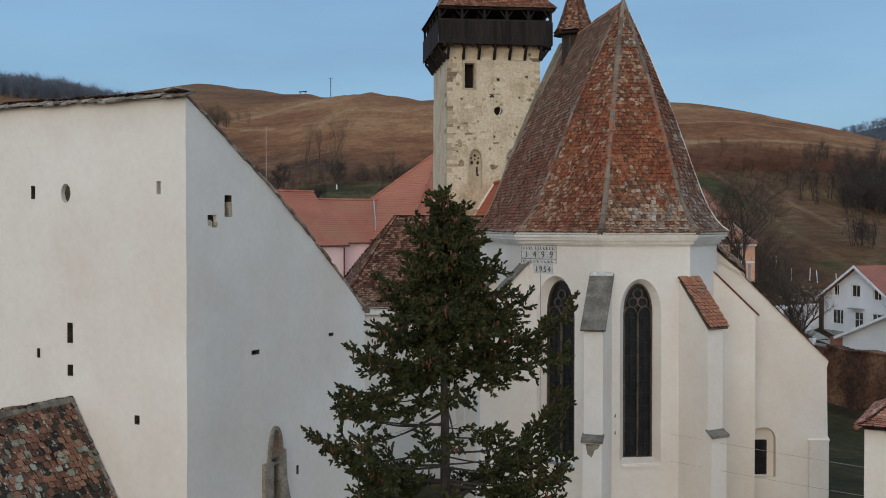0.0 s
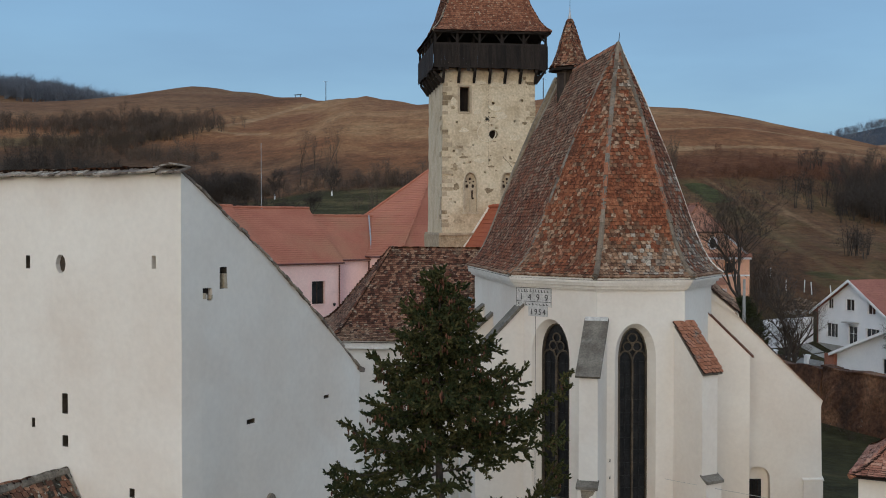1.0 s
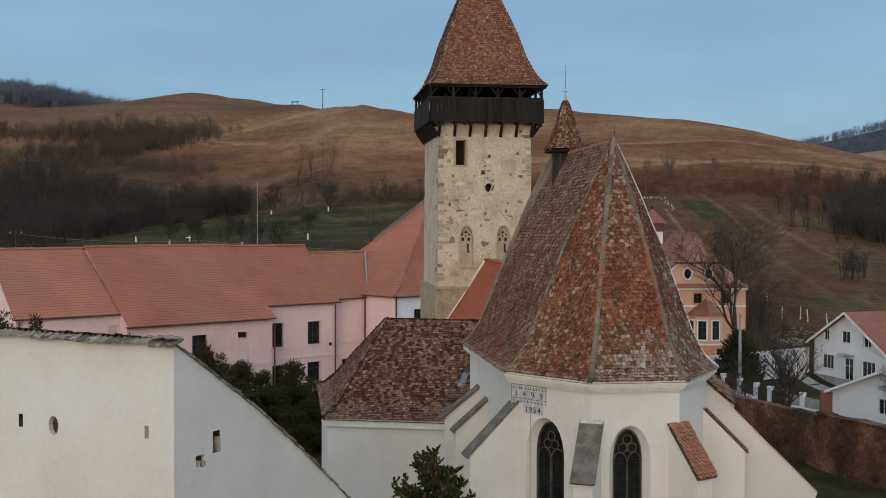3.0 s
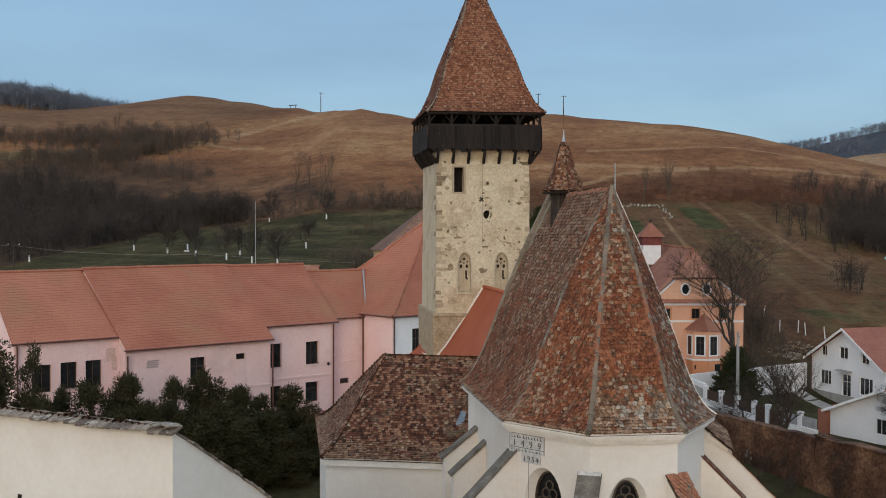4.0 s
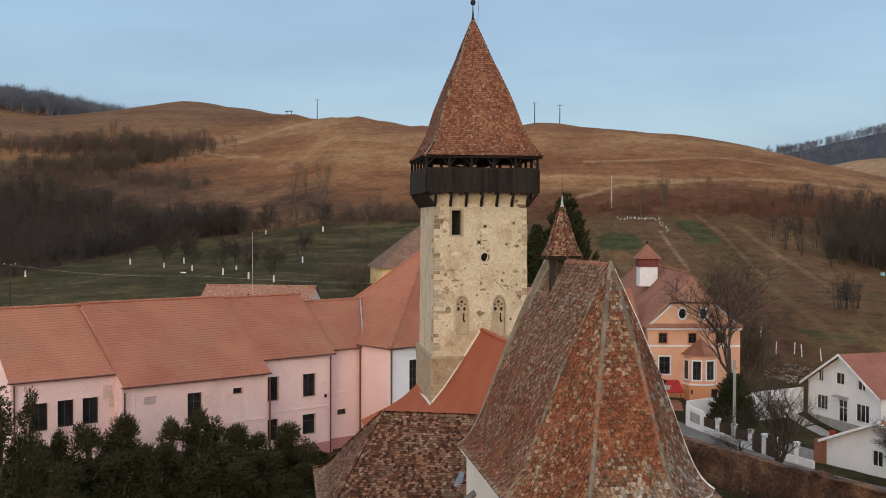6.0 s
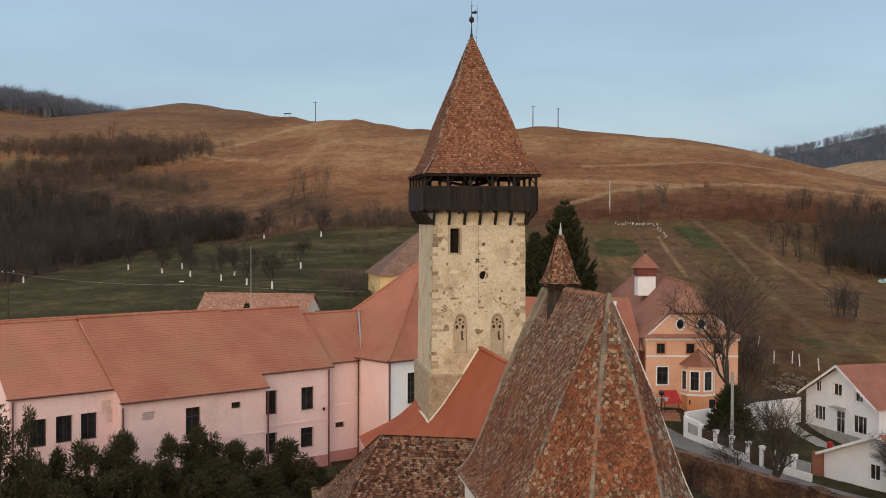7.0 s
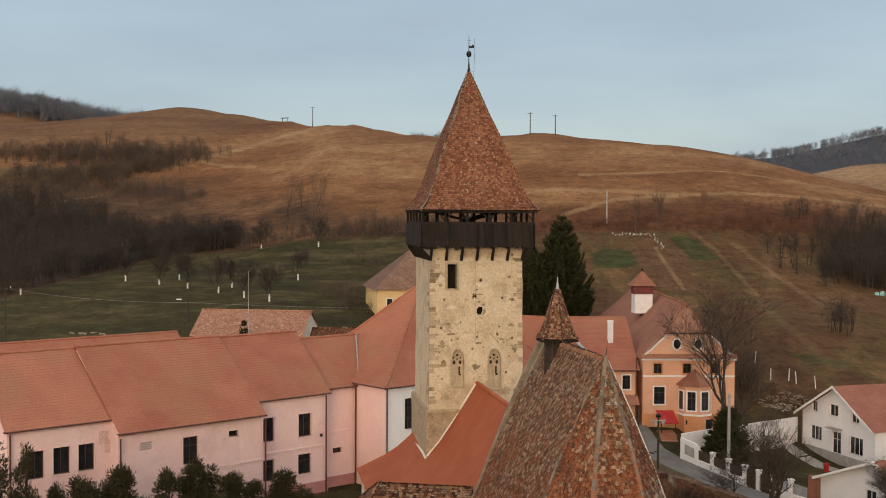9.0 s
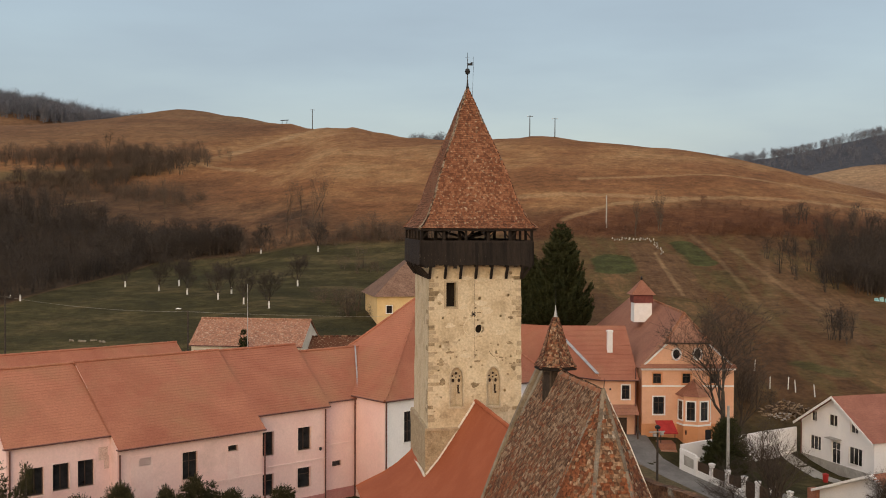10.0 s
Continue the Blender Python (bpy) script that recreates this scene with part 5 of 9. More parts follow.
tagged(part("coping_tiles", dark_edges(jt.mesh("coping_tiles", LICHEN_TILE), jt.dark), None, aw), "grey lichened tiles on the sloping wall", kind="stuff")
part("coping_bed", Shape().prism([(1.55, -0.08, 9.46), (1.55, -0.08, 9.57), (-0.2, -0.08, 11.04), (-0.2, -0.08, 10.6)], (0.25, 1.98, 0.44)), LIME, aw)

# painted plaque with the years, on the slanting wall under the cornice
pl = tagged(part("plaque", Shape().box(0.0, 1.67, -0.03, 0.0, 10.10, 10.785).box(0.58, 1.49, -0.03, 0.0, 9.74, 10.10).moved(m_left), PLAQUE, choir), "grey painted plaque with dark old numerals")


def lettering(txt, size, m, parent, z):
    c = bpy.data.curves.new("lettering", 'FONT')
    c.body, c.size, c.extrude, c.align_x = txt, size, 0.004, 'CENTER'
    o = new("lettering", c)
    dg = bpy.context.evaluated_depsgraph_get()
    dg.update()
    me = bpy.data.meshes.new_from_object(o.evaluated_get(dg))
    bpy.data.objects.remove(o)
    me.materials.clear()
    me.materials.append(LETTER)
    q = new("lettering", me)
    q.parent = parent
    q.matrix_local = m @ pose(z[0], -0.036, z[1], 90, 0, 0)
    return q


for i, ch in enumerate("1499"):
    lettering(ch, 0.34, m_left, pl, (0.84 + (i - 1.5) * 0.40, 10.32))
for i, ch in enumerate("1954"):
    lettering(ch, 0.30, m_left, pl, (1.04 + (i - 1.5) * 0.20, 9.80))
bars = Shape()
for z, xs, tall in ((10.62, 11, 0.11), (10.145, 9, 0.085)):
    for i in range(xs):
        x = 0.08 + 1.52 * i / xs + rnd.uniform(0, 0.03)
        bars.box(x, x + rnd.uniform(0.02, 0.035), -0.036, -0.031, z, z + tall * rnd.uniform(0.7, 1.0)).box(x + 0.03, x + rnd.uniform(0.07, 0.10), -0.036, -0.031, z, z + 0.02)
bars.box(0.0, 1.67, -0.036, -0.031, 10.265, 10.282).box(0.0, 1.67, -0.036, -0.031, 10.77, 10.785).box(0.0, 0.015, -0.036, -0.031, 10.10, 10.77).box(1.655, 1.67, -0.036, -0.031, 10.10, 10.77)
part("faded_writing", bars.moved(m_left), LETTER, pl)
part("lightning_wire", Shape().tube((0.92, -0.02, 11.0), (0.90, -0.02, GROUND_CH), 0.007, 0.007, 5).moved(m_left), IRON, choir)

# two iron hooks and a patch of fallen plaster on the end wall
to_choir = choir.matrix_basis.inverted()
for z in (4.78, 4.18):
    part("iron_hook", Shape().tube((6.04, 39.55, z), (6.04, 39.22, z), 0.018, 0.018, 6).tube((6.04, 39.22, z), (6.04, 39.2, z + 0.1), 0.018, 0.012, 6).moved(to_choir), IRON, choir)

# ridge turret
tur = thing("ridge_turret", "small tiled ridge turret with dark wooden sides and a tin tip", "turret", (5.80, 49.6, 0), 7.5)
lb = part("louvre_body", Shape().lathe([(0.58, 17.4), (0.58, 20.0)], (0, 0, 0), 6), TURRET_WOOD, tur)
# openings are near-black plates on the boards, their shade put into the colour
for k in range(6):
    part("opening", Shape().box(-0.17, 0.17, -0.515, -0.495, 18.9, 19.75).moved(pose(0, 0, 0, 0, 0, 60 * k)), GAP_SHADE, lb, "dark plate for the shade in a louvre opening")
ring = lambda r, z: [(r * math.cos(2 * math.pi * (i + 0.5) / 6), r * math.sin(2 * math.pi * (i + 0.5) / 6), z) for i in range(6)]
lo, hi = ring(0.92, 19.95), ring(0.07, 22.05)
tfaces = [(lo[i], lo[(i + 1) % 6], hi[i], hi[(i + 1) % 6]) for i in range(6)]
TURP = [(1, 0), (0.86, 0.06), (0.72, 0.16), (0.55, 0.34), (0.35, 0.6), (0, 1)]
tr = tile_roof(tur, tfaces, TURP, CHOIR_TILE, rnd, None, w=0.13, step=0.11, length=0.2, aged=(AGED, lambda p, q: "lichen" if q > 0.3 else "dull"))
for i in range(6):
    a, _ = roof_points(lo[i], lo[i], hi[i], hi[i], TURP)
    ridge_tiles("hip_tile", a, 0.055, rnd, RIDGE_TILE, tr, 0.25)
part("tin_tip", Shape().lathe([(0.21, 21.55), (0.15, 21.85), (0.10, 22.1), (0.035, 22.45), (0.012, 22.7)], (0, 0, 0), 8), ZINC, tur, "pale tin tip")
part("spike", Shape().tube((0, 0, 22.5), (0, 0, 23.7), 0.012, 0.006, 5), IRON, tur)
part("eave_board", Shape().lathe([(0.96, 19.86), (0.98, 19.94)], (0, 0, 0), 6, math.pi / 6), DARK_WOOD, tur)

# sacristy with its own hipped roof
sac = thing("sacristy", "low white sacristy with dark mossy hipped tile roof", "church annex", (0, 0, 0))
SE = 7.75
q0, q1, q2, q3 = (-5.05, 51.4), (1.9, 50.2), (3.2, 59.5), (-6.4, 62.0)
def inset(p, c, k):
    return (p[0] + (c[0] - p[0]) * k, p[1] + (c[1] - p[1]) * k)
cen = (-1.5, 56)
wp = [inset(p, cen, 0.05) for p in (q0, q1, q2, q3)]
part("wall", Shape().prism([(x, y, GROUND_CH - 0.5) for x, y in wp], (0, 0, SE - 0.1 - GROUND_CH + 0.5)), LIME, sac)
part("cornice", Shape().prism([(*inset(p, cen, 0.012), SE - 0.32) for p in (q0, q1, q2, q3)], (0, 0, 0.36)), LIME_WHITE, sac)
SACP = [(1, 0), (0.86, 0.07), (0.72, 0.19), (0.5, 0.44), (0.25, 0.72), (0, 1)]
rl, rr = (-2.35, 56.3, 11.85), (2.3, 55.5, 11.8)
e = [(x, y, SE) for x, y in (q0, q1, q2, q3)]
sfaces = [(e[0], e[1], rl, rr), (e[3], e[0], rl, rl), (e[2], e[3], rr, rl)]
sroof = tile_roof(sac, sfaces, SACP, SACR_TILE, rnd, lambda p: p.z < 9.3 and p.y < 53.5 and -3 < p.x < 0, aged=(AGED, lambda p, q: "lichen" if (0.6 if p.z < 8.2 else 0.04) + 0.8 * noise.noise(Vector(p) * 0.8) + 0.16 * q > 0.42 else None), eave=LICHEN_TILE)
for p, t in ((e[0], rl), (e[3], rl)):
    a, _ = roof_points(p, p, t, t, SACP)
    ridge_tiles("hip_tile", [x + Vector((0, 0, 0.09)) for x in a], 0.10, rnd, SACR_TILE, sroof)
ridge_tiles("ridge_tile", [Vector(rl), Vector(rr)], 0.11, rnd, SACR_TILE, sroof)
part("flashing", Shape().prism([(1.12, 52.40, 9.12), (1.48, 52.30, 9.02), (1.62, 52.85, 9.62), (1.40, 52.90, 9.66)], (0, -0.02, 0.04)), BLUE_SHEET, sac, "patch of blue-grey sheet metal")

# nave between choir and tower, newly tiled
nave = thing("church_nave", "church nave with new bright red tile roof and pale mortar verge", "church")
m_nv = pose(3.45, 74.9, 0, 0, 0, 9.0)
NZ, NE = 14.3, 6.7
NAVP = [(1, 0), (0.8, 0.07), (0.6, 0.175), (0.49, 0.255), (0.385, 0.36), (0.29, 0.49), (0.19, 0.66), (0.1, 0.82), (0, 1)]
NAVL = [(1, 0.045), (0.953, 0.07), (0.715, 0.175), (0.584, 0.255), (0.459, 0.36), (0.346, 0.49), (0.226, 0.66), (0.119, 0.82), (0, 1)]   # the narrower side
nv = lambda x, y, z: tuple(m_nv @ Vector((x, y, z)))
HALF, NARROW = 8.7, 7.3
part("wall", Shape().prism([nv(-NARROW + 0.3, -21, GROUND_CH - 0.5), nv(HALF - 0.4, -21, GROUND_CH - 0.5), nv(HALF - 0.4, 2.0, GROUND_CH - 0.5), nv(-2.0, 2.0, GROUND_CH - 0.5), nv(-2.0, 7.0, GROUND_CH - 0.5), nv(-NARROW + 0.3, 7.0, GROUND_CH - 0.5)], (0, 0, NE + 1.5)), LIME, nave)
nr = Shape()
nr.join(courses(nv(-NARROW, 7.5, NE), nv(-NARROW, -21, NE), nv(0, 7.5, NZ), nv(0, -21, NZ), NAVL, 0.33, 0.03, 0.01))
nr.join(courses(nv(HALF, -21, NE), nv(HALF, 0.2, NE), nv(0, -21, NZ), nv(0, 0.0, NZ), NAVP, 0.33, 0.03, 0.01))
nroof = part("roof", nr, NEW_TILE, nave)
ridge_tiles("ridge_tile", [Vector(nv(0, 0, NZ + 0.02)), Vector(nv(0, -21, NZ + 0.02))], 0.13, rnd, NEW_TILE, nroof)
a, _ = roof_points(nv(-NARROW, 0.0, NE), nv(-NARROW, 0, NE), nv(0, 0, NZ), nv(0, 0, NZ), NAVL)
part("mortar_verge", band([p + Vector((0, -0.12, 0.06)) for p in a if p.z > 9.0], 0.09, 6), LIME_WHITE, nroof, "pale mortar line against the tower")
m_tw = pose(0.24, 74.4, 0, 0, 0, 7.0)
part("mortar_verge", band([m_tw @ Vector((-0.24, y, 9.42 + 0.05 * math.sin(y))) for y in (-0.15, 1.5, 3.0, 4.5, 6.0, 7.9)], 0.09, 6), LIME_WHITE, nroof, "pale mortar line along the tower foot")
vb, _ = roof_points(nv(-NARROW, 7.5, NE), nv(-NARROW, 7.5, NE), nv(0, 7.5, NZ), nv(0, 7.5, NZ), NAVL)
part("verge", band([p + Vector((0, 0, 0.02)) for p in vb[:6]], 0.07, 6), NEW_TILE, nroof)


# ---- the bell tower ----
TW, TD = 6.36, 8.2
tower = thing("bell_tower", "old bell tower with flaking plaster, dark wooden gallery and tile roof", "tower", (0.24, 74.4, 0), 7.0)
rnd = random.Random(21)


def rough_block(x0, x1, y0, y1, z0, z1, taper=0.0, cell=0.45, amp=0.03, seed=0.0):
    """A box of small faces with an uneven surface."""
    s = Shape()
    idx = {}

    def vert(i, j, k, nx, ny, nz):
        key = (i, j, k)
        if key not in idx:
            z = z0 + (z1 - z0) * k / nz
            t = taper * k / nz
            x = x0 + t + (x1 - x0 - 2 * t) * i / nx
            y = y0 + t + (y1 - y0 - 2 * t) * j / ny
            v = Vector((x, y, z))
            d = Vector((noise.noise(v * 0.9 + Vector((seed, 0, 0))), noise.noise(v * 0.9 + Vector((0, seed + 9, 0))), 0)) * amp
            d += Vector((noise.noise(v * 2.7), noise.noise(v * 2.7 + Vector((7, 7, 7))), 0)) * amp * 0.5
            idx[key] = len(s.v)
            s.v.append(tuple(v + d))
        return idx[key]
    nx, ny, nz = max(int((x1 - x0) / cell), 1), max(int((y1 - y0) / cell), 1), max(int((z1 - z0) / cell), 1)
    q = lambda i, j, k: vert(i, j, k, nx, ny, nz)
    for k in range(nz):
        for i in range(nx):
            s.f += [(q(i, 0, k), q(i + 1, 0, k), q(i + 1, 0, k + 1), q(i, 0, k + 1)), (q(i + 1, ny, k), q(i, ny, k), q(i, ny, k + 1), q(i + 1, ny, k + 1))]
        for j in range(ny):
            s.f += [(q(0, j + 1, k), q(0, j, k), q(0, j, k + 1), q(0, j + 1, k + 1)), (q(nx, j, k), q(nx, j + 1, k), q(nx, j + 1, k + 1), q(nx, j, k + 1))]
    for i in range(nx):
        for j in range(ny):
            s.f += [(q(i, j, nz), q(i + 1, j, nz), q(i + 1, j + 1, nz), q(i, j + 1, nz)), (q(i, j + 1, 0), q(i + 1, j + 1, 0), q(i + 1, j, 0), q(i, j, 0))]
    return s


part("base_wall", rough_block(-0.2, TW + 0.12, -0.12, TD + 0.3, GROUND_CH - 0.5, 12.45, 0.0, 0.45, 0.05), TOWER_STONE, tower, "rubble stone foot of the tower")
part("string_course", Shape().box(-0.2, TW + 0.2, -0.2, TD + 0.2, 12.40, 12.58), SANDSTONE, tower)
shaft = rough_block(0, TW, 0, TD, 12.5, 23.9, 0.09, 0.42, 0.035, 3.0)
ho = Shape()
ho.box(1.22, 1.86, -0.6, 0.9, 20.62, 22.26)
for gxx in (1.92, 4.42):
    arch_solid(ho, 0.86, 13.98, 15.75, 16.55, -0.6, 0.32, gxx)
hm = Shape().lathe([(0.28, -0.6), (0.31, 0.1), (0.26, 0.9)], (0, 0, 0), 9).moved(pose(3.48, 0, 19.13, -90, 0, 0))
ho.join(hm)
ho.join(Shape().lathe([(0.12, -0.6), (0.12, 0.7)], (0, 0, 0), 7).moved(pose(3.46, 0, 21.2, -90, 0, 0)))
HOLES = [(0.6, 22.6), (2.6, 22.5), (5.7, 22.6), (1.0, 19.9), (2.1, 18.4), (0.8, 18.0), (5.4, 21.4), (4.9, 20.0), (5.6, 17.3), (2.9, 16.6), (0.7, 16.4), (4.6, 17.6), (3.2, 17.4), (1.5, 17.2), (5.2, 15.0), (3.1, 14.2), (0.9, 14.6)]
for hx_, hz_ in HOLES:
    r = rnd.uniform(0.045, 0.085)
    ho.box(hx_ - r, hx_ + r, -0.4, 0.4, hz_ - r, hz_ + r * 1.1)
for hy_, hz_ in ((1.5, 20.2), (3.6, 20.4), (2.4, 17.8), (4.4, 18.2), (1.2, 15.6), (3.4, 15.0), (5.0, 21.6)):
    ho.box(-0.4, 0.45, hy_ - 0.07, hy_ + 0.07, hz_ - 0.18, hz_ + 0.18)
part("shaft", cut(shaft, ho, "shaft", TOWER_PLASTER), None, tower)

# dressed quoins at the corners, ragged in length
for cx, sx in ((0.03, 1), (TW - 0.03, -1)):
    z = 12.7
    k = 0
    while z < 22.6:
        h = rnd.uniform(0.22, 0.36)
        w = (0.55 if k % 2 else 0.3) * rnd.uniform(0.8, 1.25)
        t = 0.09 * (z - 12.5) / 11.4
        a = cx + sx * t
        if rnd.random() < 0.5:
            x0, x1 = sorted((a - sx * 0.045, a + sx * w))
            q = rough_block(x0, x1, -0.02 + t, 0.25, z + 0.02, z + h - 0.01, 0, 0.12, 0.035, z)
            part("quoin", q, TOWER_STONE if rnd.random() < 0.45 else SANDSTONE, tower)
        elif sx > 0 and rnd.random() < 0.6:
            q = rough_block(t - 0.025, t + 0.2, 0.3 + t, 0.35 + t + w * 1.5, z + 0.02, z + h - 0.01, 0, 0.12, 0.035, z)
            part("quoin", q, TOWER_STONE if rnd.random() < 0.6 else SANDSTONE, tower)
        z += h
        k += 1
# bare stones where plaster has fallen
for i in range(70):
    x, z = rnd.uniform(0.4, TW - 0.5), rnd.choice((rnd.uniform(12.7, 18.5), rnd.uniform(12.7, 22.9)))
    if (1.0 < x < 2.9 or 3.7 < x < 5.1) and z < 17 or abs(x - 1.5) < 0.5 and z > 20.3:
        continue
    t = 0.09 * (z - 12.5) / 11.4
    w, h = rnd.uniform(0.08, 0.26), rnd.uniform(0.05, 0.13)
    part("bare_stone", rough_block(x - w / 2, x + w / 2, t - 0.022, 0.12, z - h / 2, z + h / 2, 0, 0.07, 0.03, x), TOWER_STONE, tower)
# patches of paler and of lost plaster, ragged in outline
def ragged(x, z, w, h, y, thick, material, name, label):
    n = 13
    pts = []
    for i in range(n):
        a = 2 * math.pi * i / n
        k = rnd.uniform(0.55, 1.15)
        pts.append((x + w * k * math.cos(a), y, z + h * k * math.sin(a)))
    part(name, Shape().prism(pts, (0, thick, 0)), material, tower, label)


for x, z, w, h in ((2.6, 22.55, 0.55, 0.16), (3.6, 22.45, 0.6, 0.18), (4.9, 22.6, 0.5, 0.14), (3.5, 20.9, 0.5, 0.22), (4.0, 20.4, 0.42, 0.3), (2.4, 20.6, 0.3, 0.2), (1.5, 19.4, 0.35, 0.2), (4.9, 18.9, 0.45, 0.25), (2.5, 17.4, 0.5, 0.2), (0.8, 21.3, 0.2, 0.3)):
    t = 0.09 * (z - 12.5) / 11.4
    ragged(x, z, w, h, t - 0.024, 0.06, PATCH_PLASTER, "plaster_patch", "paler patch of plaster")
for x, z, w, h in ((1.1, 18.3, 0.22, 0.12), (1.5, 17.6, 0.3, 0.10), (0.75, 20.9, 0.16, 0.14), (2.5, 19.9, 0.18, 0.10), (5.6, 19.9, 0.2, 0.12), (5.5, 18.2, 0.25, 0.12), (3.3, 17.0, 0.3, 0.08), (0.9, 16.9, 0.2, 0.3), (0.95, 15.6, 0.22, 0.28), (5.8, 16.6, 0.18, 0.3), (3.2, 15.4, 0.3, 0.2), (3.1, 13.6, 0.5, 0.25), (1.1, 13.3, 0.5, 0.2), (5.2, 13.8, 0.4, 0.25), (2.2, 22.9, 0.14, 0.12), (4.1, 22.95, 0.12, 0.1), (5.6, 22.9, 0.14, 0.12)):
    t = 0.09 * (z - 12.5) / 11.4
    ragged(x, z, w, h, t - 0.02, 0.06, TOWER_STONE, "bare_patch", "rubble laid bare under lost plaster")
# plaster frame and opening
wf = Shape()
for b in ((1.07, 1.22, 20.5, 22.38), (1.86, 2.0, 20.5, 22.38), (1.22, 1.86, 22.26, 22.38), (1.22, 1.86, 20.5, 20.62)):
    wf.box(b[0], b[1], 0.02, 0.2, b[2], b[3])
part("opening_frame", wf, SANDSTONE, tower)
# dark plate behind the opening, painting the shade inside it
part("opening_dark", Shape().box(1.22, 1.86, 0.75, 0.8, 20.6, 22.3), DARK_WOOD, tower, "dark plate standing for shade in the opening")
ring = Shape()
for i in range(22):
    a0, a1 = 2 * math.pi * i / 22, 2 * math.pi * (i + 1) / 22
    if 0.2 < a0 < 0.9:
        continue
    ring.tube((3.02 + 0.62 * math.cos(a0), 0.055, 19.25 + 0.62 * math.sin(a0)), (3.02 + 0.62 * math.cos(a1), 0.055, 19.25 + 0.62 * math.sin(a1)), 0.04, 0.04, 5)
# dark disc added inside the round hole so that it looks shaded
part("hole_dark", Shape().lathe([(0.4, 0.5), (0.4, 0.53)], (0, 0, 0), 10).moved(pose(3.48, 0, 19.13, -90, 0, 0)), DARK_WOOD, tower, "dark disc standing for shade in the wall hole")
part("dial_ring", ring, PATCH_PLASTER, tower, "worn ring of a former dial")
crs = Shape()
for a in (0.5, 2.1, 2.64, 1.05):
    d = Vector((math.cos(a), 0, math.sin(a))) * 0.2
    crs.tube(Vector((3.05, 0.03, 20.15)) - d, Vector((3.05, 0.03, 20.15)) + d, 0.025, 0.02, 5)
part("wall_anchor", crs, IRON, tower)
part("crack", band([Vector(p) for p in ((3.75, 0.062, 18.7), (3.95, 0.06, 18.35), (4.0, 0.058, 17.9), (4.22, 0.056, 17.5), (4.5, 0.054, 17.25), (4.72, 0.05, 16.95))], 0.017, 4), DARK_WOOD, tower, "dark crack in the plaster")
part("old_cable", band([Vector((3.12, 0.03, 22.9)), Vector((3.12, 0.045, 20.3)), Vector((3.14, 0.04, 17.2)), Vector((3.13, 0.03, 14.6))], 0.006, 4), IRON, tower)
for gxx in (1.92, 4.42):
    g = part("gothic_window", arch_solid(Shape(), 0.84, 14.0, 15.75, 16.52, 0.27, 0.31, gxx), TRACERY, tower, "walled-up gothic window with stone tracery")
    part("arch_moulding", arch_frame(1.02, 13.88, 15.75, 16.68, 0.09, -0.05, 0.14).moved(pose(gxx, 0, 0)), TRACERY, g)
    tr = Shape().box(gxx - 0.035, gxx + 0.035, 0.14, 0.28, 14.0, 15.8)
    for sx in (-1, 1):
        pts = [Vector((gxx + sx * 0.2 + 0.19 * math.cos(a), 0.2, 15.6 + 0.27 * math.sin(a))) for a in [math.pi * i / 6 for i in range(7)]]
        tr.join(band(pts, 0.03, 5))
    pts = [Vector((gxx + 0.14 * math.cos(a), 0.2, 16.14 + 0.15 * math.sin(a))) for a in [math.pi * 2 * i / 9 for i in range(10)]]
    tr.join(band(pts, 0.03, 5))
    part("tracery", tr, TRACERY, g)
    part("window_sill", Shape().box(gxx - 0.55, gxx + 0.55, -0.07, 0.3, 13.82, 13.96), TRACERY, g)
    # slit and foils are dark plates: the shade of openings painted on
    part("slit", Shape().box(gxx + 0.1, gxx + 0.2, 0.25, 0.262, 14.9, 15.4).box(gxx - 0.04 + 0.16, gxx + 0.26, 0.25, 0.262, 14.8, 14.92), DARK_WOOD, g, "dark plate for the shade of a narrow slit")
    for dx, dz, rx, rz in ((-0.2, 15.68, 0.085, 0.13), (0.2, 15.68, 0.085, 0.13), (0.0, 16.16, 0.075, 0.09), (-0.24, 15.99, 0.06, 0.06), (0.24, 15.99, 0.06, 0.06), (0.0, 15.90, 0.045, 0.06)):
        part("foil_shade", Shape().prism([(gxx + dx + rx * math.cos(a), 0.245, dz + rz * math.sin(a)) for a in [2 * math.pi * i / 9 for i in range(9)]], (0, 0.02, 0)), GAP_SHADE, g)

# gallery: brackets, floor, board parapet, posts, braces
OV = 0.58
G0, G1, G2 = 23.5, 25.02, 25.86
part("gallery_floor", Shape().box(-OV, TW + OV, -OV, TD + OV, G0, G0 + 0.12), DARK_WOOD, tower)
for i in range(7):
    x = 0.08 + i * (TW - 0.16) / 6
    for y0, sy in ((0.05, -1), (TD - 0.05, 1)):
        b = Shape().box(x - 0.09, x + 0.09, *sorted((y0, y0 + sy * (OV + 0.05))), G0 - 0.2, G0)
        b.prism([(x - 0.08, y0, G0 - 1.0), (x - 0.08, y0, G0 - 0.72), (x - 0.08, y0 + sy * 0.52, G0 - 0.2), (x - 0.08, y0 + sy * 0.62, G0 - 0.2), (x - 0.08, y0 + sy * 0.62, G0 - 0.3), (x - 0.08, y0 + sy * 0.12, G0 - 1.0)], (0.16, 0, 0))
        part("bracket", b, DARK_WOOD, tower)
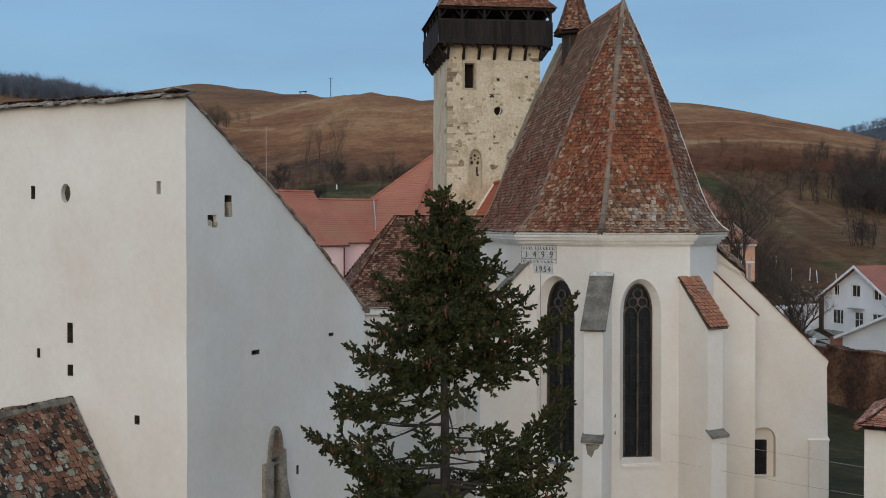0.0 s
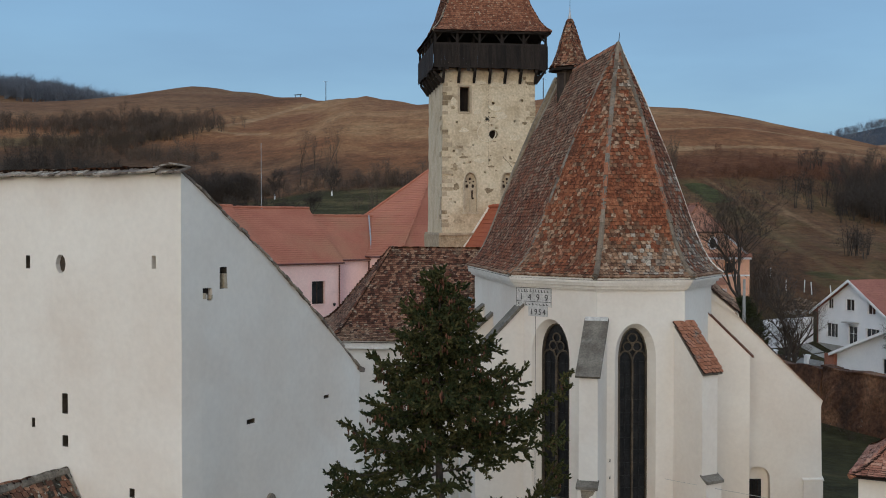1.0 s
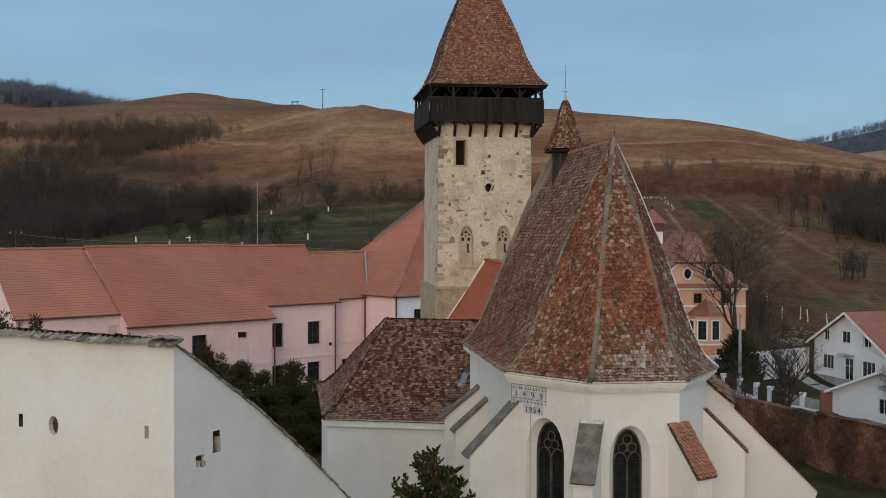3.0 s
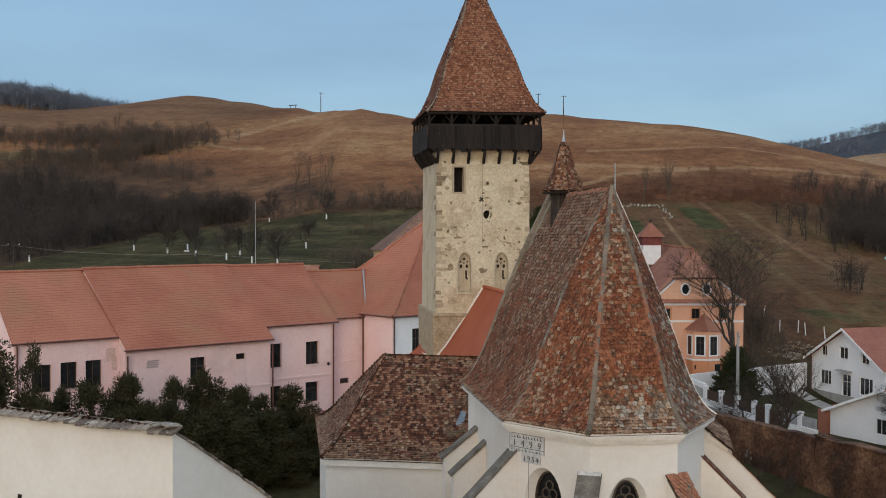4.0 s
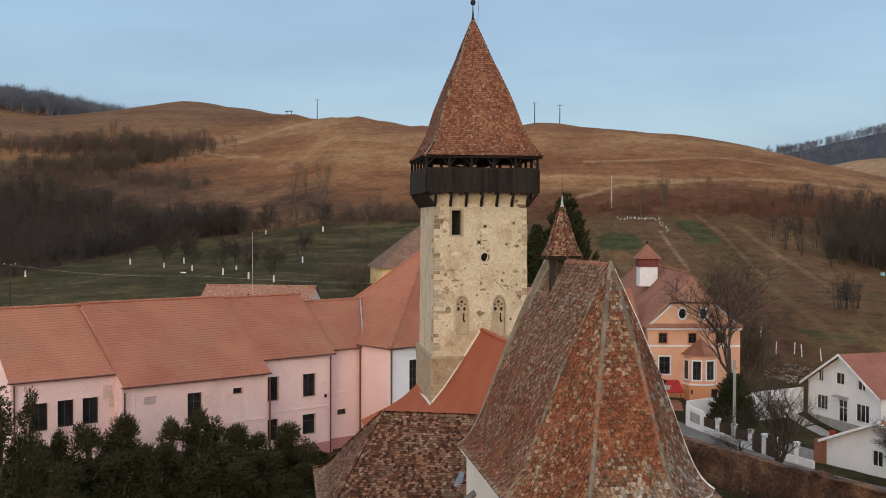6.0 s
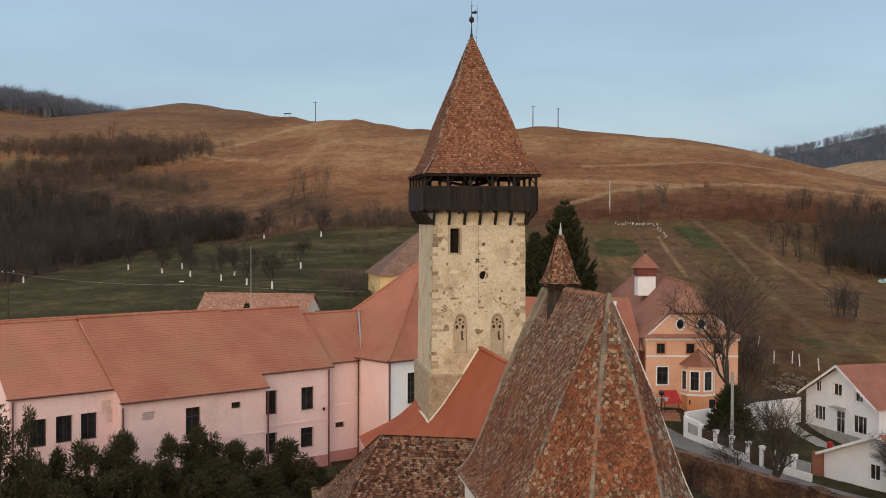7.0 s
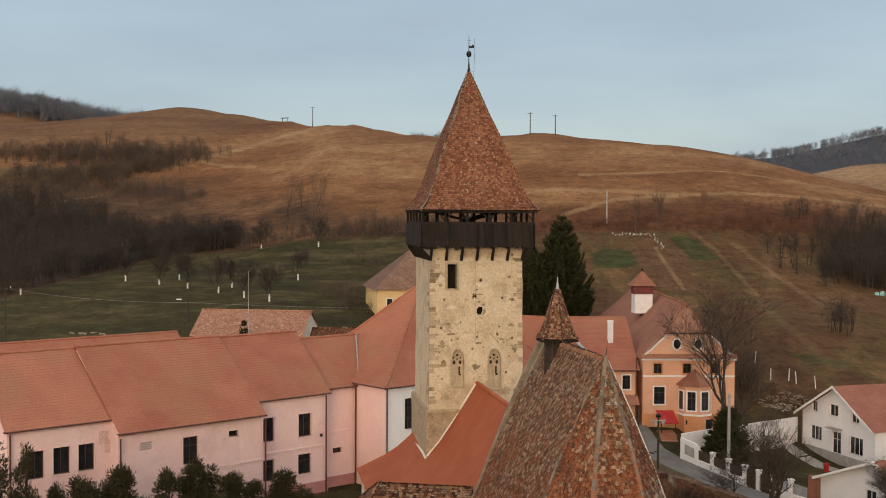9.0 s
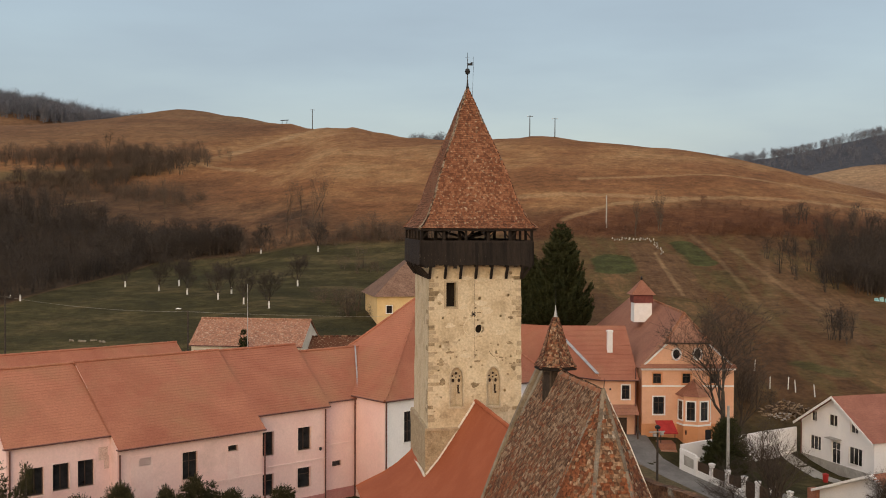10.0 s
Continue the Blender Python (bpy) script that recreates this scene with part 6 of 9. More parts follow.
for i in range(7):
    y = 0.08 + i * (TD - 0.16) / 6
    for x0, sx in ((0.05, -1), (TW - 0.05, 1)):
        b = Shape().box(*sorted((x0, x0 + sx * (OV + 0.05))), y - 0.09, y + 0.09, G0 - 0.2, G0)
        b.prism([(x0, y - 0.08, G0 - 1.0), (x0, y - 0.08, G0 - 0.72), (x0 + sx * 0.52, y - 0.08, G0 - 0.2), (x0 + sx * 0.62, y - 0.08, G0 - 0.2), (x0 + sx * 0.62, y - 0.08, G0 - 0.3), (x0 + sx * 0.12, y - 0.08, G0 - 1.0)], (0, 0.16, 0))
        part("bracket", b, DARK_WOOD, tower)
plank = Shape().box(0, 0.235, -0.015, 0.015, 0, 1).mesh("plank", DARK_WOOD)
par = part("parapet_rail", Shape().box(-OV - 0.03, TW + OV + 0.03, -OV - 0.05, -OV + 0.05, G1 - 0.06, G1 + 0.05).box(-OV - 0.03, TW + OV + 0.03, TD + OV - 0.05, TD + OV + 0.05, G1 - 0.06, G1 + 0.05)
           .box(-OV - 0.05, -OV + 0.05, -OV + 0.05, TD + OV - 0.05, G1 - 0.06, G1 + 0.05).box(TW + OV - 0.05, TW + OV + 0.05, -OV + 0.05, TD + OV - 0.05, G1 - 0.06, G1 + 0.05), DARK_WOOD, tower)


def planks(p, ang, length):
    n = int(length / 0.24)
    for i in range(n):
        o = new("plank", plank)
        o.parent = par
        h = G1 - 0.06 - G0 + rnd.uniform(0.0, 0.02)
        z0 = G0 - 0.02 - (rnd.uniform(0.05, 0.3) if rnd.random() < 0.25 else rnd.uniform(0, 0.08))
        o.matrix_local = pose(p[0], p[1], z0, 0, 0, ang) @ pose(i * 0.24, rnd.uniform(-0.012, 0.0) - 0.06, 0) @ Matrix.Diagonal((1, 1, G1 - 0.06 - z0, 1))


planks((-OV, -OV), 0, TW + 2 * OV)
planks((TW + OV, -OV), 90, TD + 2 * OV)
planks((TW + OV, TD + OV), 180, TW + 2 * OV)
planks((-OV, TD + OV), 270, TD + 2 * OV)
for i in range(6):
    f = i / 5
    for x, y in ((-OV + 0.06 + f * (TW + 2 * OV - 0.12), -OV + 0.08), (-OV + 0.06 + f * (TW + 2 * OV - 0.12), TD + OV - 0.08)):
        part("gallery_post", Shape().box(x - 0.08, x + 0.08, y - 0.08, y + 0.08, G0 + 0.1, G2 + 0.05), DARK_WOOD, tower)
    if 0 < i < 5:
        for x, y in ((-OV + 0.08, -OV + 0.06 + f * (TD + 2 * OV - 0.12)), (TW + OV - 0.08, -OV + 0.06 + f * (TD + 2 * OV - 0.12))):
            part("gallery_post", Shape().box(x - 0.08, x + 0.08, y - 0.08, y + 0.08, G0 + 0.1, G2 + 0.05), DARK_WOOD, tower)
for i in range(6):
    x = -OV + 0.06 + i / 5 * (TW + 2 * OV - 0.12)
    br = Shape()
    for sx in (-1, 1):
        if -OV < x + sx * 0.6 < TW + OV:
            br.tube((x, -OV + 0.08, G1 + 0.12), (x + sx * 0.55, -OV + 0.08, G2 - 0.02), 0.055, 0.055, 4)
    part("brace", br, DARK_WOOD, tower)
part("plate", Shape().box(-OV - 0.02, TW + OV + 0.02, -OV - 0.02, -OV + 0.16, G2 - 0.1, G2 + 0.06).box(-OV - 0.02, TW + OV + 0.02, TD + OV - 0.16, TD + OV + 0.02, G2 - 0.1, G2 + 0.06)
     .box(-OV - 0.02, -OV + 0.16, -OV + 0.16, TD + OV - 0.16, G2 - 0.1, G2 + 0.06).box(TW + OV - 0.16, TW + OV + 0.02, -OV + 0.16, TD + OV - 0.16, G2 - 0.1, G2 + 0.06), DARK_WOOD, tower)
fr = Shape()
for a, b in (((0.6, 0.8), (5.6, 7.4)), ((5.8, 0.8), (0.7, 7.4)), ((0.5, 4), (6, 4)), ((3.2, 0.4), (3.2, 7.8))):
    fr.tube((*a, 24.4), (*b, 25.9), 0.11, 0.11, 4)
    fr.tube((*a, 25.75), (*b, 25.75), 0.1, 0.1, 4)
for x in (0.6, 2.2, 4.2, 5.8):
    for y in (0.8, 7.3):
        fr.box(x - 0.1, x + 0.1, y - 0.1, y + 0.1, 23.5, 26.2)
part("belfry_frame", fr, DARK_WOOD, tower, "dark belfry timbers")
te = [(-0.68, -0.8, 25.80), (TW + 0.84, -0.8, 25.80), (TW + 0.84, TD + 0.5, 25.80), (-0.70, TD + 0.5, 25.80)]
tap = (TW / 2 + 0.06, TD / 2, 35.55)
TOWP = [(1, 0), (0.92, 0.032), (0.84, 0.078), (0.71, 0.20), (0.583, 0.375), (0.44, 0.53), (0.295, 0.675), (0.15, 0.84), (0, 1)]
troof = tile_roof(tower, [(te[0], te[1], tap, tap), (te[3], te[0], tap, tap), (te[1], te[2], tap, tap), (te[2], te[3], tap, tap)], TOWP, TOWER_TILE, rnd, lambda p: p.y < 0.2 and 1.2 < p.x < 4.6 and p.z < 28.6, w=0.19, step=0.165, length=0.33, rough=0.8)
for p in te:
    a, _ = roof_points(p, p, tap, tap, TOWP)
    ridge_tiles("hip_tile", [x + Vector((0, 0, 0.09)) for x in a], 0.085, rnd, GABLE_STONE if p == te[0] else RIDGE_TILE, troof, 0.4)
part("eave_board", Shape().box(-0.64, TW + 0.8, -0.76, TD + 0.46, 25.70, 25.745), DARK_WOOD, tower)
part("finial", Shape().lathe([(0.12, 35.6), (0.07, 36.0), (0.035, 36.5), (0.03, 36.75), (0.14, 36.82), (0.19, 36.98), (0.14, 37.14), (0.03, 37.2), (0.02, 37.9), (0.01, 38.3)], (tap[0], tap[1], -0.16), 10), IRON, tower, "dark ball finial with vane")
part("vane", Shape().box(0.02, 0.36, -0.01, 0.01, -0.06, 0.10).box(0.22, 0.36, -0.01, 0.01, 0.02, 0.17)
     .tube((-0.15, 0, 0.48), (0.15, 0, 0.48), 0.015, 0.015, 4).moved(pose(tap[0], tap[1], 37.3)), IRON, tower)
part("lightning_rod", band([Vector((tap[0] + 0.35, tap[1], 34.1)), Vector((tap[0] + 0.36, tap[1], 35.6)), Vector((tap[0] + 0.42, tap[1], 37.1)), Vector((tap[0] + 0.40, tap[1], 37.9))], 0.012, 4).tube((tap[0], tap[1], 35.65), (tap[0] + 0.37, tap[1], 35.6), 0.01, 0.01, 4), IRON, tower)


# ---- fortified building beside the camera ----
rnd = random.Random(31)
fort = thing("fortified_house", "tall plain limewashed fortified house with small wall slits", "house", (-5.38, 23.5, 0), 62.5)
# local x runs along the shaded side, local y along the bright side
FZ, FX, FY, FE = 14.20, 7.15, 13.0, 9.25
fs_ = rough_block(0, FX, 0, FY, GROUND_CH - 0.5, 10.0, 0.0, 0.65, 0.03, 5.0)
fs_.v = [(x, y, (z - (GROUND_CH - 0.5)) / (10.0 - GROUND_CH + 0.5) * (FZ - (FZ - FE) * (min(max(x / FX, 0), 1)) + 0.22 * math.sin(math.pi * min(max(x / FX, 0), 1)) - GROUND_CH + 0.5) + GROUND_CH - 0.5) for x, y, z in fs_.v]
fh = Shape()
for y, z, w, h in ((4.46, 12.25, 0.14, 0.30), (0.74, 12.30, 0.12, 0.28), (3.34, 9.10, 0.18, 0.46), (3.34, 8.26, 0.18, 0.26), (4.32, 8.60, 0.11, 0.22), (1.39, 7.30, 0.15, 0.20)):
    fh.box(-0.4, 0.8, y - w / 2, y + w / 2, z - h / 2, z + h / 2)
fh.join(Shape().prism([(0.6 - 1.1, 3.44 + 0.15 * math.cos(a), 12.22 + 0.22 * math.sin(a)) for a in [2 * math.pi * i / 10 for i in range(10)]], (1.6, 0, 0)))
for x, z, w, h in ((1.40, 11.93, 0.26, 0.48), (0.84, 11.66, 0.30, 0.14), (0.92, 11.58, 0.16, 0.24), (2.38, 8.60, 0.30, 0.11), (5.51, 8.74, 0.24, 0.09), (4.03, 5.58, 0.10, 0.22), (6.41, 5.89, 0.12, 0.26)):
    fh.box(x - w / 2, x + w / 2, -0.4, 0.8, z - h / 2, z + h / 2)
arch_solid(fh, 0.50, 3.9, 6.10, 6.70, -0.4, 0.18, 3.09)
fh.box(2.94, 3.24, -0.2, 0.9, 4.0, 6.1)
part("wall", cut(fs_, fh, "wall", LIME), None, fort)
SLITS = [(4.46, 12.25, 0.14, 0.30), (3.34, 9.10, 0.18, 0.46), (3.34, 8.26, 0.18, 0.26), (4.32, 8.60, 0.11, 0.22), (1.39, 7.30, 0.15, 0.20), (3.44, 12.22, 0.32, 0.44)]


def well(w, h, depth):
    """Stone lining of a slit, coloured dark to stand for shade: four cheeks and a back, opening towards -y."""
    t = 0.012
    b = Shape().box(-w / 2, w / 2, depth, depth + 0.03, -h / 2, h / 2)
    b.box(-w / 2 - 0.004, -w / 2 + t, 0.012, depth, -h / 2, h / 2).box(w / 2 - t, w / 2 + 0.004, 0.012, depth, -h / 2, h / 2)
    b.box(-w / 2 + t, w / 2 - t, 0.012, depth, -h / 2 - 0.004, -h / 2 + t).box(-w / 2 + t, w / 2 - t, 0.012, depth, h / 2 - t, h / 2 + 0.004)
    return b


for y, z, w, h in SLITS[:5]:
    part("slit_shade", well(w, h, 0.16).moved(pose(0, y, z, 0, 0, -90)), DARK_STONE, fort, "lining coloured dark for shade in a wall slit")
# flat plate darkened in place of the shade inside the round hole
part("slit_shade", Shape().box(0.12, 0.16, 3.2, 3.68, 11.95, 12.5), DARK_STONE, fort, "plate coloured dark for shade in the round wall hole")
for x, z, w, h in ((1.40, 11.93, 0.26, 0.48), (2.38, 8.60, 0.30, 0.11), (5.51, 8.74, 0.24, 0.09), (4.03, 5.58, 0.10, 0.22), (6.41, 5.89, 0.12, 0.26)):
    part("slit_shade", well(w, h, 0.18).moved(pose(x, 0, z)), DARK_STONE, fort, "lining coloured dark for shade in a wall slit")
# flat near-black plate for the shade inside the broken hole
part("slit_shade", Shape().box(0.66, 1.02, 0.10, 0.14, 11.44, 11.76), GAP_SHADE, fort, "plate coloured dark for shade in a broken hole")
part("rough_lintel", rough_block(1.43, 1.53, 0.0, 0.14, 11.68, 12.02, 0, 0.1, 0.02, 2.0), SANDSTONE, fort, "broken stone edge of a slit")
part("rough_edge", rough_block(0.70, 0.80, -0.02, 0.12, 11.50, 11.62, 0, 0.1, 0.02, 4.0).join(rough_block(0.93, 1.0, -0.02, 0.12, 11.48, 11.58, 0, 0.1, 0.02, 6.0)), SANDSTONE, fort, "broken stone edge of a hole")
# dark plate at the back of the niche in place of its shade
part("opening_dark", Shape().box(2.9, 3.3, 0.72, 0.76, 3.9, 6.2), DARK_WOOD, fort, "dark plate standing for shade in the niche opening")
nich = part("gothic_niche", arch_frame(0.56, 5.9, 6.08, 6.80, 0.10, -0.06, 0.2).moved(pose(3.09, 0, 0)), NICHE, fort, "weathered sandstone frame of a gothic niche")
part("tympanum", arch_solid(Shape(), 0.48, 6.06, 6.10, 6.68, 0.04, 0.16, 3.09), NICHE, nich)
part("tympanum_ring", band([Vector((3.09 + 0.13 * math.cos(a), 0.03, 6.40 + 0.15 * math.sin(a))) for a in [2 * math.pi * i / 9 for i in range(10)]], 0.025, 5), NICHE, nich)
part("lintel", Shape().prism([(2.8, -0.05, 6.02), (3.36, -0.05, 6.10), (3.38, -0.05, 6.22), (2.82, -0.05, 6.12)], (0, 0.2, 0)), NICHE, nich)
part("jamb", Shape().box(2.60, 2.94, -0.09, 0.17, 3.9, 5.98), NICHE, nich)
part("jamb", Shape().prism([(3.24, -0.07, 3.9), (3.52, -0.07, 3.9), (3.66, -0.07, 4.9), (3.50, -0.07, 5.5), (3.46, -0.07, 6.2), (3.24, -0.07, 6.08)], (0, 0.22, 0)), NICHE, nich)
# pent roof of old tiles: coping row along the bright side, thin verge down the shaded side
FRP = [(1, 0), (0.75, 0.281), (0.5, 0.544), (0.25, 0.781), (0, 1)]
froof = tile_roof(fort, [((FX + 0.1, 0.3, FE - 0.05), (FX + 0.1, FY, FE - 0.05), (0.1, 0.3, FZ), (0.1, FY, FZ))], FRP, SACR_TILE, rnd, None, rough=1.3)
for i in range(int(FY / 0.17)):
    y = -0.16 + i * 0.17
    s = Shape().prism([(-0.20, 0, -0.06), (0.15, 0, 0.05), (0.15, 0, 0.095), (-0.20, 0, -0.02)], (0, 0.175, 0)).moved(pose(rnd.uniform(-0.03, 0.02), y, FZ + 0.03 + 0.03 * noise.noise(Vector((y * 0.8, 0, 0))) + rnd.uniform(-0.01, 0.015), rnd.gauss(0, 2), rnd.gauss(0, 4), 0))
    part("coping_tile", s, COPING, froof)
for k in range(4):
    part("coping_tile", Shape().box(-0.18, 0.22, -0.1, 0.12, 0, 0.03).moved(pose(rnd.uniform(-0.05, 0.1), 0.02 + k * 0.13, FZ + 0.10 + rnd.uniform(0, 0.05), rnd.gauss(0, 5), rnd.gauss(0, 5), rnd.gauss(0, 15))), COPING, froof)
vg = Shape()
for i in range(46):
    f = i / 46
    x = f * FX
    z = FZ - (FZ - FE) * f + 0.22 * math.sin(math.pi * f) + 0.005
    a = math.degrees(math.atan2(-(FZ - FE) + 0.22 * math.pi * math.cos(math.pi * f), FX))
    vg.join(rough_block(-0.03, rnd.uniform(0.14, 0.24), -0.02 - rnd.uniform(0, 0.05), 0.3, -0.01, rnd.uniform(0.022, 0.055), 0, 0.12, 0.018, i * 1.7).moved(pose(x, 0, z + rnd.uniform(-0.01, 0.012), rnd.gauss(0, 3), -a + rnd.gauss(0, 4), 0)))
part("verge_tiles", vg, COPING, froof, "thin ragged edge of old tiles")
part("end_stone", rough_block(-0.12, 0.14, -0.06, 0.25, -0.06, 0.05, 0, 0.1, 0.03, 8.0).moved(pose(FX, 0, FE + 0.02, 0, 22, 0)), COPING, froof, "rough stone ending the roof edge")

# low gabled house against the bright side, mossy tiles
low = thing("low_house", "low house with mossy lichen-spotted clay tile roof against the white wall", "house", (-5.38, 23.5, 0), 62.5)
LR, LE, LY, LW = 7.52, 3.3, 3.28, 2.85
part("wall", Shape().prism([(-0.02, LY - LW + 0.3, GROUND_CH - 0.5), (-0.02, LY + LW - 0.3, GROUND_CH - 0.5), (-0.02, LY + LW - 0.3, LE + 0.2), (-0.02, LY, LR - 0.35), (-0.02, LY - LW + 0.3, LE + 0.2)], (-7.0, 0, 0)), LIME, low)
LOWP = [(1, 0), (0.75, 0.2), (0.5, 0.46), (0.25, 0.73), (0, 1)]
LOW_AGED = {"greenish": (GREENISH_TILE, "tiles covered with pale green lichen"), "moss": (BLACK_MOSS_TILE, "tiles black with moss")}


def mossy(p, jitter):
    """Black moss in patches, single tiles green with lichen between."""
    n = noise.noise(Vector(p) * 1.1 + Vector((3, 0, 1)))
    if n + 0.24 * jitter > 0.24:
        return "moss"
    return "greenish" if jitter + 1.2 * noise.noise(Vector(p) * 1.7) > 0.55 else None


lroof = tile_roof(low, [((-7, LY - LW, LE), (-0.04, LY - LW, LE), (-7, LY, LR), (-0.04, LY, LR)), ((-0.04, LY + LW, LE), (-7, LY + LW, LE), (-0.04, LY, LR), (-7, LY, LR))], LOWP, LOW_TILE, rnd, lambda p: p.y < LY and p.x > -2.6 and p.z > 5.0, rough=1.5, aged=(LOW_AGED, mossy))
ridge_tiles("ridge_tile", [Vector((-7, LY, LR - 0.1)), Vector((-3, LY, LR)), Vector((-0.05, LY, LR + 0.05))], 0.12, rnd, MORTAR, lroof, 0.3)
a, _ = roof_points((-0.07, LY - LW, LE + 0.05), (-0.07, LY - LW, LE), (-0.07, LY, LR + 0.05), (-0.07, LY, LR), LOWP)
part("mortar_fillet", band([p + Vector((0, 0, 0.05 + 0.015 * math.sin(7 * p.z))) for p in a], 0.07, 6), MORTAR, lroof, "grey mortar fillet along the wall")

# small house at the churchyard's edge
sm = thing("small_house", "small white house with red tile roof and mortared hip", "house", (13.05, 35.4, 0), -28)
part("wall", Shape().box(0.25, 6, 0.25, 5, GROUND_CH - 1, 5.05), LIME, sm)
se = [(0, 0, 5.1), (7, 0, 5.1), (7, 5.4, 5.1), (0, 5.4, 5.1)]
sr0, sr1 = (2.6, 2.7, 7.6), (5, 2.7, 7.6)
smr = tile_roof(sm, [(se[0], se[1], sr0, sr1), (se[3], se[0], sr0, sr0), (se[2], se[3], sr1, sr0)], SACP, OLD_RED_TILE, rnd, lambda p: p.x < 2.2)
ridge_tiles("hip_tile", roof_points(se[0], se[0], sr0, sr0, SACP)[0], 0.09, rnd, RIDGE_TILE, smr)


# ---- long pink building ----
rnd = random.Random(41)
PB = pose(-8.8, 99.9, 0, 0, 0, 41)


def gable_block(parent, x0, x1, y0, y1, z0, eave, ridge, wall_mat, roof_mat, holes, over=0.35, forward=0.0, ends=(0.0, 0.0), step=0.30, skew=(0.0, 0.0)):
    """A house body with its front at y0 (facing -y), ridge along x; front eave lower where the front stands forward. Returns the roof."""
    ym = (y0 + y1) / 2 + forward / 2
    zf = eave - 0.12
    poly = [(y0, z0), (y1, z0), (y1, eave + 0.05), (ym, ridge - 0.25), (y0, zf + 0.0)]
    body = Shape().prism([(x0, y, z) for y, z in poly], (x1 - x0, 0, 0))
    c = Shape()
    for x, z, w, h, d in holes:
        c.box(x - w / 2, x + w / 2, y0 - 0.5, y0 + d, z, z + h)
    part("wall", cut(body, c, "wall", wall_mat) if holes else body.mesh("wall", wall_mat), None, parent)
    pitch = (ridge - eave) / (ym - y0)
    s = courses((x0 - ends[0], y0 - over, eave - pitch * over), (x1 + ends[1], y0 - over, eave - pitch * over), (x0 - ends[0] + skew[0], ym, ridge), (x1 + ends[1] + skew[1], ym, ridge), STRAIGHT, step)
    pb = (ridge - eave) / (y1 - ym)
    s.join(courses((x1 + ends[1], y1 + over, eave - pb * over), (x0 - ends[0], y1 + over, eave - pb * over), (x1 + ends[1] + skew[1], ym, ridge), (x0 - ends[0] + skew[0], ym, ridge), STRAIGHT, step))
    r = part("roof", s, roof_mat, parent)
    ridge_tiles("ridge_tile", [Vector((x0 - ends[0] + skew[0], ym, ridge + 0.03)), Vector((x1 + ends[1] + skew[1], ym, ridge + 0.03))], 0.12, random.Random(3), roof_mat, r, 0.4)
    part("gutter", Shape().tube((x0 - ends[0], y0 - over - 0.06, eave - pitch * over - 0.05), (x1 + ends[1], y0 - over - 0.06, eave - pitch * over - 0.05), 0.075, 0.075, 6), PIPE, parent, "brown gutter")
    part("eave_board", Shape().box(x0 - ends[0], x1 + ends[1], y0 - over + 0.03, y0 + 0.02, eave - pitch * over - 0.12, eave - pitch * over - 0.02), PIPE, parent)
    return r


def rain_pipe(parent, x, y, z0, z1, r=0.07):
    part("rain_pipe", Shape().tube((x, y, z0), (x, y, z1), r, r, 8), PIPE, parent, "brown rain pipe")


pink = thing("pink_building", "long two-storey pink rendered building with red tile roof and dark windows", "building", (-8.8, 99.9, 0), 41)
PE, PR, PY = 9.95, 14.65, 13.0
LEFT_W = [(-26.28, 6.0, 1.3, 2.05), (-24.30, 6.1, 1.3, 2.0), (-22.36, 6.1, 1.3, 2.0)]
MID_W = [(-14.22, 5.6, 1.35, 2.2), (-10.27, 7.33, 0.92, 0.48)]
RIGHT_W = [(-6.18, 6.15, 1.38, 2.05), (-2.28, 6.15, 1.38, 2.0), (-6.2, 2.72, 1.38, 1.85), (-2.32, 2.85, 1.38, 1.75)]
gable_block(pink, -28.4, -20.4, 0, PY, -1, PE, PR, PINK, PINK_TILE, [(x, z, w, h, 0.5) for x, z, w, h in LEFT_W], over=0.25, ends=(0.25, 0.0), skew=(0.6, 0.0))
gable_block(pink, -20.4, -7.4, -1.25, PY, -1, 9.1, PR + 0.12, PINK, PINK_TILE, [(x, z, w, h, 0.5) for x, z, w, h in MID_W] + [(-18.2, 3.55, 1.05, 0.85, 0.12)], forward=0.6, ends=(0.12, 0.12))
gable_block(pink, -7.4, 0.1, 0, PY, -1, PE, PR, PINK, PINK_TILE, [(x, z, w, h, 0.5) for x, z, w, h in RIGHT_W], over=0.25, ends=(0.0, 0.25), skew=(0.0, 0.8))
for x, z, w, h in LEFT_W + RIGHT_W:
    window(pink, x, z, w, h, 0.0, trim_mat=PINK_TRIM, depth=0.22, bars=(0, 1) if z < 5 else (1, 0))
window(pink, MID_W[0][0], MID_W[0][1], MID_W[0][2], MID_W[0][3], -1.25, trim_mat=PINK_TRIM, depth=0.22)
window(pink, MID_W[1][0], MID_W[1][1], MID_W[1][2], MID_W[1][3], -1.25, trim_mat=PINK_TRIM, depth=0.22, bars=(0, 0), trim=0.06)
# flat pilaster panels, string courses and plinth
part("panel", Shape().box(-19.35, -17.5, -1.29, -1.24, 3.0, 8.1), PINK_TRIM, pink)
part("panel", Shape().box(-10.85, -9.7, -1.29, -1.24, 4.8, 7.25), PINK_TRIM, pink)
part("vent_block", Shape().box(-18.75, -17.7, -1.31, -1.25, 7.22, 7.95), PINK_TRIM, pink, "pierced ventilation block")
# vent holes are thin dark plates, the shade inside them put into the colour
hole_a = Shape().box(0, 0.1, -1.316, -1.311, 0, 0.1).mesh("vent_hole", GLASS_DARK)
hole_b = Shape().box(0, 0.09, -1.256, -1.246, 0, 0.18).mesh("vent_hole", GLASS_DARK)
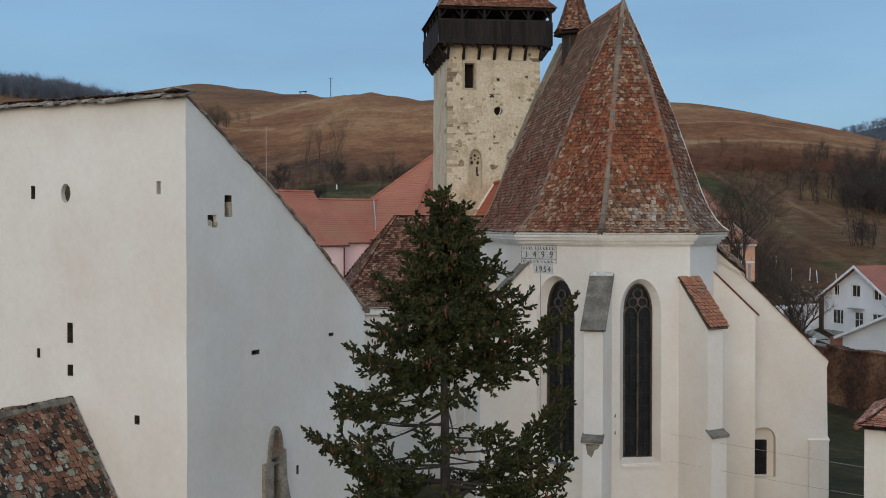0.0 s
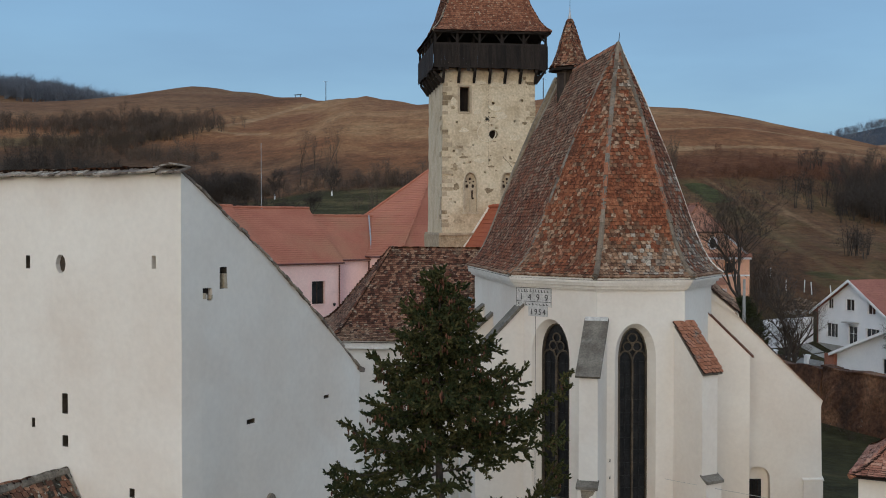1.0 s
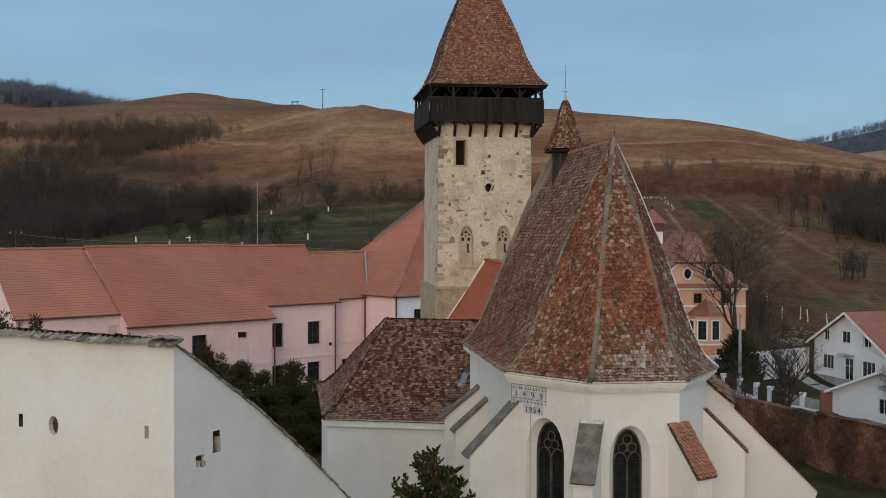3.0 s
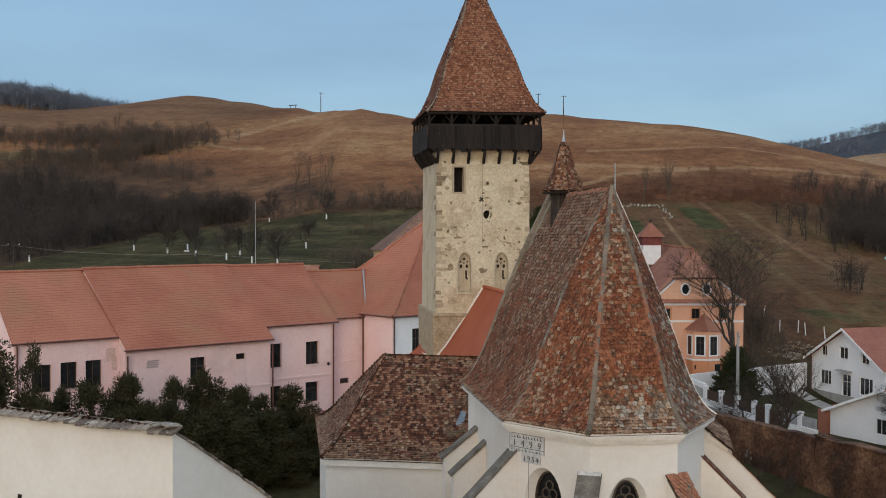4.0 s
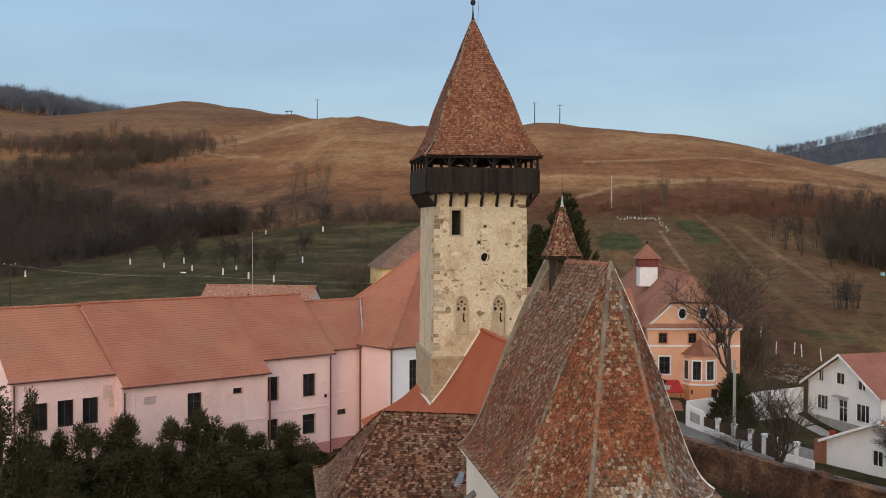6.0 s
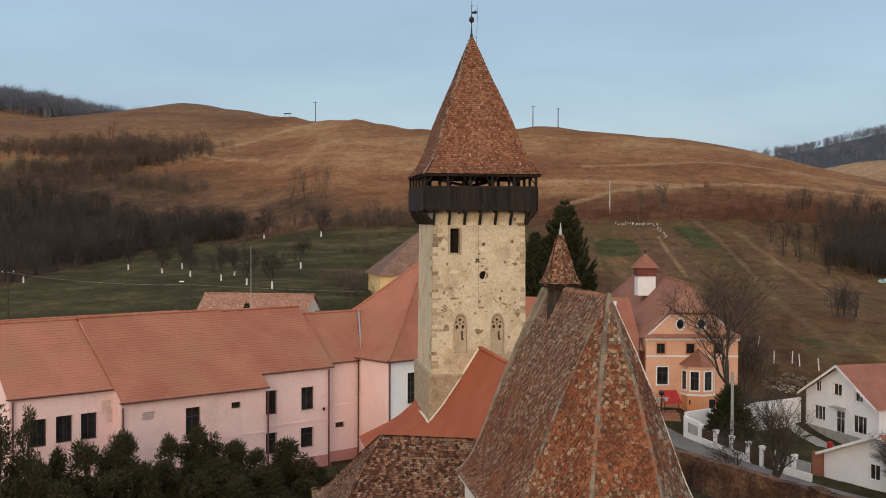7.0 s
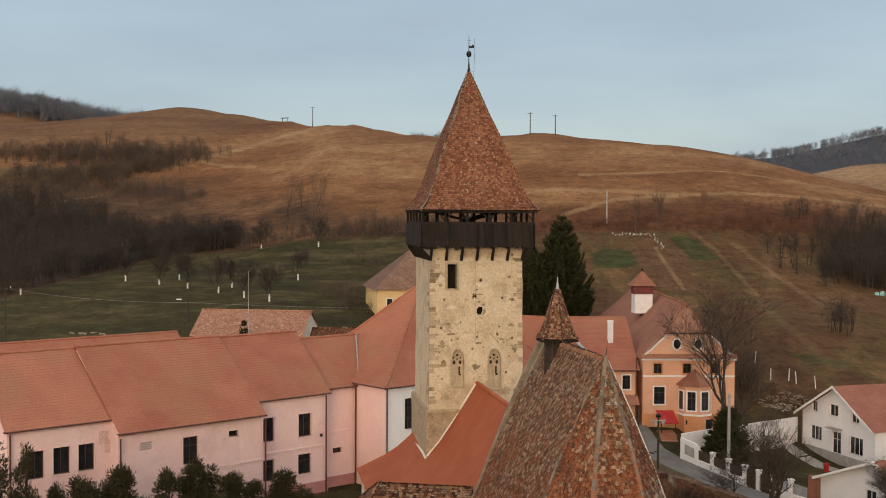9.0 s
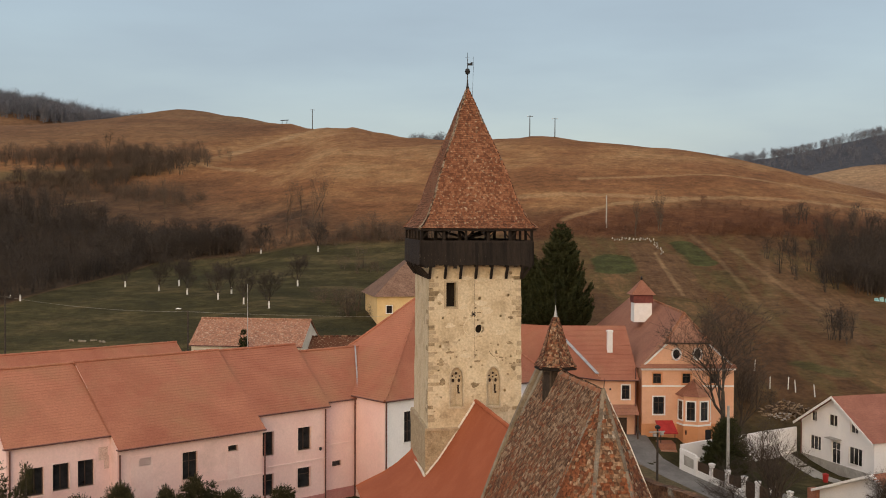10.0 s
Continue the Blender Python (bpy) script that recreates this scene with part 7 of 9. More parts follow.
for me_, rows_, cols_, dx, dz, x0_, z0_ in ((hole_a, 4, 6, 0.165, 0.16, -18.66, 7.29), (hole_b, 3, 7, 0.14, 0.25, -18.66, 3.62)):
    for r in range(rows_):
        for c in range(cols_):
            o = new("vent_hole", me_)
            o.parent = pink
            o.matrix_local = pose(x0_ + c * dx + (0.08 if r % 2 and me_ is hole_a else 0), 0, z0_ + r * dz)
part("string_course", Shape().box(-7.3, 0.1, -0.06, 0.02, 5.05, 5.2).box(-20.4, -7.4, -1.31, -1.24, 4.95, 5.1), PINK_TRIM, pink)
part("plinth", Shape().box(-7.4, 0.16, -0.10, 0.02, -1, 1.95).box(-20.4, -7.4, -1.33, -1.24, -1, 1.5), PINK_PLINTH, pink)
part("plaster_damage", Shape().box(-21.35, -20.6, -0.02, 0.01, 7.9, 8.9).box(-20.9, -20.5, -0.025, 0.01, 7.2, 8.2), FALLEN, pink, "patch of fallen render")
rain_pipe(pink, -28.2, -0.15, 0, PE - 0.4)
rain_pipe(pink, -20.3, -1.45, 0, 8.4)
rain_pipe(pink, -7.3, -1.45, 0, 8.4)
rain_pipe(pink, -0.1, -0.15, 0, PE - 0.4)
part("lamp", Shape().lathe([(0.05, 0), (0.12, 0.1), (0.12, 0.25), (0.05, 0.3)], (-0.65, -0.15, 5.9), 8), IRON, pink, "small dark wall lamp")

mast = thing("antenna_mast", "thin grey antenna mast on the red roof ridge", "mast", tuple(PB @ Vector((-4.0, 6.5, 14.5))))
part("tube", Shape().tube((0, 0, 0), (0, 0, 6.0), 0.035, 0.02, 6), ZINC, mast)
part("foot", Shape().lathe([(0.12, 0.0), (0.10, 0.2), (0.05, 0.3)], (0, 0, 0), 8), ZINC, mast)

link = thing("link_wing", "pink linking wing with red tile roof set back between two houses", "building", (-8.8, 99.9, 0), 41)
gable_block(link, 0.1, 6.0, 0.9, 11.5, -1, 10.15, 13.95, PINK, PINK_TILE, [(1.9, 3.95, 1.0, 0.5, 0.5)], over=0.25, ends=(0, 2.5))
window(link, 1.9, 3.95, 1.0, 0.5, 0.9, depth=0.2, bars=(0, 0))
part("plinth", Shape().box(0.2, 4.0, 0.82, 0.95, -1, 1.9), PINK_PLINTH, link)
part("string_course", Shape().box(0.2, 4.0, 0.84, 0.95, 5.9, 6.05), PINK_TRIM, link)
rain_pipe(link, 3.85, 0.7, 0, 9.8)

hip = thing("hip_roof_house", "pink and white house with large hipped red tile roof", "house", (-8.8, 99.9, 0), 41)
HX0, HX1, HY0, HY1, HE = 4.0, 26.0, -3.5, 10.5, 10.25
hb = Shape().box(HX0, HX1, HY0, HY1, -1, HE)
part("wall", cut(hb, Shape().box(6.2, 7.3, HY0 - 0.5, HY0 + 0.4, 6.2, 9.0), "wall", WHITE_WALL), None, hip)
part("pink_render", Shape().box(HX0 - 0.03, HX0 + 0.0, HY0 - 0.002, HY1, -1, HE - 0.02), PINK, hip, "pink side wall")
window(hip, 6.75, 6.2, 1.1, 2.8, HY0, trim_mat=WHITE_PAINT, depth=0.2, bars=(1, 2))
hp0, hp1 = (14.2, 3.5, 18.9), (17, 3.5, 18.9)
o = 0.35
he = [(HX0 - o, HY0 - o, HE), (HX1 + o, HY0 - o, HE), (HX1 + o, HY1 + o, HE), (HX0 - o, HY1 + o, HE)]
HIPP = [(1, 0), (0.9, 0.075), (0.5, 0.47), (0, 1)]
hs = Shape()
for q in ((he[0], he[1], hp0, hp1), (he[3], he[0], hp0, hp0), (he[2], he[3], hp1, hp0), (he[1], he[2], hp1, hp1)):
    hs.join(courses(*q, HIPP, 0.3, 0.028, 0.03))
hr = part("roof", hs, PINK_TILE, hip)
for k, p in ((0, hp0), (3, hp0), (1, hp1), (2, hp1)):
    a, _ = roof_points(he[k], he[k], p, p, HIPP)
    ridge_tiles("hip_tile", [x + Vector((0, 0, 0.04)) for x in a], 0.12, rnd, PINK_TILE, hr, 0.4)
part("gutter", Shape().tube((he[3][0], he[3][1], HE - 0.06), (he[0][0], he[0][1], HE - 0.06), 0.08, 0.08, 6).tube((he[0][0], he[0][1], HE - 0.06), (he[1][0], he[1][1], HE - 0.06), 0.08, 0.08, 6), PIPE, hip)
rain_pipe(hip, HX0 + 0.05, HY0 - 0.12, 0, HE - 0.1)
part("valley_sheet", Shape().prism([(4.27, 0.9, 10.45), (4.43, 0.9, 10.45), (8.13, 6.2, 14.05), (7.97, 6.2, 14.05)], (0, 0, 0.05)), ZINC, hip, "grey sheet metal valley")

# rear wing, barn and yellow house behind
rear = thing("rear_wing", "rear wing with long red tile roof", "building", (-28.5, 128.0, 0), 41)
gable_block(rear, -34, 0, -5, 5, -1, 8.6, 12.35, PINK_TRIM, PINK_TILE, [], ends=(0, 0.3), step=0.35)
barn = thing("barn", "old barn with patchy pale clay tile roof and cream gable", "barn", (-31.4, 151.5, -0.4), -9)
gable_block(barn, 0, 15.2, 0, 9.5, 2.0, 10.0, 13.0, CREAM, BARN_TILE, [], over=0.3, ends=(0.3, 0.2), step=0.25)
lean = thing("lean_to", "low lean-to with old brown tile roof beside the barn", "shed", (-17.5, 152.0, 0), 6)
gable_block(lean, 0, 9, 0, 5, 2.0, 8.6, 10.2, CREAM, SACR_TILE, [], ends=(0.2, 0.2))
yel = thing("yellow_house", "yellow rendered house with dark old hipped tile roof", "house", (-7.6, 180.0, 0), 12)
part("wall", cut(Shape().box(0, 18, 0, 12, 4, 14.0), Shape().box(1.55, 2.45, -0.5, 0.4, 11.3, 12.5), "wall", YELLOW), None, yel)
ye = [(-0.6, -0.6, 14.0), (18.6, -0.6, 14.0), (18.6, 12.6, 14.0), (-0.6, 12.6, 14.0)]
yr = Shape()
for q in ((ye[0], ye[1], (7.5, 6, 21), (11, 6, 21)), (ye[3], ye[0], (7.5, 6, 21), (7.5, 6, 21)), (ye[2], ye[3], (11, 6, 21), (7.5, 6, 21)), (ye[1], ye[2], (11, 6, 21), (11, 6, 21))):
    yr.join(courses(*q, STRAIGHT, 0.28))
part("roof", yr, YELLOW_ROOF, yel)
window(yel, 2.0, 11.3, 0.9, 1.2, 0, trim_mat=WHITE_PAINT)

# ---- orange house ----
orange = thing("orange_house", "orange rendered house with baroque gable, oval windows and white trim", "house", (25.15, 128.7, -0.15), 0)
OW = 10.65
OROW = [(1.75, 7.75, 0.95, 1.15), (5.15, 7.75, 0.95, 1.15), (8.3, 7.75, 0.95, 1.15), (1.95, 4.2, 1.25, 2.0)]
ob_ = Shape().prism([(0, 0, -1), (OW, 0, -1), (OW, 0, 9.75), (OW - 2.95, 0, 12.35), (2.75, 0, 12.35), (0, 0, 9.75)], (0, 34, 0))
oc = Shape()
for x, z, w, h in OROW:
    oc.box(x - w / 2, x + w / 2, -0.5, 0.4, z, z + h)
for x in (3.95, 6.4):
    oc.join(Shape().prism([(x + 0.42 * math.cos(a), -0.5, 11.15 + 0.58 * math.sin(a)) for a in [2 * math.pi * i / 14 for i in range(14)]], (0, 0.9, 0)))
oc.box(7.3, 8.1, -0.5, 0.5, 1.0, 2.7)
part("wall", cut(ob_, oc, "wall", ORANGE), None, orange)
for x, z, w, h in OROW:
    window(orange, x, z, w, h, 0, frame_mat=FRAME_WOOD, trim_mat=WHITE_PAINT if z < 6 else ORANGE_PLINTH, depth=0.18, trim=0.14)
for x in (3.95, 6.4):
    ov = part("oval_window", Shape().prism([(x + 0.42 * math.cos(a), 0.2, 11.15 + 0.58 * math.sin(a)) for a in [2 * math.pi * i / 14 for i in range(14)]], (0, 0.03, 0)), GLASS_DARK, orange)
    part("oval_trim", band([Vector((x + 0.50 * math.cos(a), -0.02, 11.15 + 0.66 * math.sin(a))) for a in [2 * math.pi * i / 18 for i in range(19)]], 0.10, 6), WHITE_PAINT, ov, "white oval surround")
part("cornice", Shape().prism([(-0.2, -0.45, 9.55), (OW + 0.2, -0.45, 9.55), (OW + 0.2, 0.0, 9.95), (-0.2, 0.0, 9.95)], (0, 0, 0.06)), OLD_RED_TILE, orange, "tile-covered cornice")
part("cornice_moulding", Shape().box(-0.15, OW + 0.15, -0.28, 0.02, 9.30, 9.54), WHITE_PAINT, orange)
part("band_moulding", Shape().box(0, OW, -0.07, 0.02, 7.35, 7.55), WHITE_PAINT, orange)
part("gable_trim", Shape().prism([(0.15, -0.08, 9.95), (0.45, -0.08, 9.95), (2.95, -0.08, 12.3), (2.65, -0.08, 12.3)], (0, 0.1, 0)), WHITE_PAINT, orange)
part("gable_trim", Shape().prism([(OW - 0.15, -0.08, 9.95), (OW - 2.85, -0.08, 12.3), (OW - 3.15, -0.08, 12.3), (OW - 0.45, -0.08, 9.95)], (0, 0.1, 0)), WHITE_PAINT, orange)
part("gable_eave", Shape().box(2.4, OW - 2.6, -0.3, 0.05, 12.33, 12.5), FRAME_WOOD, orange)
part("plinth", Shape().box(-0.05, OW + 0.05, -0.06, 0.02, -1, 3.1), ORANGE_PLINTH, orange)
orf = Shape()
r0, r1 = (5.3, 2.2, 15.75), (5.9, 36, 15.9)
orf.join(courses((2.5, -0.3, 12.35), (OW - 2.7, -0.3, 12.35), r0, r0, STRAIGHT, 0.26))
orf.join(courses((-0.4, 41, 9.5), (-0.4, 0, 9.5), r1, r0, [(1, 0), (0.55, 0.44), (0, 1)], 0.26))
orf.join(courses((OW + 0.4, 0, 9.5), (OW + 0.4, 41, 9.5), r0, r1, [(1, 0), (0.55, 0.44), (0, 1)], 0.26))
orf.join(courses((OW + 0.4, 41, 9.5), (-0.4, 41, 9.5), r1, r1, [(1, 0), (0.55, 0.44), (0, 1)], 0.26))
orf.join(courses((-0.4, -0.06, 9.5), (2.5, -0.3, 12.35), r0, r0, STRAIGHT, 0.26))
orf.join(courses((OW - 2.7, -0.3, 12.35), (OW + 0.4, -0.06, 9.5), r0, r0, STRAIGHT, 0.26))
oroof = part("roof", orf, OLD_RED_TILE, orange)
ridge_tiles("ridge_tile", [Vector(r0), Vector(r1)], 0.14, rnd, RIDGE_TILE, oroof, 0.4)
for xx in (2.5, OW - 2.7):
    ridge_tiles("hip_tile", [Vector((xx, -0.3, 12.4)), Vector(r0)], 0.12, rnd, RIDGE_TILE, oroof, 0.4)
cup = part("cupola", Shape().box(2.6, 4.9, 15.6, 17.9, 13.4, 15.9), WHITE_PAINT, orange, "white roof cupola with red louvres")
cup.matrix_local = pose(-0.65, 0, 0)
part("louvre", Shape().box(2.5, 5.0, 15.5, 18.0, 15.9, 16.95), LOUVRE, cup)
cr = Shape()
cq = [(2.15, 15.15, 16.95), (5.35, 15.15, 16.95), (5.35, 18.35, 16.95), (2.15, 18.35, 16.95)]
for i in range(4):
    cr.join(courses(cq[i], cq[(i + 1) % 4], (3.75, 16.75, 18.9), (3.75, 16.75, 18.9), STRAIGHT, 0.22))
part("cupola_roof", cr, OLD_RED_TILE, cup)
part("knob", Shape().lathe([(0.1, 18.8), (0.16, 19.05), (0.05, 19.3)], (3.75, 16.75, 0), 8), IRON, cup)
# polygonal bay with its own roof
bay = [(4.6, 0.0), (5.0, -1.35), (6.5, -1.9), (8.0, -1.35), (8.4, 0.0)]
bw = part("bay", Shape().prism([(x, y, -1) for x, y in bay], (0, 0, 7.55)), ORANGE, orange, "polygonal bay with conical tile roof")
bw.matrix_local = pose(-0.45, 0, 0)
part("bay_base", Shape().prism([(6.5 + (x - 6.5) * 1.03, y * 1.03, -1) for x, y in bay], (0, 0, 4.1)), ORANGE_PLINTH, bw)
part("bay_sill", Shape().prism([(6.5 + (x - 6.5) * 1.06, y * 1.06, 3.1) for x, y in bay], (0, 0, 0.18)), WHITE_PAINT, bw)
for (xa, ya), (xb, yb) in zip(bay[:-1], bay[1:]):
    d = Vector((xb - xa, yb - ya))
    mm = pose((xa + xb) / 2, (ya + yb) / 2, 0, 0, 0, math.degrees(math.atan2(d.y, d.x)))
    wv = part("window", Shape().box(-0.45, 0.45, -0.03, 0.02, 3.75, 5.85).moved(mm), GLASS_DARK, bw)
    ft = Shape()
    for b in ((-0.6, -0.45, 3.6, 6.0), (0.45, 0.6, 3.6, 6.0), (-0.45, 0.45, 5.85, 6.0), (-0.45, 0.45, 3.6, 3.75)):
        ft.box(b[0], b[1], -0.07, 0.02, b[2], b[3])
    part("window_trim", ft.moved(mm), WHITE_PAINT, wv)
    part("window_bars", Shape().box(-0.03, 0.03, -0.05, 0.0, 3.75, 5.85).box(-0.45, 0.45, -0.05, 0.0, 5.1, 5.16).moved(mm), FRAME_WOOD, wv)
bo = [(6.5 + (x - 6.5) * 1.18, y * 1.18 - (0.02 if y else 0), 6.5) for x, y in bay]
br = Shape()
for p, q in zip(bo[:-1], bo[1:]):
    br.join(courses(p, q, (6.5, -0.02, 8.35), (6.5, -0.02, 8.35), STRAIGHT, 0.2))
part("bay_roof", br, OLD_RED_TILE, bw)
part("cellar_door", Shape().box(7.3, 8.1, -1.62, -1.5, 0.6, 2.7), GLASS_DARK, bw)
part("cellar_window", Shape().box(5.15, 5.75, -1.62, -1.5, 2.1, 2.6).moved(pose(0, 0.1, 0)), GLASS_DARK, bw)
canopy = thing("stair_canopy", "red canopy over outside steps", "canopy", (27.4, 127.3, 0))
part("cover", Shape().prism([(-1.0, 0, 3.5), (1.0, 0, 3.5), (1.0, 0, 3.58), (-1.0, 0, 3.58)], (0.2, -2.1, -1.1)), RED_PLASTIC, canopy)
part("post", Shape().tube((-0.7, -1.8, 0.3), (-0.7, -1.8, 2.7), 0.05, 0.05, 6).tube((0.9, -1.8, 0.3), (0.9, -1.8, 2.7), 0.05, 0.05, 6), IRON, canopy)
part("steps", Shape().box(-0.9, 0.9, -2.2, 0, -0.5, 1.3).box(-0.9, 0.9, -2.6, -2.2, -0.5, 1.0).box(-0.9, 0.9, -3.0, -2.6, -0.5, 0.7), OLD_RED_TILE, canopy)

wing = thing("orange_wing", "lower orange wing with red tile roof, white chimney and porch", "house", (24.4, 128.9, 0), 0)
wb = Shape().prism([(-3.5, 0, -1), (0.05, 0, -1), (0.05, 14, -1), (-12, 14, -1), (-12, 9, -1)], (0, 0, 9.1))
part("wall", cut(wb, Shape().box(-1.55, -0.65, -0.5, 0.35, 5.75, 7.35).box(-2.6, -0.9, -0.5, 0.35, 0.6, 3.6), "wall", ORANGE), None, wing)
window(wing, -1.1, 5.75, 0.9, 1.6, 0, trim_mat=WHITE_PAINT, depth=0.15)
part("door", Shape().box(-2.6, -0.9, 0.25, 0.32, 0.6, 3.6), FRAME_WOOD, wing, "brown wooden door")
por = courses((-3.2, -1.6, 4.15), (0.2, -1.6, 4.15), (-3.2, 0, 5.1), (0.2, 0, 5.1), STRAIGHT, 0.22)
part("porch_roof", por, OLD_RED_TILE, wing)
part("porch_post", Shape().box(-3.1, -2.95, -1.5, -1.35, 0.5, 4.15).box(0.0, 0.15, -1.5, -1.35, 0.5, 4.15), FRAME_WOOD, wing)
wr = Shape()
wr.join(courses((-3.8, -0.35, 8.0), (0.4, -0.35, 8.0), (-9.0, 9, 13.4), (0.4, 9, 13.4), STRAIGHT, 0.28))
wr.join(courses((-12.6, 9, 8.0), (-3.8, -0.35, 8.0), (-14, 12, 13.4), (-9.0, 9, 13.4), STRAIGHT, 0.28))
wr.join(courses((-26, 10, 8.2), (-12.6, 9, 8.0), (-26, 17, 13.4), (-9.0, 9, 13.4), STRAIGHT, 0.28))
part("roof", wr, PINK_TILE, wing)
part("chimney", Shape().box(-2.55, -1.95, 4.2, 4.9, 9.5, 13.3).box(-2.62, -1.88, 4.13, 4.97, 13.1, 13.25), WHITE_PAINT, wing, "white rendered chimney")
part("valley_sheet", Shape().prism([(-4.5, 0.5, 8.6), (-4.1, 0.5, 8.6), (-8.6, 9, 13.5), (-9.0, 9, 13.5)], (0, 0, 0.06)), ZINC, wing, "grey metal valley")
part("gutter", Shape().tube((-3.8, -0.4, 7.95), (0.4, -0.4, 7.95), 0.08, 0.08, 6).tube((-3.8, -0.4, 7.95), (-12.6, 9, 7.95), 0.08, 0.08, 6), PIPE, wing)
rain_pipe(wing, 0.0, -0.2, 0, 9.4)
part("wall_lamp", Shape().box(-3.0, -2.8, -0.12, 0, 6.8, 7.0), IRON, wing)

# ---- white houses by the road ----
white = thing("white_house", "white rendered village house with red tile roof and plastic windows", "house", (43.7, 128.6, -0.5), -73)
WW, WE, WA = 12.5, 4.0, 7.6
WWIN = [(2.3, 4.15, 1.0, 1.2), (5.7, 4.15, 1.5, 1.3), (9.3, 4.0, 1.3, 1.3), (2.6, 0.95, 2.0, 1.6), (9.5, 0.6, 2.2, 1.9)]
wbm = Shape().prism([(0, 0, -2), (WW, 0, -2), (WW, 0, WE), (WW / 2, 0, WA - 0.1), (0, 0, WE)], (0, 11, 0))
wc = Shape()
for x, z, w, h in WWIN + [(6.2, 0.1, 1.5, 2.4)]:
    wc.box(x - w / 2, x + w / 2, -0.5, 0.35, z, z + h)
part("wall", cut(wbm, wc, "wall", WHITE_WALL), None, white)
for x, z, w, h in WWIN:
    window(white, x, z, w, h, 0, frame_mat=WHITE_PAINT, trim_mat=WHITE_PAINT, depth=0.12, bars=(2 if w > 1.9 else 1, 0), trim=0.05)
window(white, 6.2, 0.1, 1.5, 2.4, 0, frame_mat=WHITE_PAINT, depth=0.12, bars=(1, 1), name="door")
part("door_hood", Shape().box(5.2, 7.2, -0.8, 0.0, 2.85, 2.95), CONCRETE, white)
pit = (WA - WE) / (WW / 2)
wrs = courses((-0.6, 11.5, WE - 0.6 * pit), (-0.6, -0.7, WE - 0.6 * pit), (WW / 2, 11.5, WA), (WW / 2, -0.7, WA), STRAIGHT, 0.33).join(courses((WW + 0.6, -0.7, WE - 0.6 * pit), (WW + 0.6, 11.5, WE - 0.6 * pit), (WW / 2, -0.7, WA), (WW / 2, 11.5, WA), STRAIGHT, 0.33))
part("roof", wrs, VILLAGE_TILE, white)
bb = Shape()
for sx in (-1, 1):
    x0 = WW / 2 + sx * (WW / 2 + 0.6)
    bb.prism([(x0, -0.78, WE - 0.6 * pit - 0.26), (WW / 2, -0.78, WA - 0.26), (WW / 2, -0.78, WA + 0.04), (x0, -0.78, WE - 0.6 * pit + 0.04)], (0, 0.06, 0))
part("barge_board", bb, WHITE_PAINT, white)
part("plinth", Shape().box(-0.05, WW + 0.05, -0.06, 0.01, -2, 0.15), CONCRETE, white)
rain_pipe(white, 0.1, -0.12, -0.5, WE - 0.3)
part("annex", Shape().box(WW, WW + 6, 2.5, 11, -2, 2.8), WHITE_WALL, white)
part("annex_roof", courses((WW - 0.1, 2.0, 2.75), (WW + 6.4, 2.0, 2.75), (WW - 0.1, 6.5, 5.2), (WW + 6.4, 6.5, 5.2), STRAIGHT, 0.33), PINK_TILE, white)

lowh = thing("low_white_house", "low white house with tile roof and brown door", "house", (37.4, 104.8, -1.2), -66)
lb = Shape().prism([(0, 0, -2), (11, 0, -2), (11, 0, 2.5), (6.6, 0, 5.0), (0, 0, 2.5)], (0, 8, 0))
part("wall", cut(lb, Shape().box(5.6, 6.8, -0.4, 0.3, 1.0, 2.4).box(8.9, 10.1, -0.4, 0.3, 0, 2.3), "wall", WHITE_WALL), None, lowh)
window(lowh, 6.2, 1.0, 1.2, 1.4, 0, frame_mat=WHITE_PAINT, depth=0.1, bars=(1, 0))
part("door", Shape().box(8.9, 10.1, 0.1, 0.16, 0, 2.3), FRAME_WOOD, lowh, "dark brown door")
part("roof", courses((-0.5, 8.3, 2.3), (-0.5, -0.6, 2.3), (6.6, 8.3, 5.1), (6.6, -0.6, 5.1), STRAIGHT, 0.33).join(courses((11.5, -0.6, 2.2), (11.5, 8.3, 2.2), (6.6, -0.6, 5.1), (6.6, 8.3, 5.1), STRAIGHT, 0.33)), PINK_TILE, lowh)
part("barge_board", Shape().prism([(-0.5, -0.62, 2.05), (6.6, -0.62, 4.85), (6.6, -0.62, 5.1), (-0.5, -0.62, 2.3)], (0, 0.5, 0)).prism([(11.5, -0.62, 1.95), (6.6, -0.62, 4.85), (6.6, -0.62, 5.1), (11.5, -0.62, 2.2)], (0, 0.5, 0)), WHITE_PAINT, lowh)
part("brick_pier", Shape().box(-1.3, -0.1, -0.3, 0.6, -2, 2.2), OLD_RED_TILE, lowh)
part("rubble_plinth", Shape().box(-0.1, 11.1, -0.12, 0.0, -2, 0.0), CAP_STONE, lowh)

# ---- road, fence, yard wall, ring wall ----
draped([(24.0, 150), (24.2, 138), (23.8, 129), (24.4, 121.5), (26.6, 115.9), (30.0, 108.4), (34.4, 99.5), (42, 86), (52, 66)], 3.7, 0.10, ASPHALT, "road", "grey asphalt village road past the fence", "road")
draped([(20.3, 124), (22.8, 116.6), (26.8, 108.2), (31.2, 99.0), (38, 86)], 3.2, 0.07, VERGE_GRASS, "verge", "worn grass verge along the road", "verge")


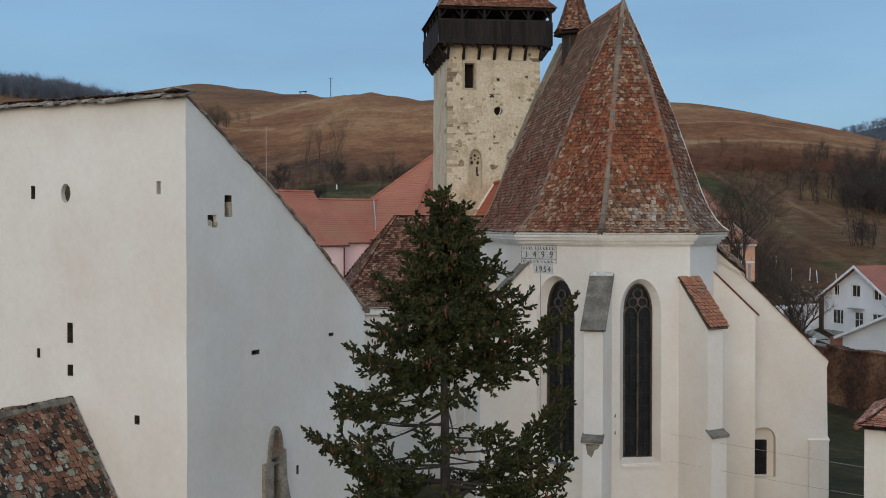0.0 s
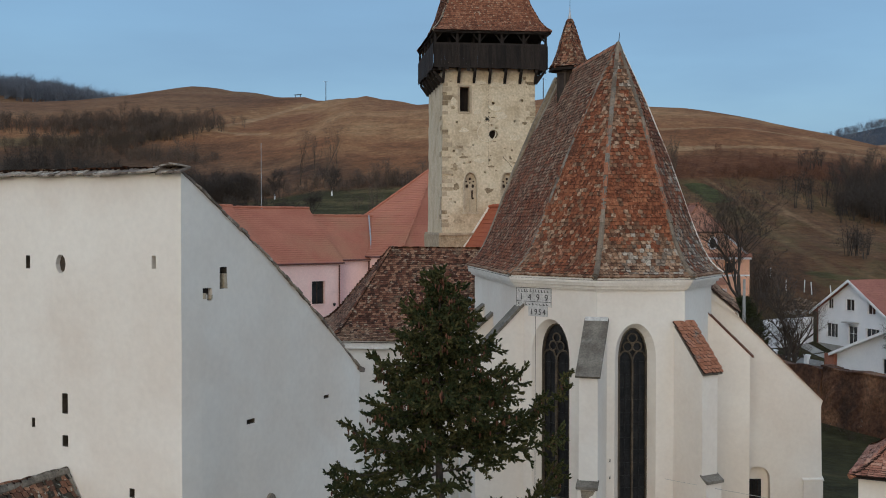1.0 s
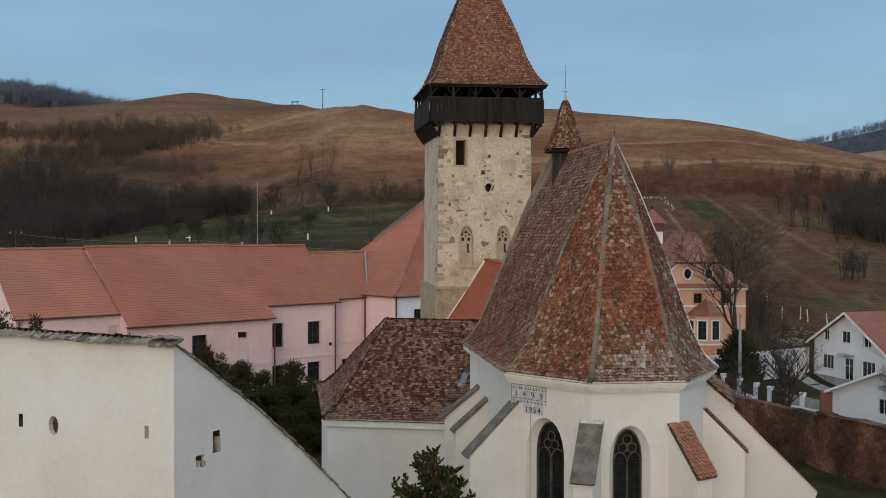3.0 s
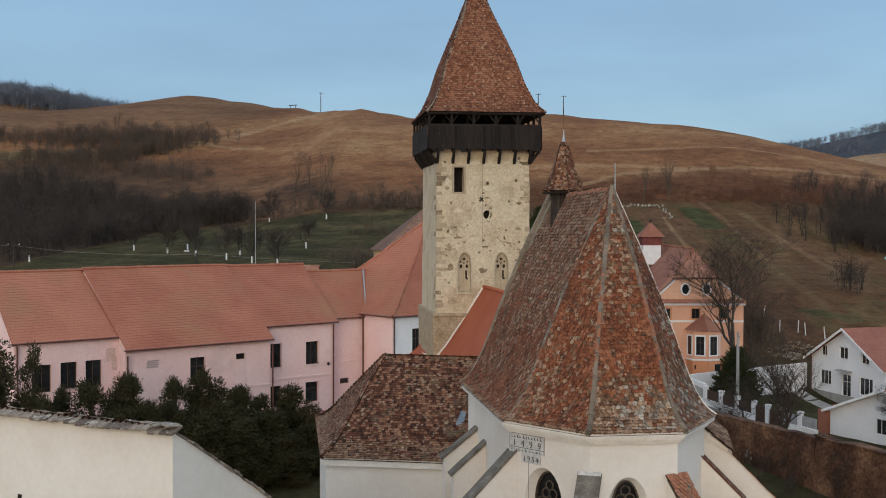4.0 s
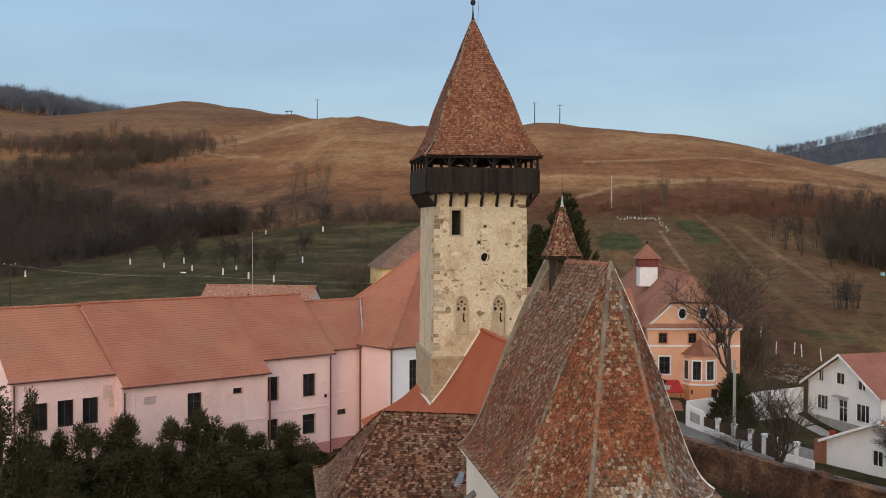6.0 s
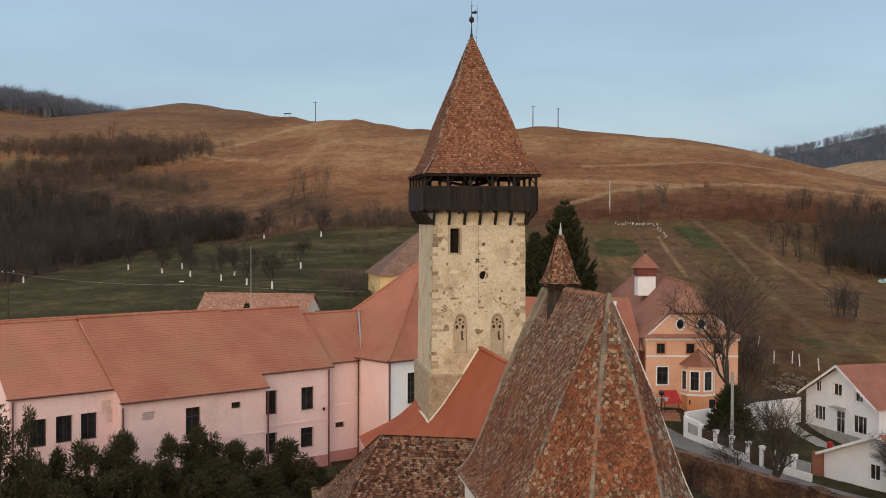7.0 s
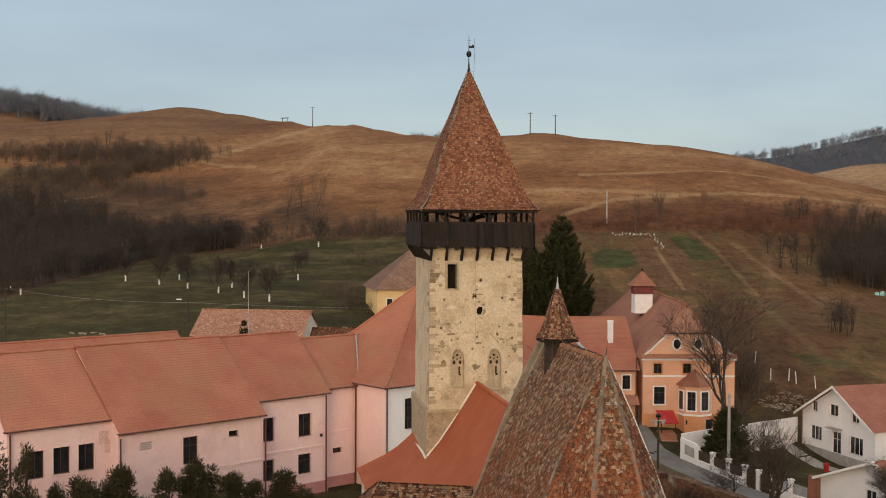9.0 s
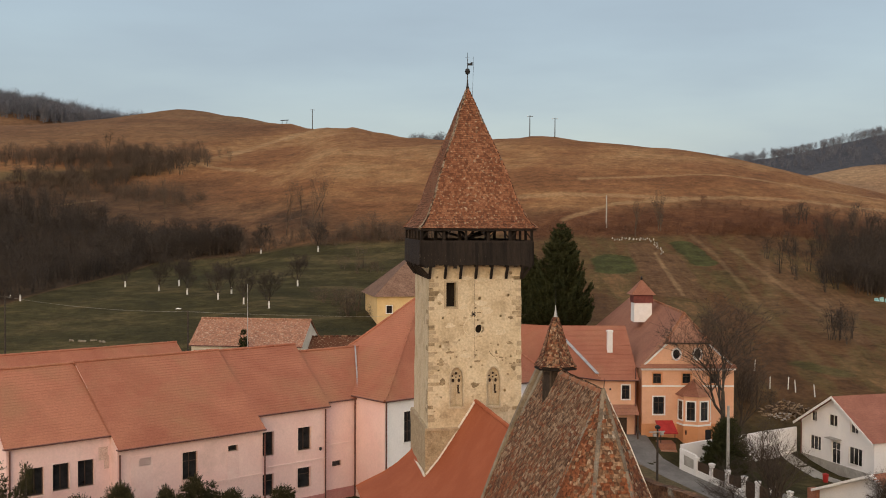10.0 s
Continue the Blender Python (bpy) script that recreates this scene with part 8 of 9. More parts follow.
def white_fence(pts, bays):
    """Pillars on a low base wall; bays say what fills each gap: wall, steel, gate or sheet."""
    f = thing("garden_fence", "white masonry garden fence with pillars, dark steel panels and a gate", "fence")
    for (xa, ya), (xb, yb), kinds in zip(pts, pts[1:], bays):
        d = Vector((xb - xa, yb - ya))
        n = len(kinds)
        ang = math.degrees(math.atan2(d.y, d.x))
        for i, kind in enumerate(kinds):
            p, q = Vector((xa, ya)) + d * i / n, Vector((xa, ya)) + d * (i + 1) / n
            z, zz = land(p.x, p.y), land(q.x, q.y)
            L = (q - p).length
            at = pose(p.x, p.y, 0, 0, 0, ang)
            if kind != "wall":
                part("pillar", Shape().box(-0.2, 0.2, -0.2, 0.2, -0.6, 1.95).box(-0.26, 0.26, -0.26, 0.26, 1.95, 2.03).prism([(-0.22, -0.22, 2.03), (0.22, -0.22, 2.03), (0.22, 0.22, 2.03), (-0.22, 0.22, 2.03)], (0, 0, 0.06)).moved(pose(p.x, p.y, z, 0, 0, ang)), WHITE_PAINT, f)
            if kind == "wall":
                part("wall_bay", Shape().prism([(-0.2, -0.15, z - 0.6), (L, -0.15, zz - 0.6), (L, -0.15, zz + 2.25), (-0.2, -0.15, z + 2.35)], (0, 0.3, 0)).moved(at), WHITE_PAINT, f)
                part("recessed_panel", Shape().prism([(0.55, -0.17, z + 0.75), (L - 0.3, -0.17, zz + 0.75), (L - 0.3, -0.17, zz + 1.75), (0.55, -0.17, z + 1.8)], (0, 0.015, 0)).moved(at), CONCRETE, f, "grey panel set in the white wall")
                continue
            low = 0.1 if kind == "gate" else 0.75
            if kind != "gate":
                part("base_wall", Shape().prism([(0.2, -0.15, z - 0.6), (L - 0.2, -0.15, zz - 0.6), (L - 0.2, -0.15, zz + 0.7), (0.2, -0.15, z + 0.7)], (0, 0.3, 0)).moved(at), WHITE_PAINT, f)
            k = 5
            for b in range(k):
                x0, x1 = 0.24 + (L - 0.48) * b / k, 0.24 + (L - 0.48) * (b + 0.93) / k
                g0, g1 = z + (zz - z) * x0 / L, z + (zz - z) * x1 / L
                part("board", Shape().prism([(x0, -0.025, g0 + low), (x1, -0.025, g1 + low), (x1, -0.025, g1 + 1.72), (x0, -0.025, g0 + 1.72)], (0, 0.05, 0)).moved(at), ZINC if kind == "sheet" else FRAME_WOOD, f)
    return f


white_fence([(27.5, 118.6), (31.7, 109.9), (33.4, 106.4), (35.6, 102.6)], [("wall", "steel", "steel", "steel"), ("gate", "gate"), ("sheet", "sheet")])


def plain_wall(name, label, pts, h, t, material, z_fix=None):
    w = thing(name, label, "wall")
    for (xa, ya), (xb, yb) in zip(pts, pts[1:]):
        d = Vector((xb - xa, yb - ya))
        n = max(int(d.length / 3), 1)
        s = Shape()
        ang = math.degrees(math.atan2(d.y, d.x))
        top = [(d.length * i / n, (z_fix if z_fix is not None else land(xa + d.x * i / n, ya + d.y * i / n) + h) + 0.12 * noise.noise(Vector((xa + i * 0.7, ya, 3)))) for i in range(n + 1)]
        s.prism([(x, 0, z) for x, z in top] + [(d.length, 0, -6), (0, 0, -6)], (0, t, 0))
        part("wall_stretch", s.moved(pose(xa, ya, 0, 0, 0, ang)), material, w)
    return w


plain_wall("yard_wall", "white rendered yard wall", [(27.6, 118.9), (43.3, 129.0)], 2.3, 0.3, WHITE_WALL, 2.5)
ringw = thing("ring_wall", "ruined brick and rubble ring wall of the churchyard", "wall")
rw = [(14.0, 117.0), (20.0, 105.5), (24.2, 97.0), (29.5, 86.0), (36.0, 72.0), (46, 54)]
for (xa, ya), (xb, yb) in zip(rw, rw[1:]):
    d = Vector((xb - xa, yb - ya))
    blk = rough_block(0, d.length, 0, 0.9, -6, 2.1, 0, 0.5, 0.16, xa)
    blk.v = [(x, y, z + (0.18 * noise.noise(Vector((x * 0.5 + xa, y, 1))) if z > 2.0 else 0)) for x, y, z in blk.v]
    part("wall_stretch", blk.moved(pose(xa, ya, 0, 0, 0, math.degrees(math.atan2(d.y, d.x)))), BRICK_WALL, ringw)
    if ya > 90:
        continue
    cp = Shape()
    x = 0.0
    while x < d.length:
        l_ = rnd.uniform(0.3, 0.6)
        cp.box(x, x + l_ - 0.02, -0.08, 0.98, 2.1 + 0.18 * noise.noise(Vector((x * 0.5 + xa, 0, 1))), 2.2 + 0.18 * noise.noise(Vector((x * 0.5 + xa, 0, 1))) + rnd.uniform(0, 0.05))
        x += l_
    part("coping", cp.moved(pose(xa, ya, 0, 0, 0, math.degrees(math.atan2(d.y, d.x)))), BRICK_WALL, ringw)


def pole(name, label, x, y, h, r, material, arms=0, lamp=False):
    z = land(x, y)
    p = thing(name, label, "pole", (x, y, z), rnd.uniform(-20, 20))
    part("shaft", Shape().tube((0, 0, -0.5), (0, 0, h), r, r * 0.7, 8), material, p)
    for k in range(arms):
        part("crossarm", Shape().box(-0.9, 0.9, -0.05, 0.05, h - 0.35 - 0.7 * k, h - 0.25 - 0.7 * k), material, p)
        ins = Shape()
        for xx in (-0.8, 0, 0.8):
            ins.lathe([(0.04, 0), (0.06, 0.08), (0.03, 0.2)], (xx, 0, h - 0.25 - 0.7 * k), 6)
        part("insulators", ins, WHITE_PAINT, p)
    if lamp:
        part("lamp_arm", Shape().tube((0, 0, h - 0.1), (-1.1, 0, h + 0.25), 0.04, 0.03, 6), material, p)
        part("lamp_head", Shape().prism([(-1.7, -0.12, h + 0.22), (-1.0, -0.12, h + 0.2), (-1.05, -0.12, h + 0.34), (-1.6, -0.12, h + 0.33)], (0, 0.24, 0)), WHITE_PAINT, p)
    return p


pole("utility_pole", "grey concrete utility pole beside the white fence", 30.9, 113.0, 8.4, 0.19, CONCRETE)
lp = pole("street_lamp", "dark street lamp post on the road verge", 23.85, 113.7, 5.4, 0.14, BARK)
part("lamp_head", Shape().lathe([(0.05, 0), (0.28, 0.1), (0.32, 0.3), (0.1, 0.45)], (0, 0, 5.3), 8), IRON, lp)
part("fittings", Shape().box(-0.9, 0.8, -0.1, 0.1, 5.0, 5.1).box(-0.5, -0.2, -0.2, 0.1, 4.6, 4.9).box(0.3, 0.6, -0.2, 0.1, 4.7, 5.0), CONCRETE, lp)
pole("utility_pole", "wooden utility pole with lamp arm in the orchard", -30.3, 144.0, 14.6 - land(-30.3, 144), 0.14, BARK, 0, True)
pole("utility_pole", "wooden utility pole in the meadow", -59.8, 160.7, 15.5 - land(-59.8, 160.7), 0.14, BARK, 1)
pole("utility_pole", "pale concrete pole at the foot of the hill", 40.4, 248.8, 7.2, 0.16, CONCRETE)
for x, y, h in ((-43.5, 436, 7.5), (32.8, 351, 6.3), (40.2, 347, 6.0)):
    pole("utility_pole", "power line pole on the hill crest", x, y, h, 0.16, BARK, 1)
hut = thing("hide", "small raised hide on the hill crest", "hut", (-58.5, 470, land(-58.5, 470)))
part("legs", Shape().box(-1.1, -0.9, -0.1, 0.1, -0.5, 1.6).box(0.9, 1.1, -0.1, 0.1, -0.5, 1.6), BARK, hut)
part("roof", Shape().prism([(-1.6, -1, 1.5), (1.6, -1, 1.7), (1.6, -1, 1.85), (-1.6, -1, 1.65)], (0, 2, 0)), BARK, hut)


def wire(name, label, pts, r, sag):
    s = Shape()
    for a, b in zip(pts, pts[1:]):
        a, b = Vector(a), Vector(b)
        line = [a.lerp(b, i / 12) - Vector((0, 0, sag * 4 * (i / 12) * (1 - i / 12))) for i in range(13)]
        s.join(band(line, r, 4))
    return tagged(part(name, s, CONCRETE, None), label, "cable")


wire("cable", "sagging power cable across the orchard", [(-110, 180, 15.5), (-59.8, 160.7, 15.2), (-30.3, 144.0, 14.5), (20, 172, 12)], 0.014, 0.55)
wire("cable", "thin cable strung past the choir", [(7.9, 38.9, 4.25), (30, 33, 2.2)], 0.008, 0.3)
wire("cable", "thin cable strung past the choir", [(7.9, 38.9, 3.3), (30, 33, 1.2)], 0.008, 0.3)

# ---- gardens, graves, wood pile, stakes ----
draped([(41.6, 128.4), (43.6, 121.8), (45.6, 115.2)], 1.6, 0.12, CONCRETE, "yard_pavement", "pale concrete strip along the white house", "pavement")
draped([(-110, 172), (-78, 166), (-62, 160)], 3.5, 0.12, ASPHALT, "side_road", "grey lane at the meadow's edge", "road")
gst = Shape().prism([(-0.35, -0.08, -0.2), (0.35, -0.08, -0.2), (0.35, -0.08, 0.9), (0.2, -0.08, 1.1), (-0.2, -0.08, 1.1), (-0.35, -0.08, 0.9)], (0, 0.16, 0)).box(-0.45, 0.45, -0.14, 0.14, -0.2, 0.15).mesh("gravestone", GRAVE)
for i in range(42):
    x, y = (40.3 + i * 0.31, 239.4 + rnd.uniform(-1, 1)) if i < 26 else (48.2 + rnd.uniform(-0.5, 0.9), 238.5 - (i - 26) * 0.7)
    o = new("gravestone", gst)
    o.matrix_world = pose(x, y, land(x, y), rnd.gauss(0, 4), rnd.gauss(0, 4), rnd.uniform(-25, 25)) @ Matrix.Scale(rnd.uniform(0.22, 0.42), 4)
    tagged(o, "pale weathered gravestone on the hillside graveyard", "gravestone", "graves on the slope")
stake = Shape().tube((0, 0, -0.3), (0.05, 0, 1.6), 0.08, 0.06, 6).mesh("stake", WHITEWASH)
for x, y in ((45.4, 153.1), (45.4, 146.1), (47.7, 145.8), (48.3, 144.6), (50.2, 142.8)):
    o = new("stake", stake)
    o.matrix_world = pose(x, y, land(x, y), rnd.gauss(0, 4), rnd.gauss(0, 4), 0)
    tagged(o, "leaning white-painted garden stake in the yard", "stake", "white stakes in the yard")
logs = Shape()
for i in range(230):
    a, r = rnd.uniform(0, 6.28), rnd.random()
    x, y = 44.9 + 3.4 * r * math.cos(a), 138.6 + 2.0 * r * math.sin(a)
    z = land(x, y) + rnd.uniform(0, 1.5 * (1 - r))
    d = Vector((rnd.uniform(-1, 1), rnd.uniform(-1, 1), rnd.uniform(-0.3, 0.3))).normalized() * 0.4
    logs.tube(Vector((x, y, z)) - d, Vector((x, y, z)) + d, 0.09, 0.08, 5)
tagged(part("wood_pile", logs, WOODPILE, None), "heap of cut firewood in the yard", "wood pile", kind="stuff")

for x, y, k in ((-55.6, 177.0, 0.55), (-53.6, 176.4, 0.7), (-52.0, 176.8, 0.5), (-50.4, 175.8, 0.6)):
    hp = Shape()
    for _ in range(9):
        r = rnd.uniform(0.25, 0.5) * k
        hp.lathe([(0.3 * r, -0.5 * r), (r, -0.1 * r), (0.7 * r, 0.45 * r), (0.15 * r, 0.6 * r)], (rnd.gauss(0, 0.5) * k, rnd.gauss(0, 0.3) * k, rnd.uniform(0.0, 0.35) * k), 6, rnd.uniform(0, 6))
    o = part("stone_heap", hp, GABLE_STONE, None)
    o.matrix_world = pose(x, y, land(x, y))
    tagged(o, "small heap of pale field stones in the meadow", "stone heap", "field stone heaps")
tp_ = Shape()
for i in range(7):
    tp_.prism([(i * 0.9, 0.2 * math.sin(i * 2.0), 0), (i * 0.9 + 0.8, 0.2 * math.sin(i * 2.0), 0), (i * 0.9 + 0.7, 0.3, 0.7 + 0.2 * math.sin(i)), (i * 0.9 + 0.1, 0.3, 0.6 + 0.2 * math.sin(i * 1.7))], (0.1, 1.0, 0))
tp_ = tp_.moved(pose(79.4, 196.4, land(81, 196.5) - 0.1, 0, 0, -12))
tagged(part("tarpaulin", tp_, TARP, None), "crumpled turquoise tarpaulin over a heap on the slope", "tarpaulin")
bin_ = thing("waste_bin", "red waste bin beside the white house", "bin", (43.3, 119.6, land(43.3, 119.6)))
part("body", Shape().lathe([(0.26, -0.1), (0.32, 1.0), (0.34, 1.02)], (0, 0, 0), 10), RED_PLASTIC, bin_)
part("lid", Shape().lathe([(0.36, 1.02), (0.34, 1.1), (0.12, 1.18)], (0, 0, 0), 10), RED_PLASTIC, bin_)
heap = Shape()
for i in range(34):
    a, r = rnd.uniform(0, 6.28), rnd.random() ** 0.7
    x, y = 44.2 + 1.9 * r * math.cos(a), 137.2 + 1.0 * r * math.sin(a)
    k = rnd.uniform(0.08, 0.2)
    heap.lathe([(0.3 * k, -0.6 * k), (k, -0.1 * k), (0.7 * k, 0.5 * k), (0.15 * k, 0.7 * k)], (x, y, land(x, y) + 0.5 * (1 - r)), 6, a)
tagged(part("rubble_heap", heap, CONCRETE, None), "low heap of pale rubble beside the firewood", "rubble", kind="stuff")


# ---- trees ----
rnd = random.Random(51)
# the large spruce before the choir: open and bare inside low down


TREE_Z = GROUND_CH


def spruce_bare(z):
    z += TREE_Z
    return 0.56 if 6.7 < z < 8.25 else 0.10 if z > 8.25 else 0.30


def spruce_reach(z, a):
    """Limb length: longer to the east in the middle, longer to the west below the storm-broken stretch."""
    z += TREE_Z
    east = math.cos(a + radians(40))
    at = [2, 6.2, 6.6, 7.0, 7.5, 7.77, 8.2, 8.78, 9.36, 9.88, 10.46, 10.97, 11.55, 11.85, 12.05]
    west_r = float(np.interp(z, at, [3.2, 3.0, 2.85, 2.7, 2.4, 2.15, 2.15, 2.15, 1.65, 1.25, 1.22, 0.85, 0.42, 0.25, 0.08]))
    east_r = float(np.interp(z, at, [3.6, 3.4, 2.3, 1.7, 2.15, 2.5, 2.65, 2.7, 2.3, 1.45, 1.25, 0.90, 0.52, 0.25, 0.08]))
    f = 0.5 + 0.5 * east
    return west_r + (east_r - west_r) * f * f * (3 - 2 * f)


def spruce_skip(z, a):
    """Storm-broken stretch: few limbs left on the south and north sides there."""
    z += TREE_Z
    side = abs(math.cos(a + radians(40) + math.pi / 2))
    if 6.6 < z < 8.5:
        return 0.95 if side > 0.45 else 0.30
    if z <= 6.6:
        return 0.75 if side > 0.6 else 0.40
    return 0.55 if z < 9.4 and side > 0.3 else 0.25 if z < 9.4 else 0.06


sp = dense_spruce(rnd, 12.05 - TREE_Z, spruce_reach, spruce_bare, 5.2 - TREE_Z, 0.24, 9, 1.0, spruce_skip)
put_conifer("spruce", "tall dark green spruce with brown cones and bare lower limbs", (0.03, 22.2, TREE_Z), 40, sp)

sp2 = conifer(rnd, 17.8, 6.2, 26, 11, needles=12, size=0.30, twig=1.1, blade=0.05, shape=0.75)
put_conifer("spruce", "big dark spruce behind the bell tower", (20.5, 168.0, land(20.5, 168) - 0.3), 0, sp2, leaf=NEEDLE_DARK)
put_conifer("spruce", "dark spruce behind the bell tower, partly hidden", (16.5, 172.0, land(16.5, 172) - 0.3), 70, conifer(rnd, 12.5, 4.0, 26, 10, needles=10, size=0.34, twig=1.0, blade=0.06), leaf=NEEDLE_DARK)
put_conifer("spruce", "dark garden spruce behind the white fence", (32.0, 117.3, land(32.0, 117.3) - 0.2), 0, conifer(rnd, 6.3, 2.7, 24, 10, needles=12, size=0.2, twig=0.7, blade=0.035, shape=0.6), leaf=NEEDLE_DARK)

hz_ = land(-23.8, 148.0)
put_conifer("conifer", "small dark evergreen standing before the old barn", (-23.8, 148.0, hz_ - 0.2), 0, conifer(rnd, 12.0 - hz_, 1.5, 16, 7, needles=7, size=0.2, twig=0.6, blade=0.05, shape=0.7, droop=-0.4, base=0.05), leaf=NEEDLE_DARK)

# screen of shrubby evergreens before the pink building: soft uneven crowns, two taller open ones
def soft_evergreen(rnd, height, radius, lobes, sprays):
    """A crown of many rounded lobes of short rising sprays, uneven in outline, open between the lobes."""
    trunk, green = Shape(), Shape()
    trunk.tube((0, 0, 0), (0.03 * radius, 0, height * 0.9), 0.020 * height, 0.004 * height, 7, False)
    for k in range(lobes):
        f = 0.97 if k == 0 else rnd.uniform(0.10, 0.95)
        a = rnd.uniform(0, 6.28)
        reach = radius * (1 - f) ** 0.55 * min(1.0, 0.45 + 2.2 * f) * rnd.uniform(0.35, 1.0)
        c = Vector((reach * math.cos(a), reach * math.sin(a), height * f))
        size = radius * rnd.uniform(0.20, 0.38) * (1.1 - 0.35 * f)
        trunk.tube((0, 0, max(height * (f - 0.18), 0.1)), c, 0.035, 0.012, 4, False)
        for _ in range(int(sprays * (size / (0.25 * radius)) ** 2)):
            u = Vector((rnd.gauss(0, 1), rnd.gauss(0, 1), rnd.gauss(0.2, 1)))
            u.normalize()
            p = c + Vector((u.x, u.y, u.z * 1.25)) * size * rnd.uniform(0.25, 0.95)
            needle_twig(green, p, u + Vector((0, 0, 0.55)), rnd.uniform(0.16, 0.34), rnd, 7, 0.10, 0.036)
    return trunk, green


def evergreen_kinds(n, *shape):
    return [[k.mesh(q, m) for k, q, m in zip(soft_evergreen(rnd, *shape), ("trunk", "crown"), (BARK, SCREEN_LEAF))] for _ in range(n)]


DENSE, OPEN = evergreen_kinds(4, 8.0, 2.3, 64, 95), evergreen_kinds(2, 11.0, 1.9, 52, 44)
SCREEN = [(-20.88, 77.0, 7.9, 1.0), (-22.55, 74.0, 7.85, 1.1), (-24.1, 73.0, 7.6, 0.8), (-22.4, 78.0, 6.7, 0.7), (-18.6, 74.0, 6.5, 0.9), (-17.8, 78.0, 7.5, 0.85), (-16.5, 80.0, 7.8, 0.95), (-15.6, 82.0, 6.9, 0.9), (-14.1, 82.0, 6.4, 0.9), (-12.8, 83.0, 5.6, 0.9), (-10.6, 84.0, 6.25, 0.95), (-9.2, 84.0, 5.1, 0.8), (-8.3, 85.0, 3.9, 0.8),
          (-17.6, 75.5, 6.2, 1.15), (-24.3, 70.5, 7.3, 0.9), (-14.2, 78.0, 6.0, 1.2), (-11.7, 80.0, 5.0, 1.2), (-20.4, 72.5, 6.3, 1.2), (-8.9, 81.5, 3.8, 1.0), (-15.6, 75.5, 5.6, 1.2), (-13.0, 77.0, 4.9, 1.1), (-22.5, 70.0, 6.2, 1.2), (-10.0, 78.5, 3.6, 1.1), (-26.6, 72.5, 7.4, 0.9)]
for i, (x, y, top, k) in enumerate(SCREEN + [(-26.7, 70.0, 11.0, 1.0), (-25.2, 71.0, 10.8, 0.75), (-28.3, 73.0, 10.2, 1.0)]):
    tall = i >= len(SCREEN)
    z = land(x, y) - 0.2
    t = thing("conifer", "tall open feathery evergreen before the pink building" if tall else "dense dark evergreen in a screen before the pink building", "tree", (x, y, z), rnd.uniform(0, 360), "evergreen screen")
    a, b = OPEN[i % 2] if tall else DENSE[i % 4]
    h = (top - z) / (11.0 if tall else 8.0)
    t.matrix_world = t.matrix_world @ Matrix.Diagonal((k, k, h, 1))
    part("trunk", a, None, t)
    part("crown", b, None, t)


def put_bare(name, label, x, y, h, seed, spread=0.5, levels=4, kids=4, r0=0.14, z=None, start=0.3, material=None, group="", up=0.35, twig=0.006, balanced=False):
    s = bare_tree_shape(random.Random(seed), h, spread, levels, r0, kids, 6, up, start, twig)
    if balanced:
        # the crown stands over the root, not beside it
        c = np.mean(np.array(s[1].v, dtype=float), axis=0)
        for q in s:
            q.v = [(v[0] - c[0] * v[2] / c[2], v[1] - c[1] * v[2] / c[2], v[2]) for v in q.v]
    t = thing(name, label, "tree", (x, y, (land(x, y) if z is None else z) - 0.1), 0, group)
    part("trunk", s[0], material or BARK, t)
    part("crown", s[1], material or TWIG, t)
    return t


put_bare("bare_tree", "large leafless tree before the orange house", 32.1, 122.6, 17.2, 3, 0.52, 4, 4, 0.34, start=0.4, up=0.4, twig=0.012, balanced=True)
put_bare("bare_tree", "leafless tree beside the orange house", 37.4, 131.5, 9.0, 8, 0.45, 4, 4, 0.16, start=0.2)
put_bare("bare_tree", "leafless spreading tree by the ring wall", 30.6, 98.0, 9.3, 5, 0.5, 4, 4, 0.28, start=0.3, up=0.5, twig=0.006, balanced=True)
put_bare("bare_tree", "leafless roadside shrub tree", 28.3, 101.5, 6.0, 6, 0.6, 4, 4, 0.12, start=0.1)
put_bare("bare_tree", "leafless fruit tree in the garden", 36.5, 117.5, 4.5, 7, 0.6, 4, 4, 0.08, start=0.1)
put_bare("bare_tree", "leafless tree beside the low white house", 40.5, 94.5, 6.0, 9, 0.6, 4, 5, 0.15, start=0.1)
for i, (x, y, h) in enumerate(((-32.4, 264, 10), (-29.4, 268, 9), (-26.6, 267, 11.5), (-24.4, 266, 10), (-25.5, 253, 6))):
    put_bare("bare_tree", "slim leafless tree on the slope", x, y, h * 1.1, 20 + i, 0.33, 4, 3, 0.14, material=HAZE_TWIG, group="slim trees on the slope", up=0.6, twig=0.007)
for i, (x, y, h) in enumerate(((45.5, 241.2, 8), (51.4, 245.7, 9), (51.8, 245.5, 7), (90.0, 233, 9), (84, 229, 8))):
    put_bare("bare_tree", "pale birch at the foot of the hill", x, y, h, 40 + i, 0.25, 3, 4, 0.12, material=HAZE_TWIG, group="birches", up=0.8)

# orchard with whitewashed trunks
ORCH = [(-58.5, 220.2), (-50.8, 215.4), (-44.3, 210.1), (-37.3, 203.3), (-31.7, 197.1), (-26.6, 192.3), (-24.1, 213.5), (-36.2, 248.9), (-73.8, 205.9), (-35.8, 208.6), (-48.2, 221.0), (-23.0, 243.0)]
op = []
for i in range(3):
    tk, cw = bare_tree_shape(random.Random(60 + i), 6.0, 0.48, 4, 0.12, 4, 5, 0.35, 0.25, 0.009)
    op.append(tk.join(cw).mesh("crown", DARK_TWIG))
ow = Shape().tube((0, 0, -0.2), (0, 0, 1.15), 0.17, 0.15, 7).mesh("trunk", WHITEWASH)
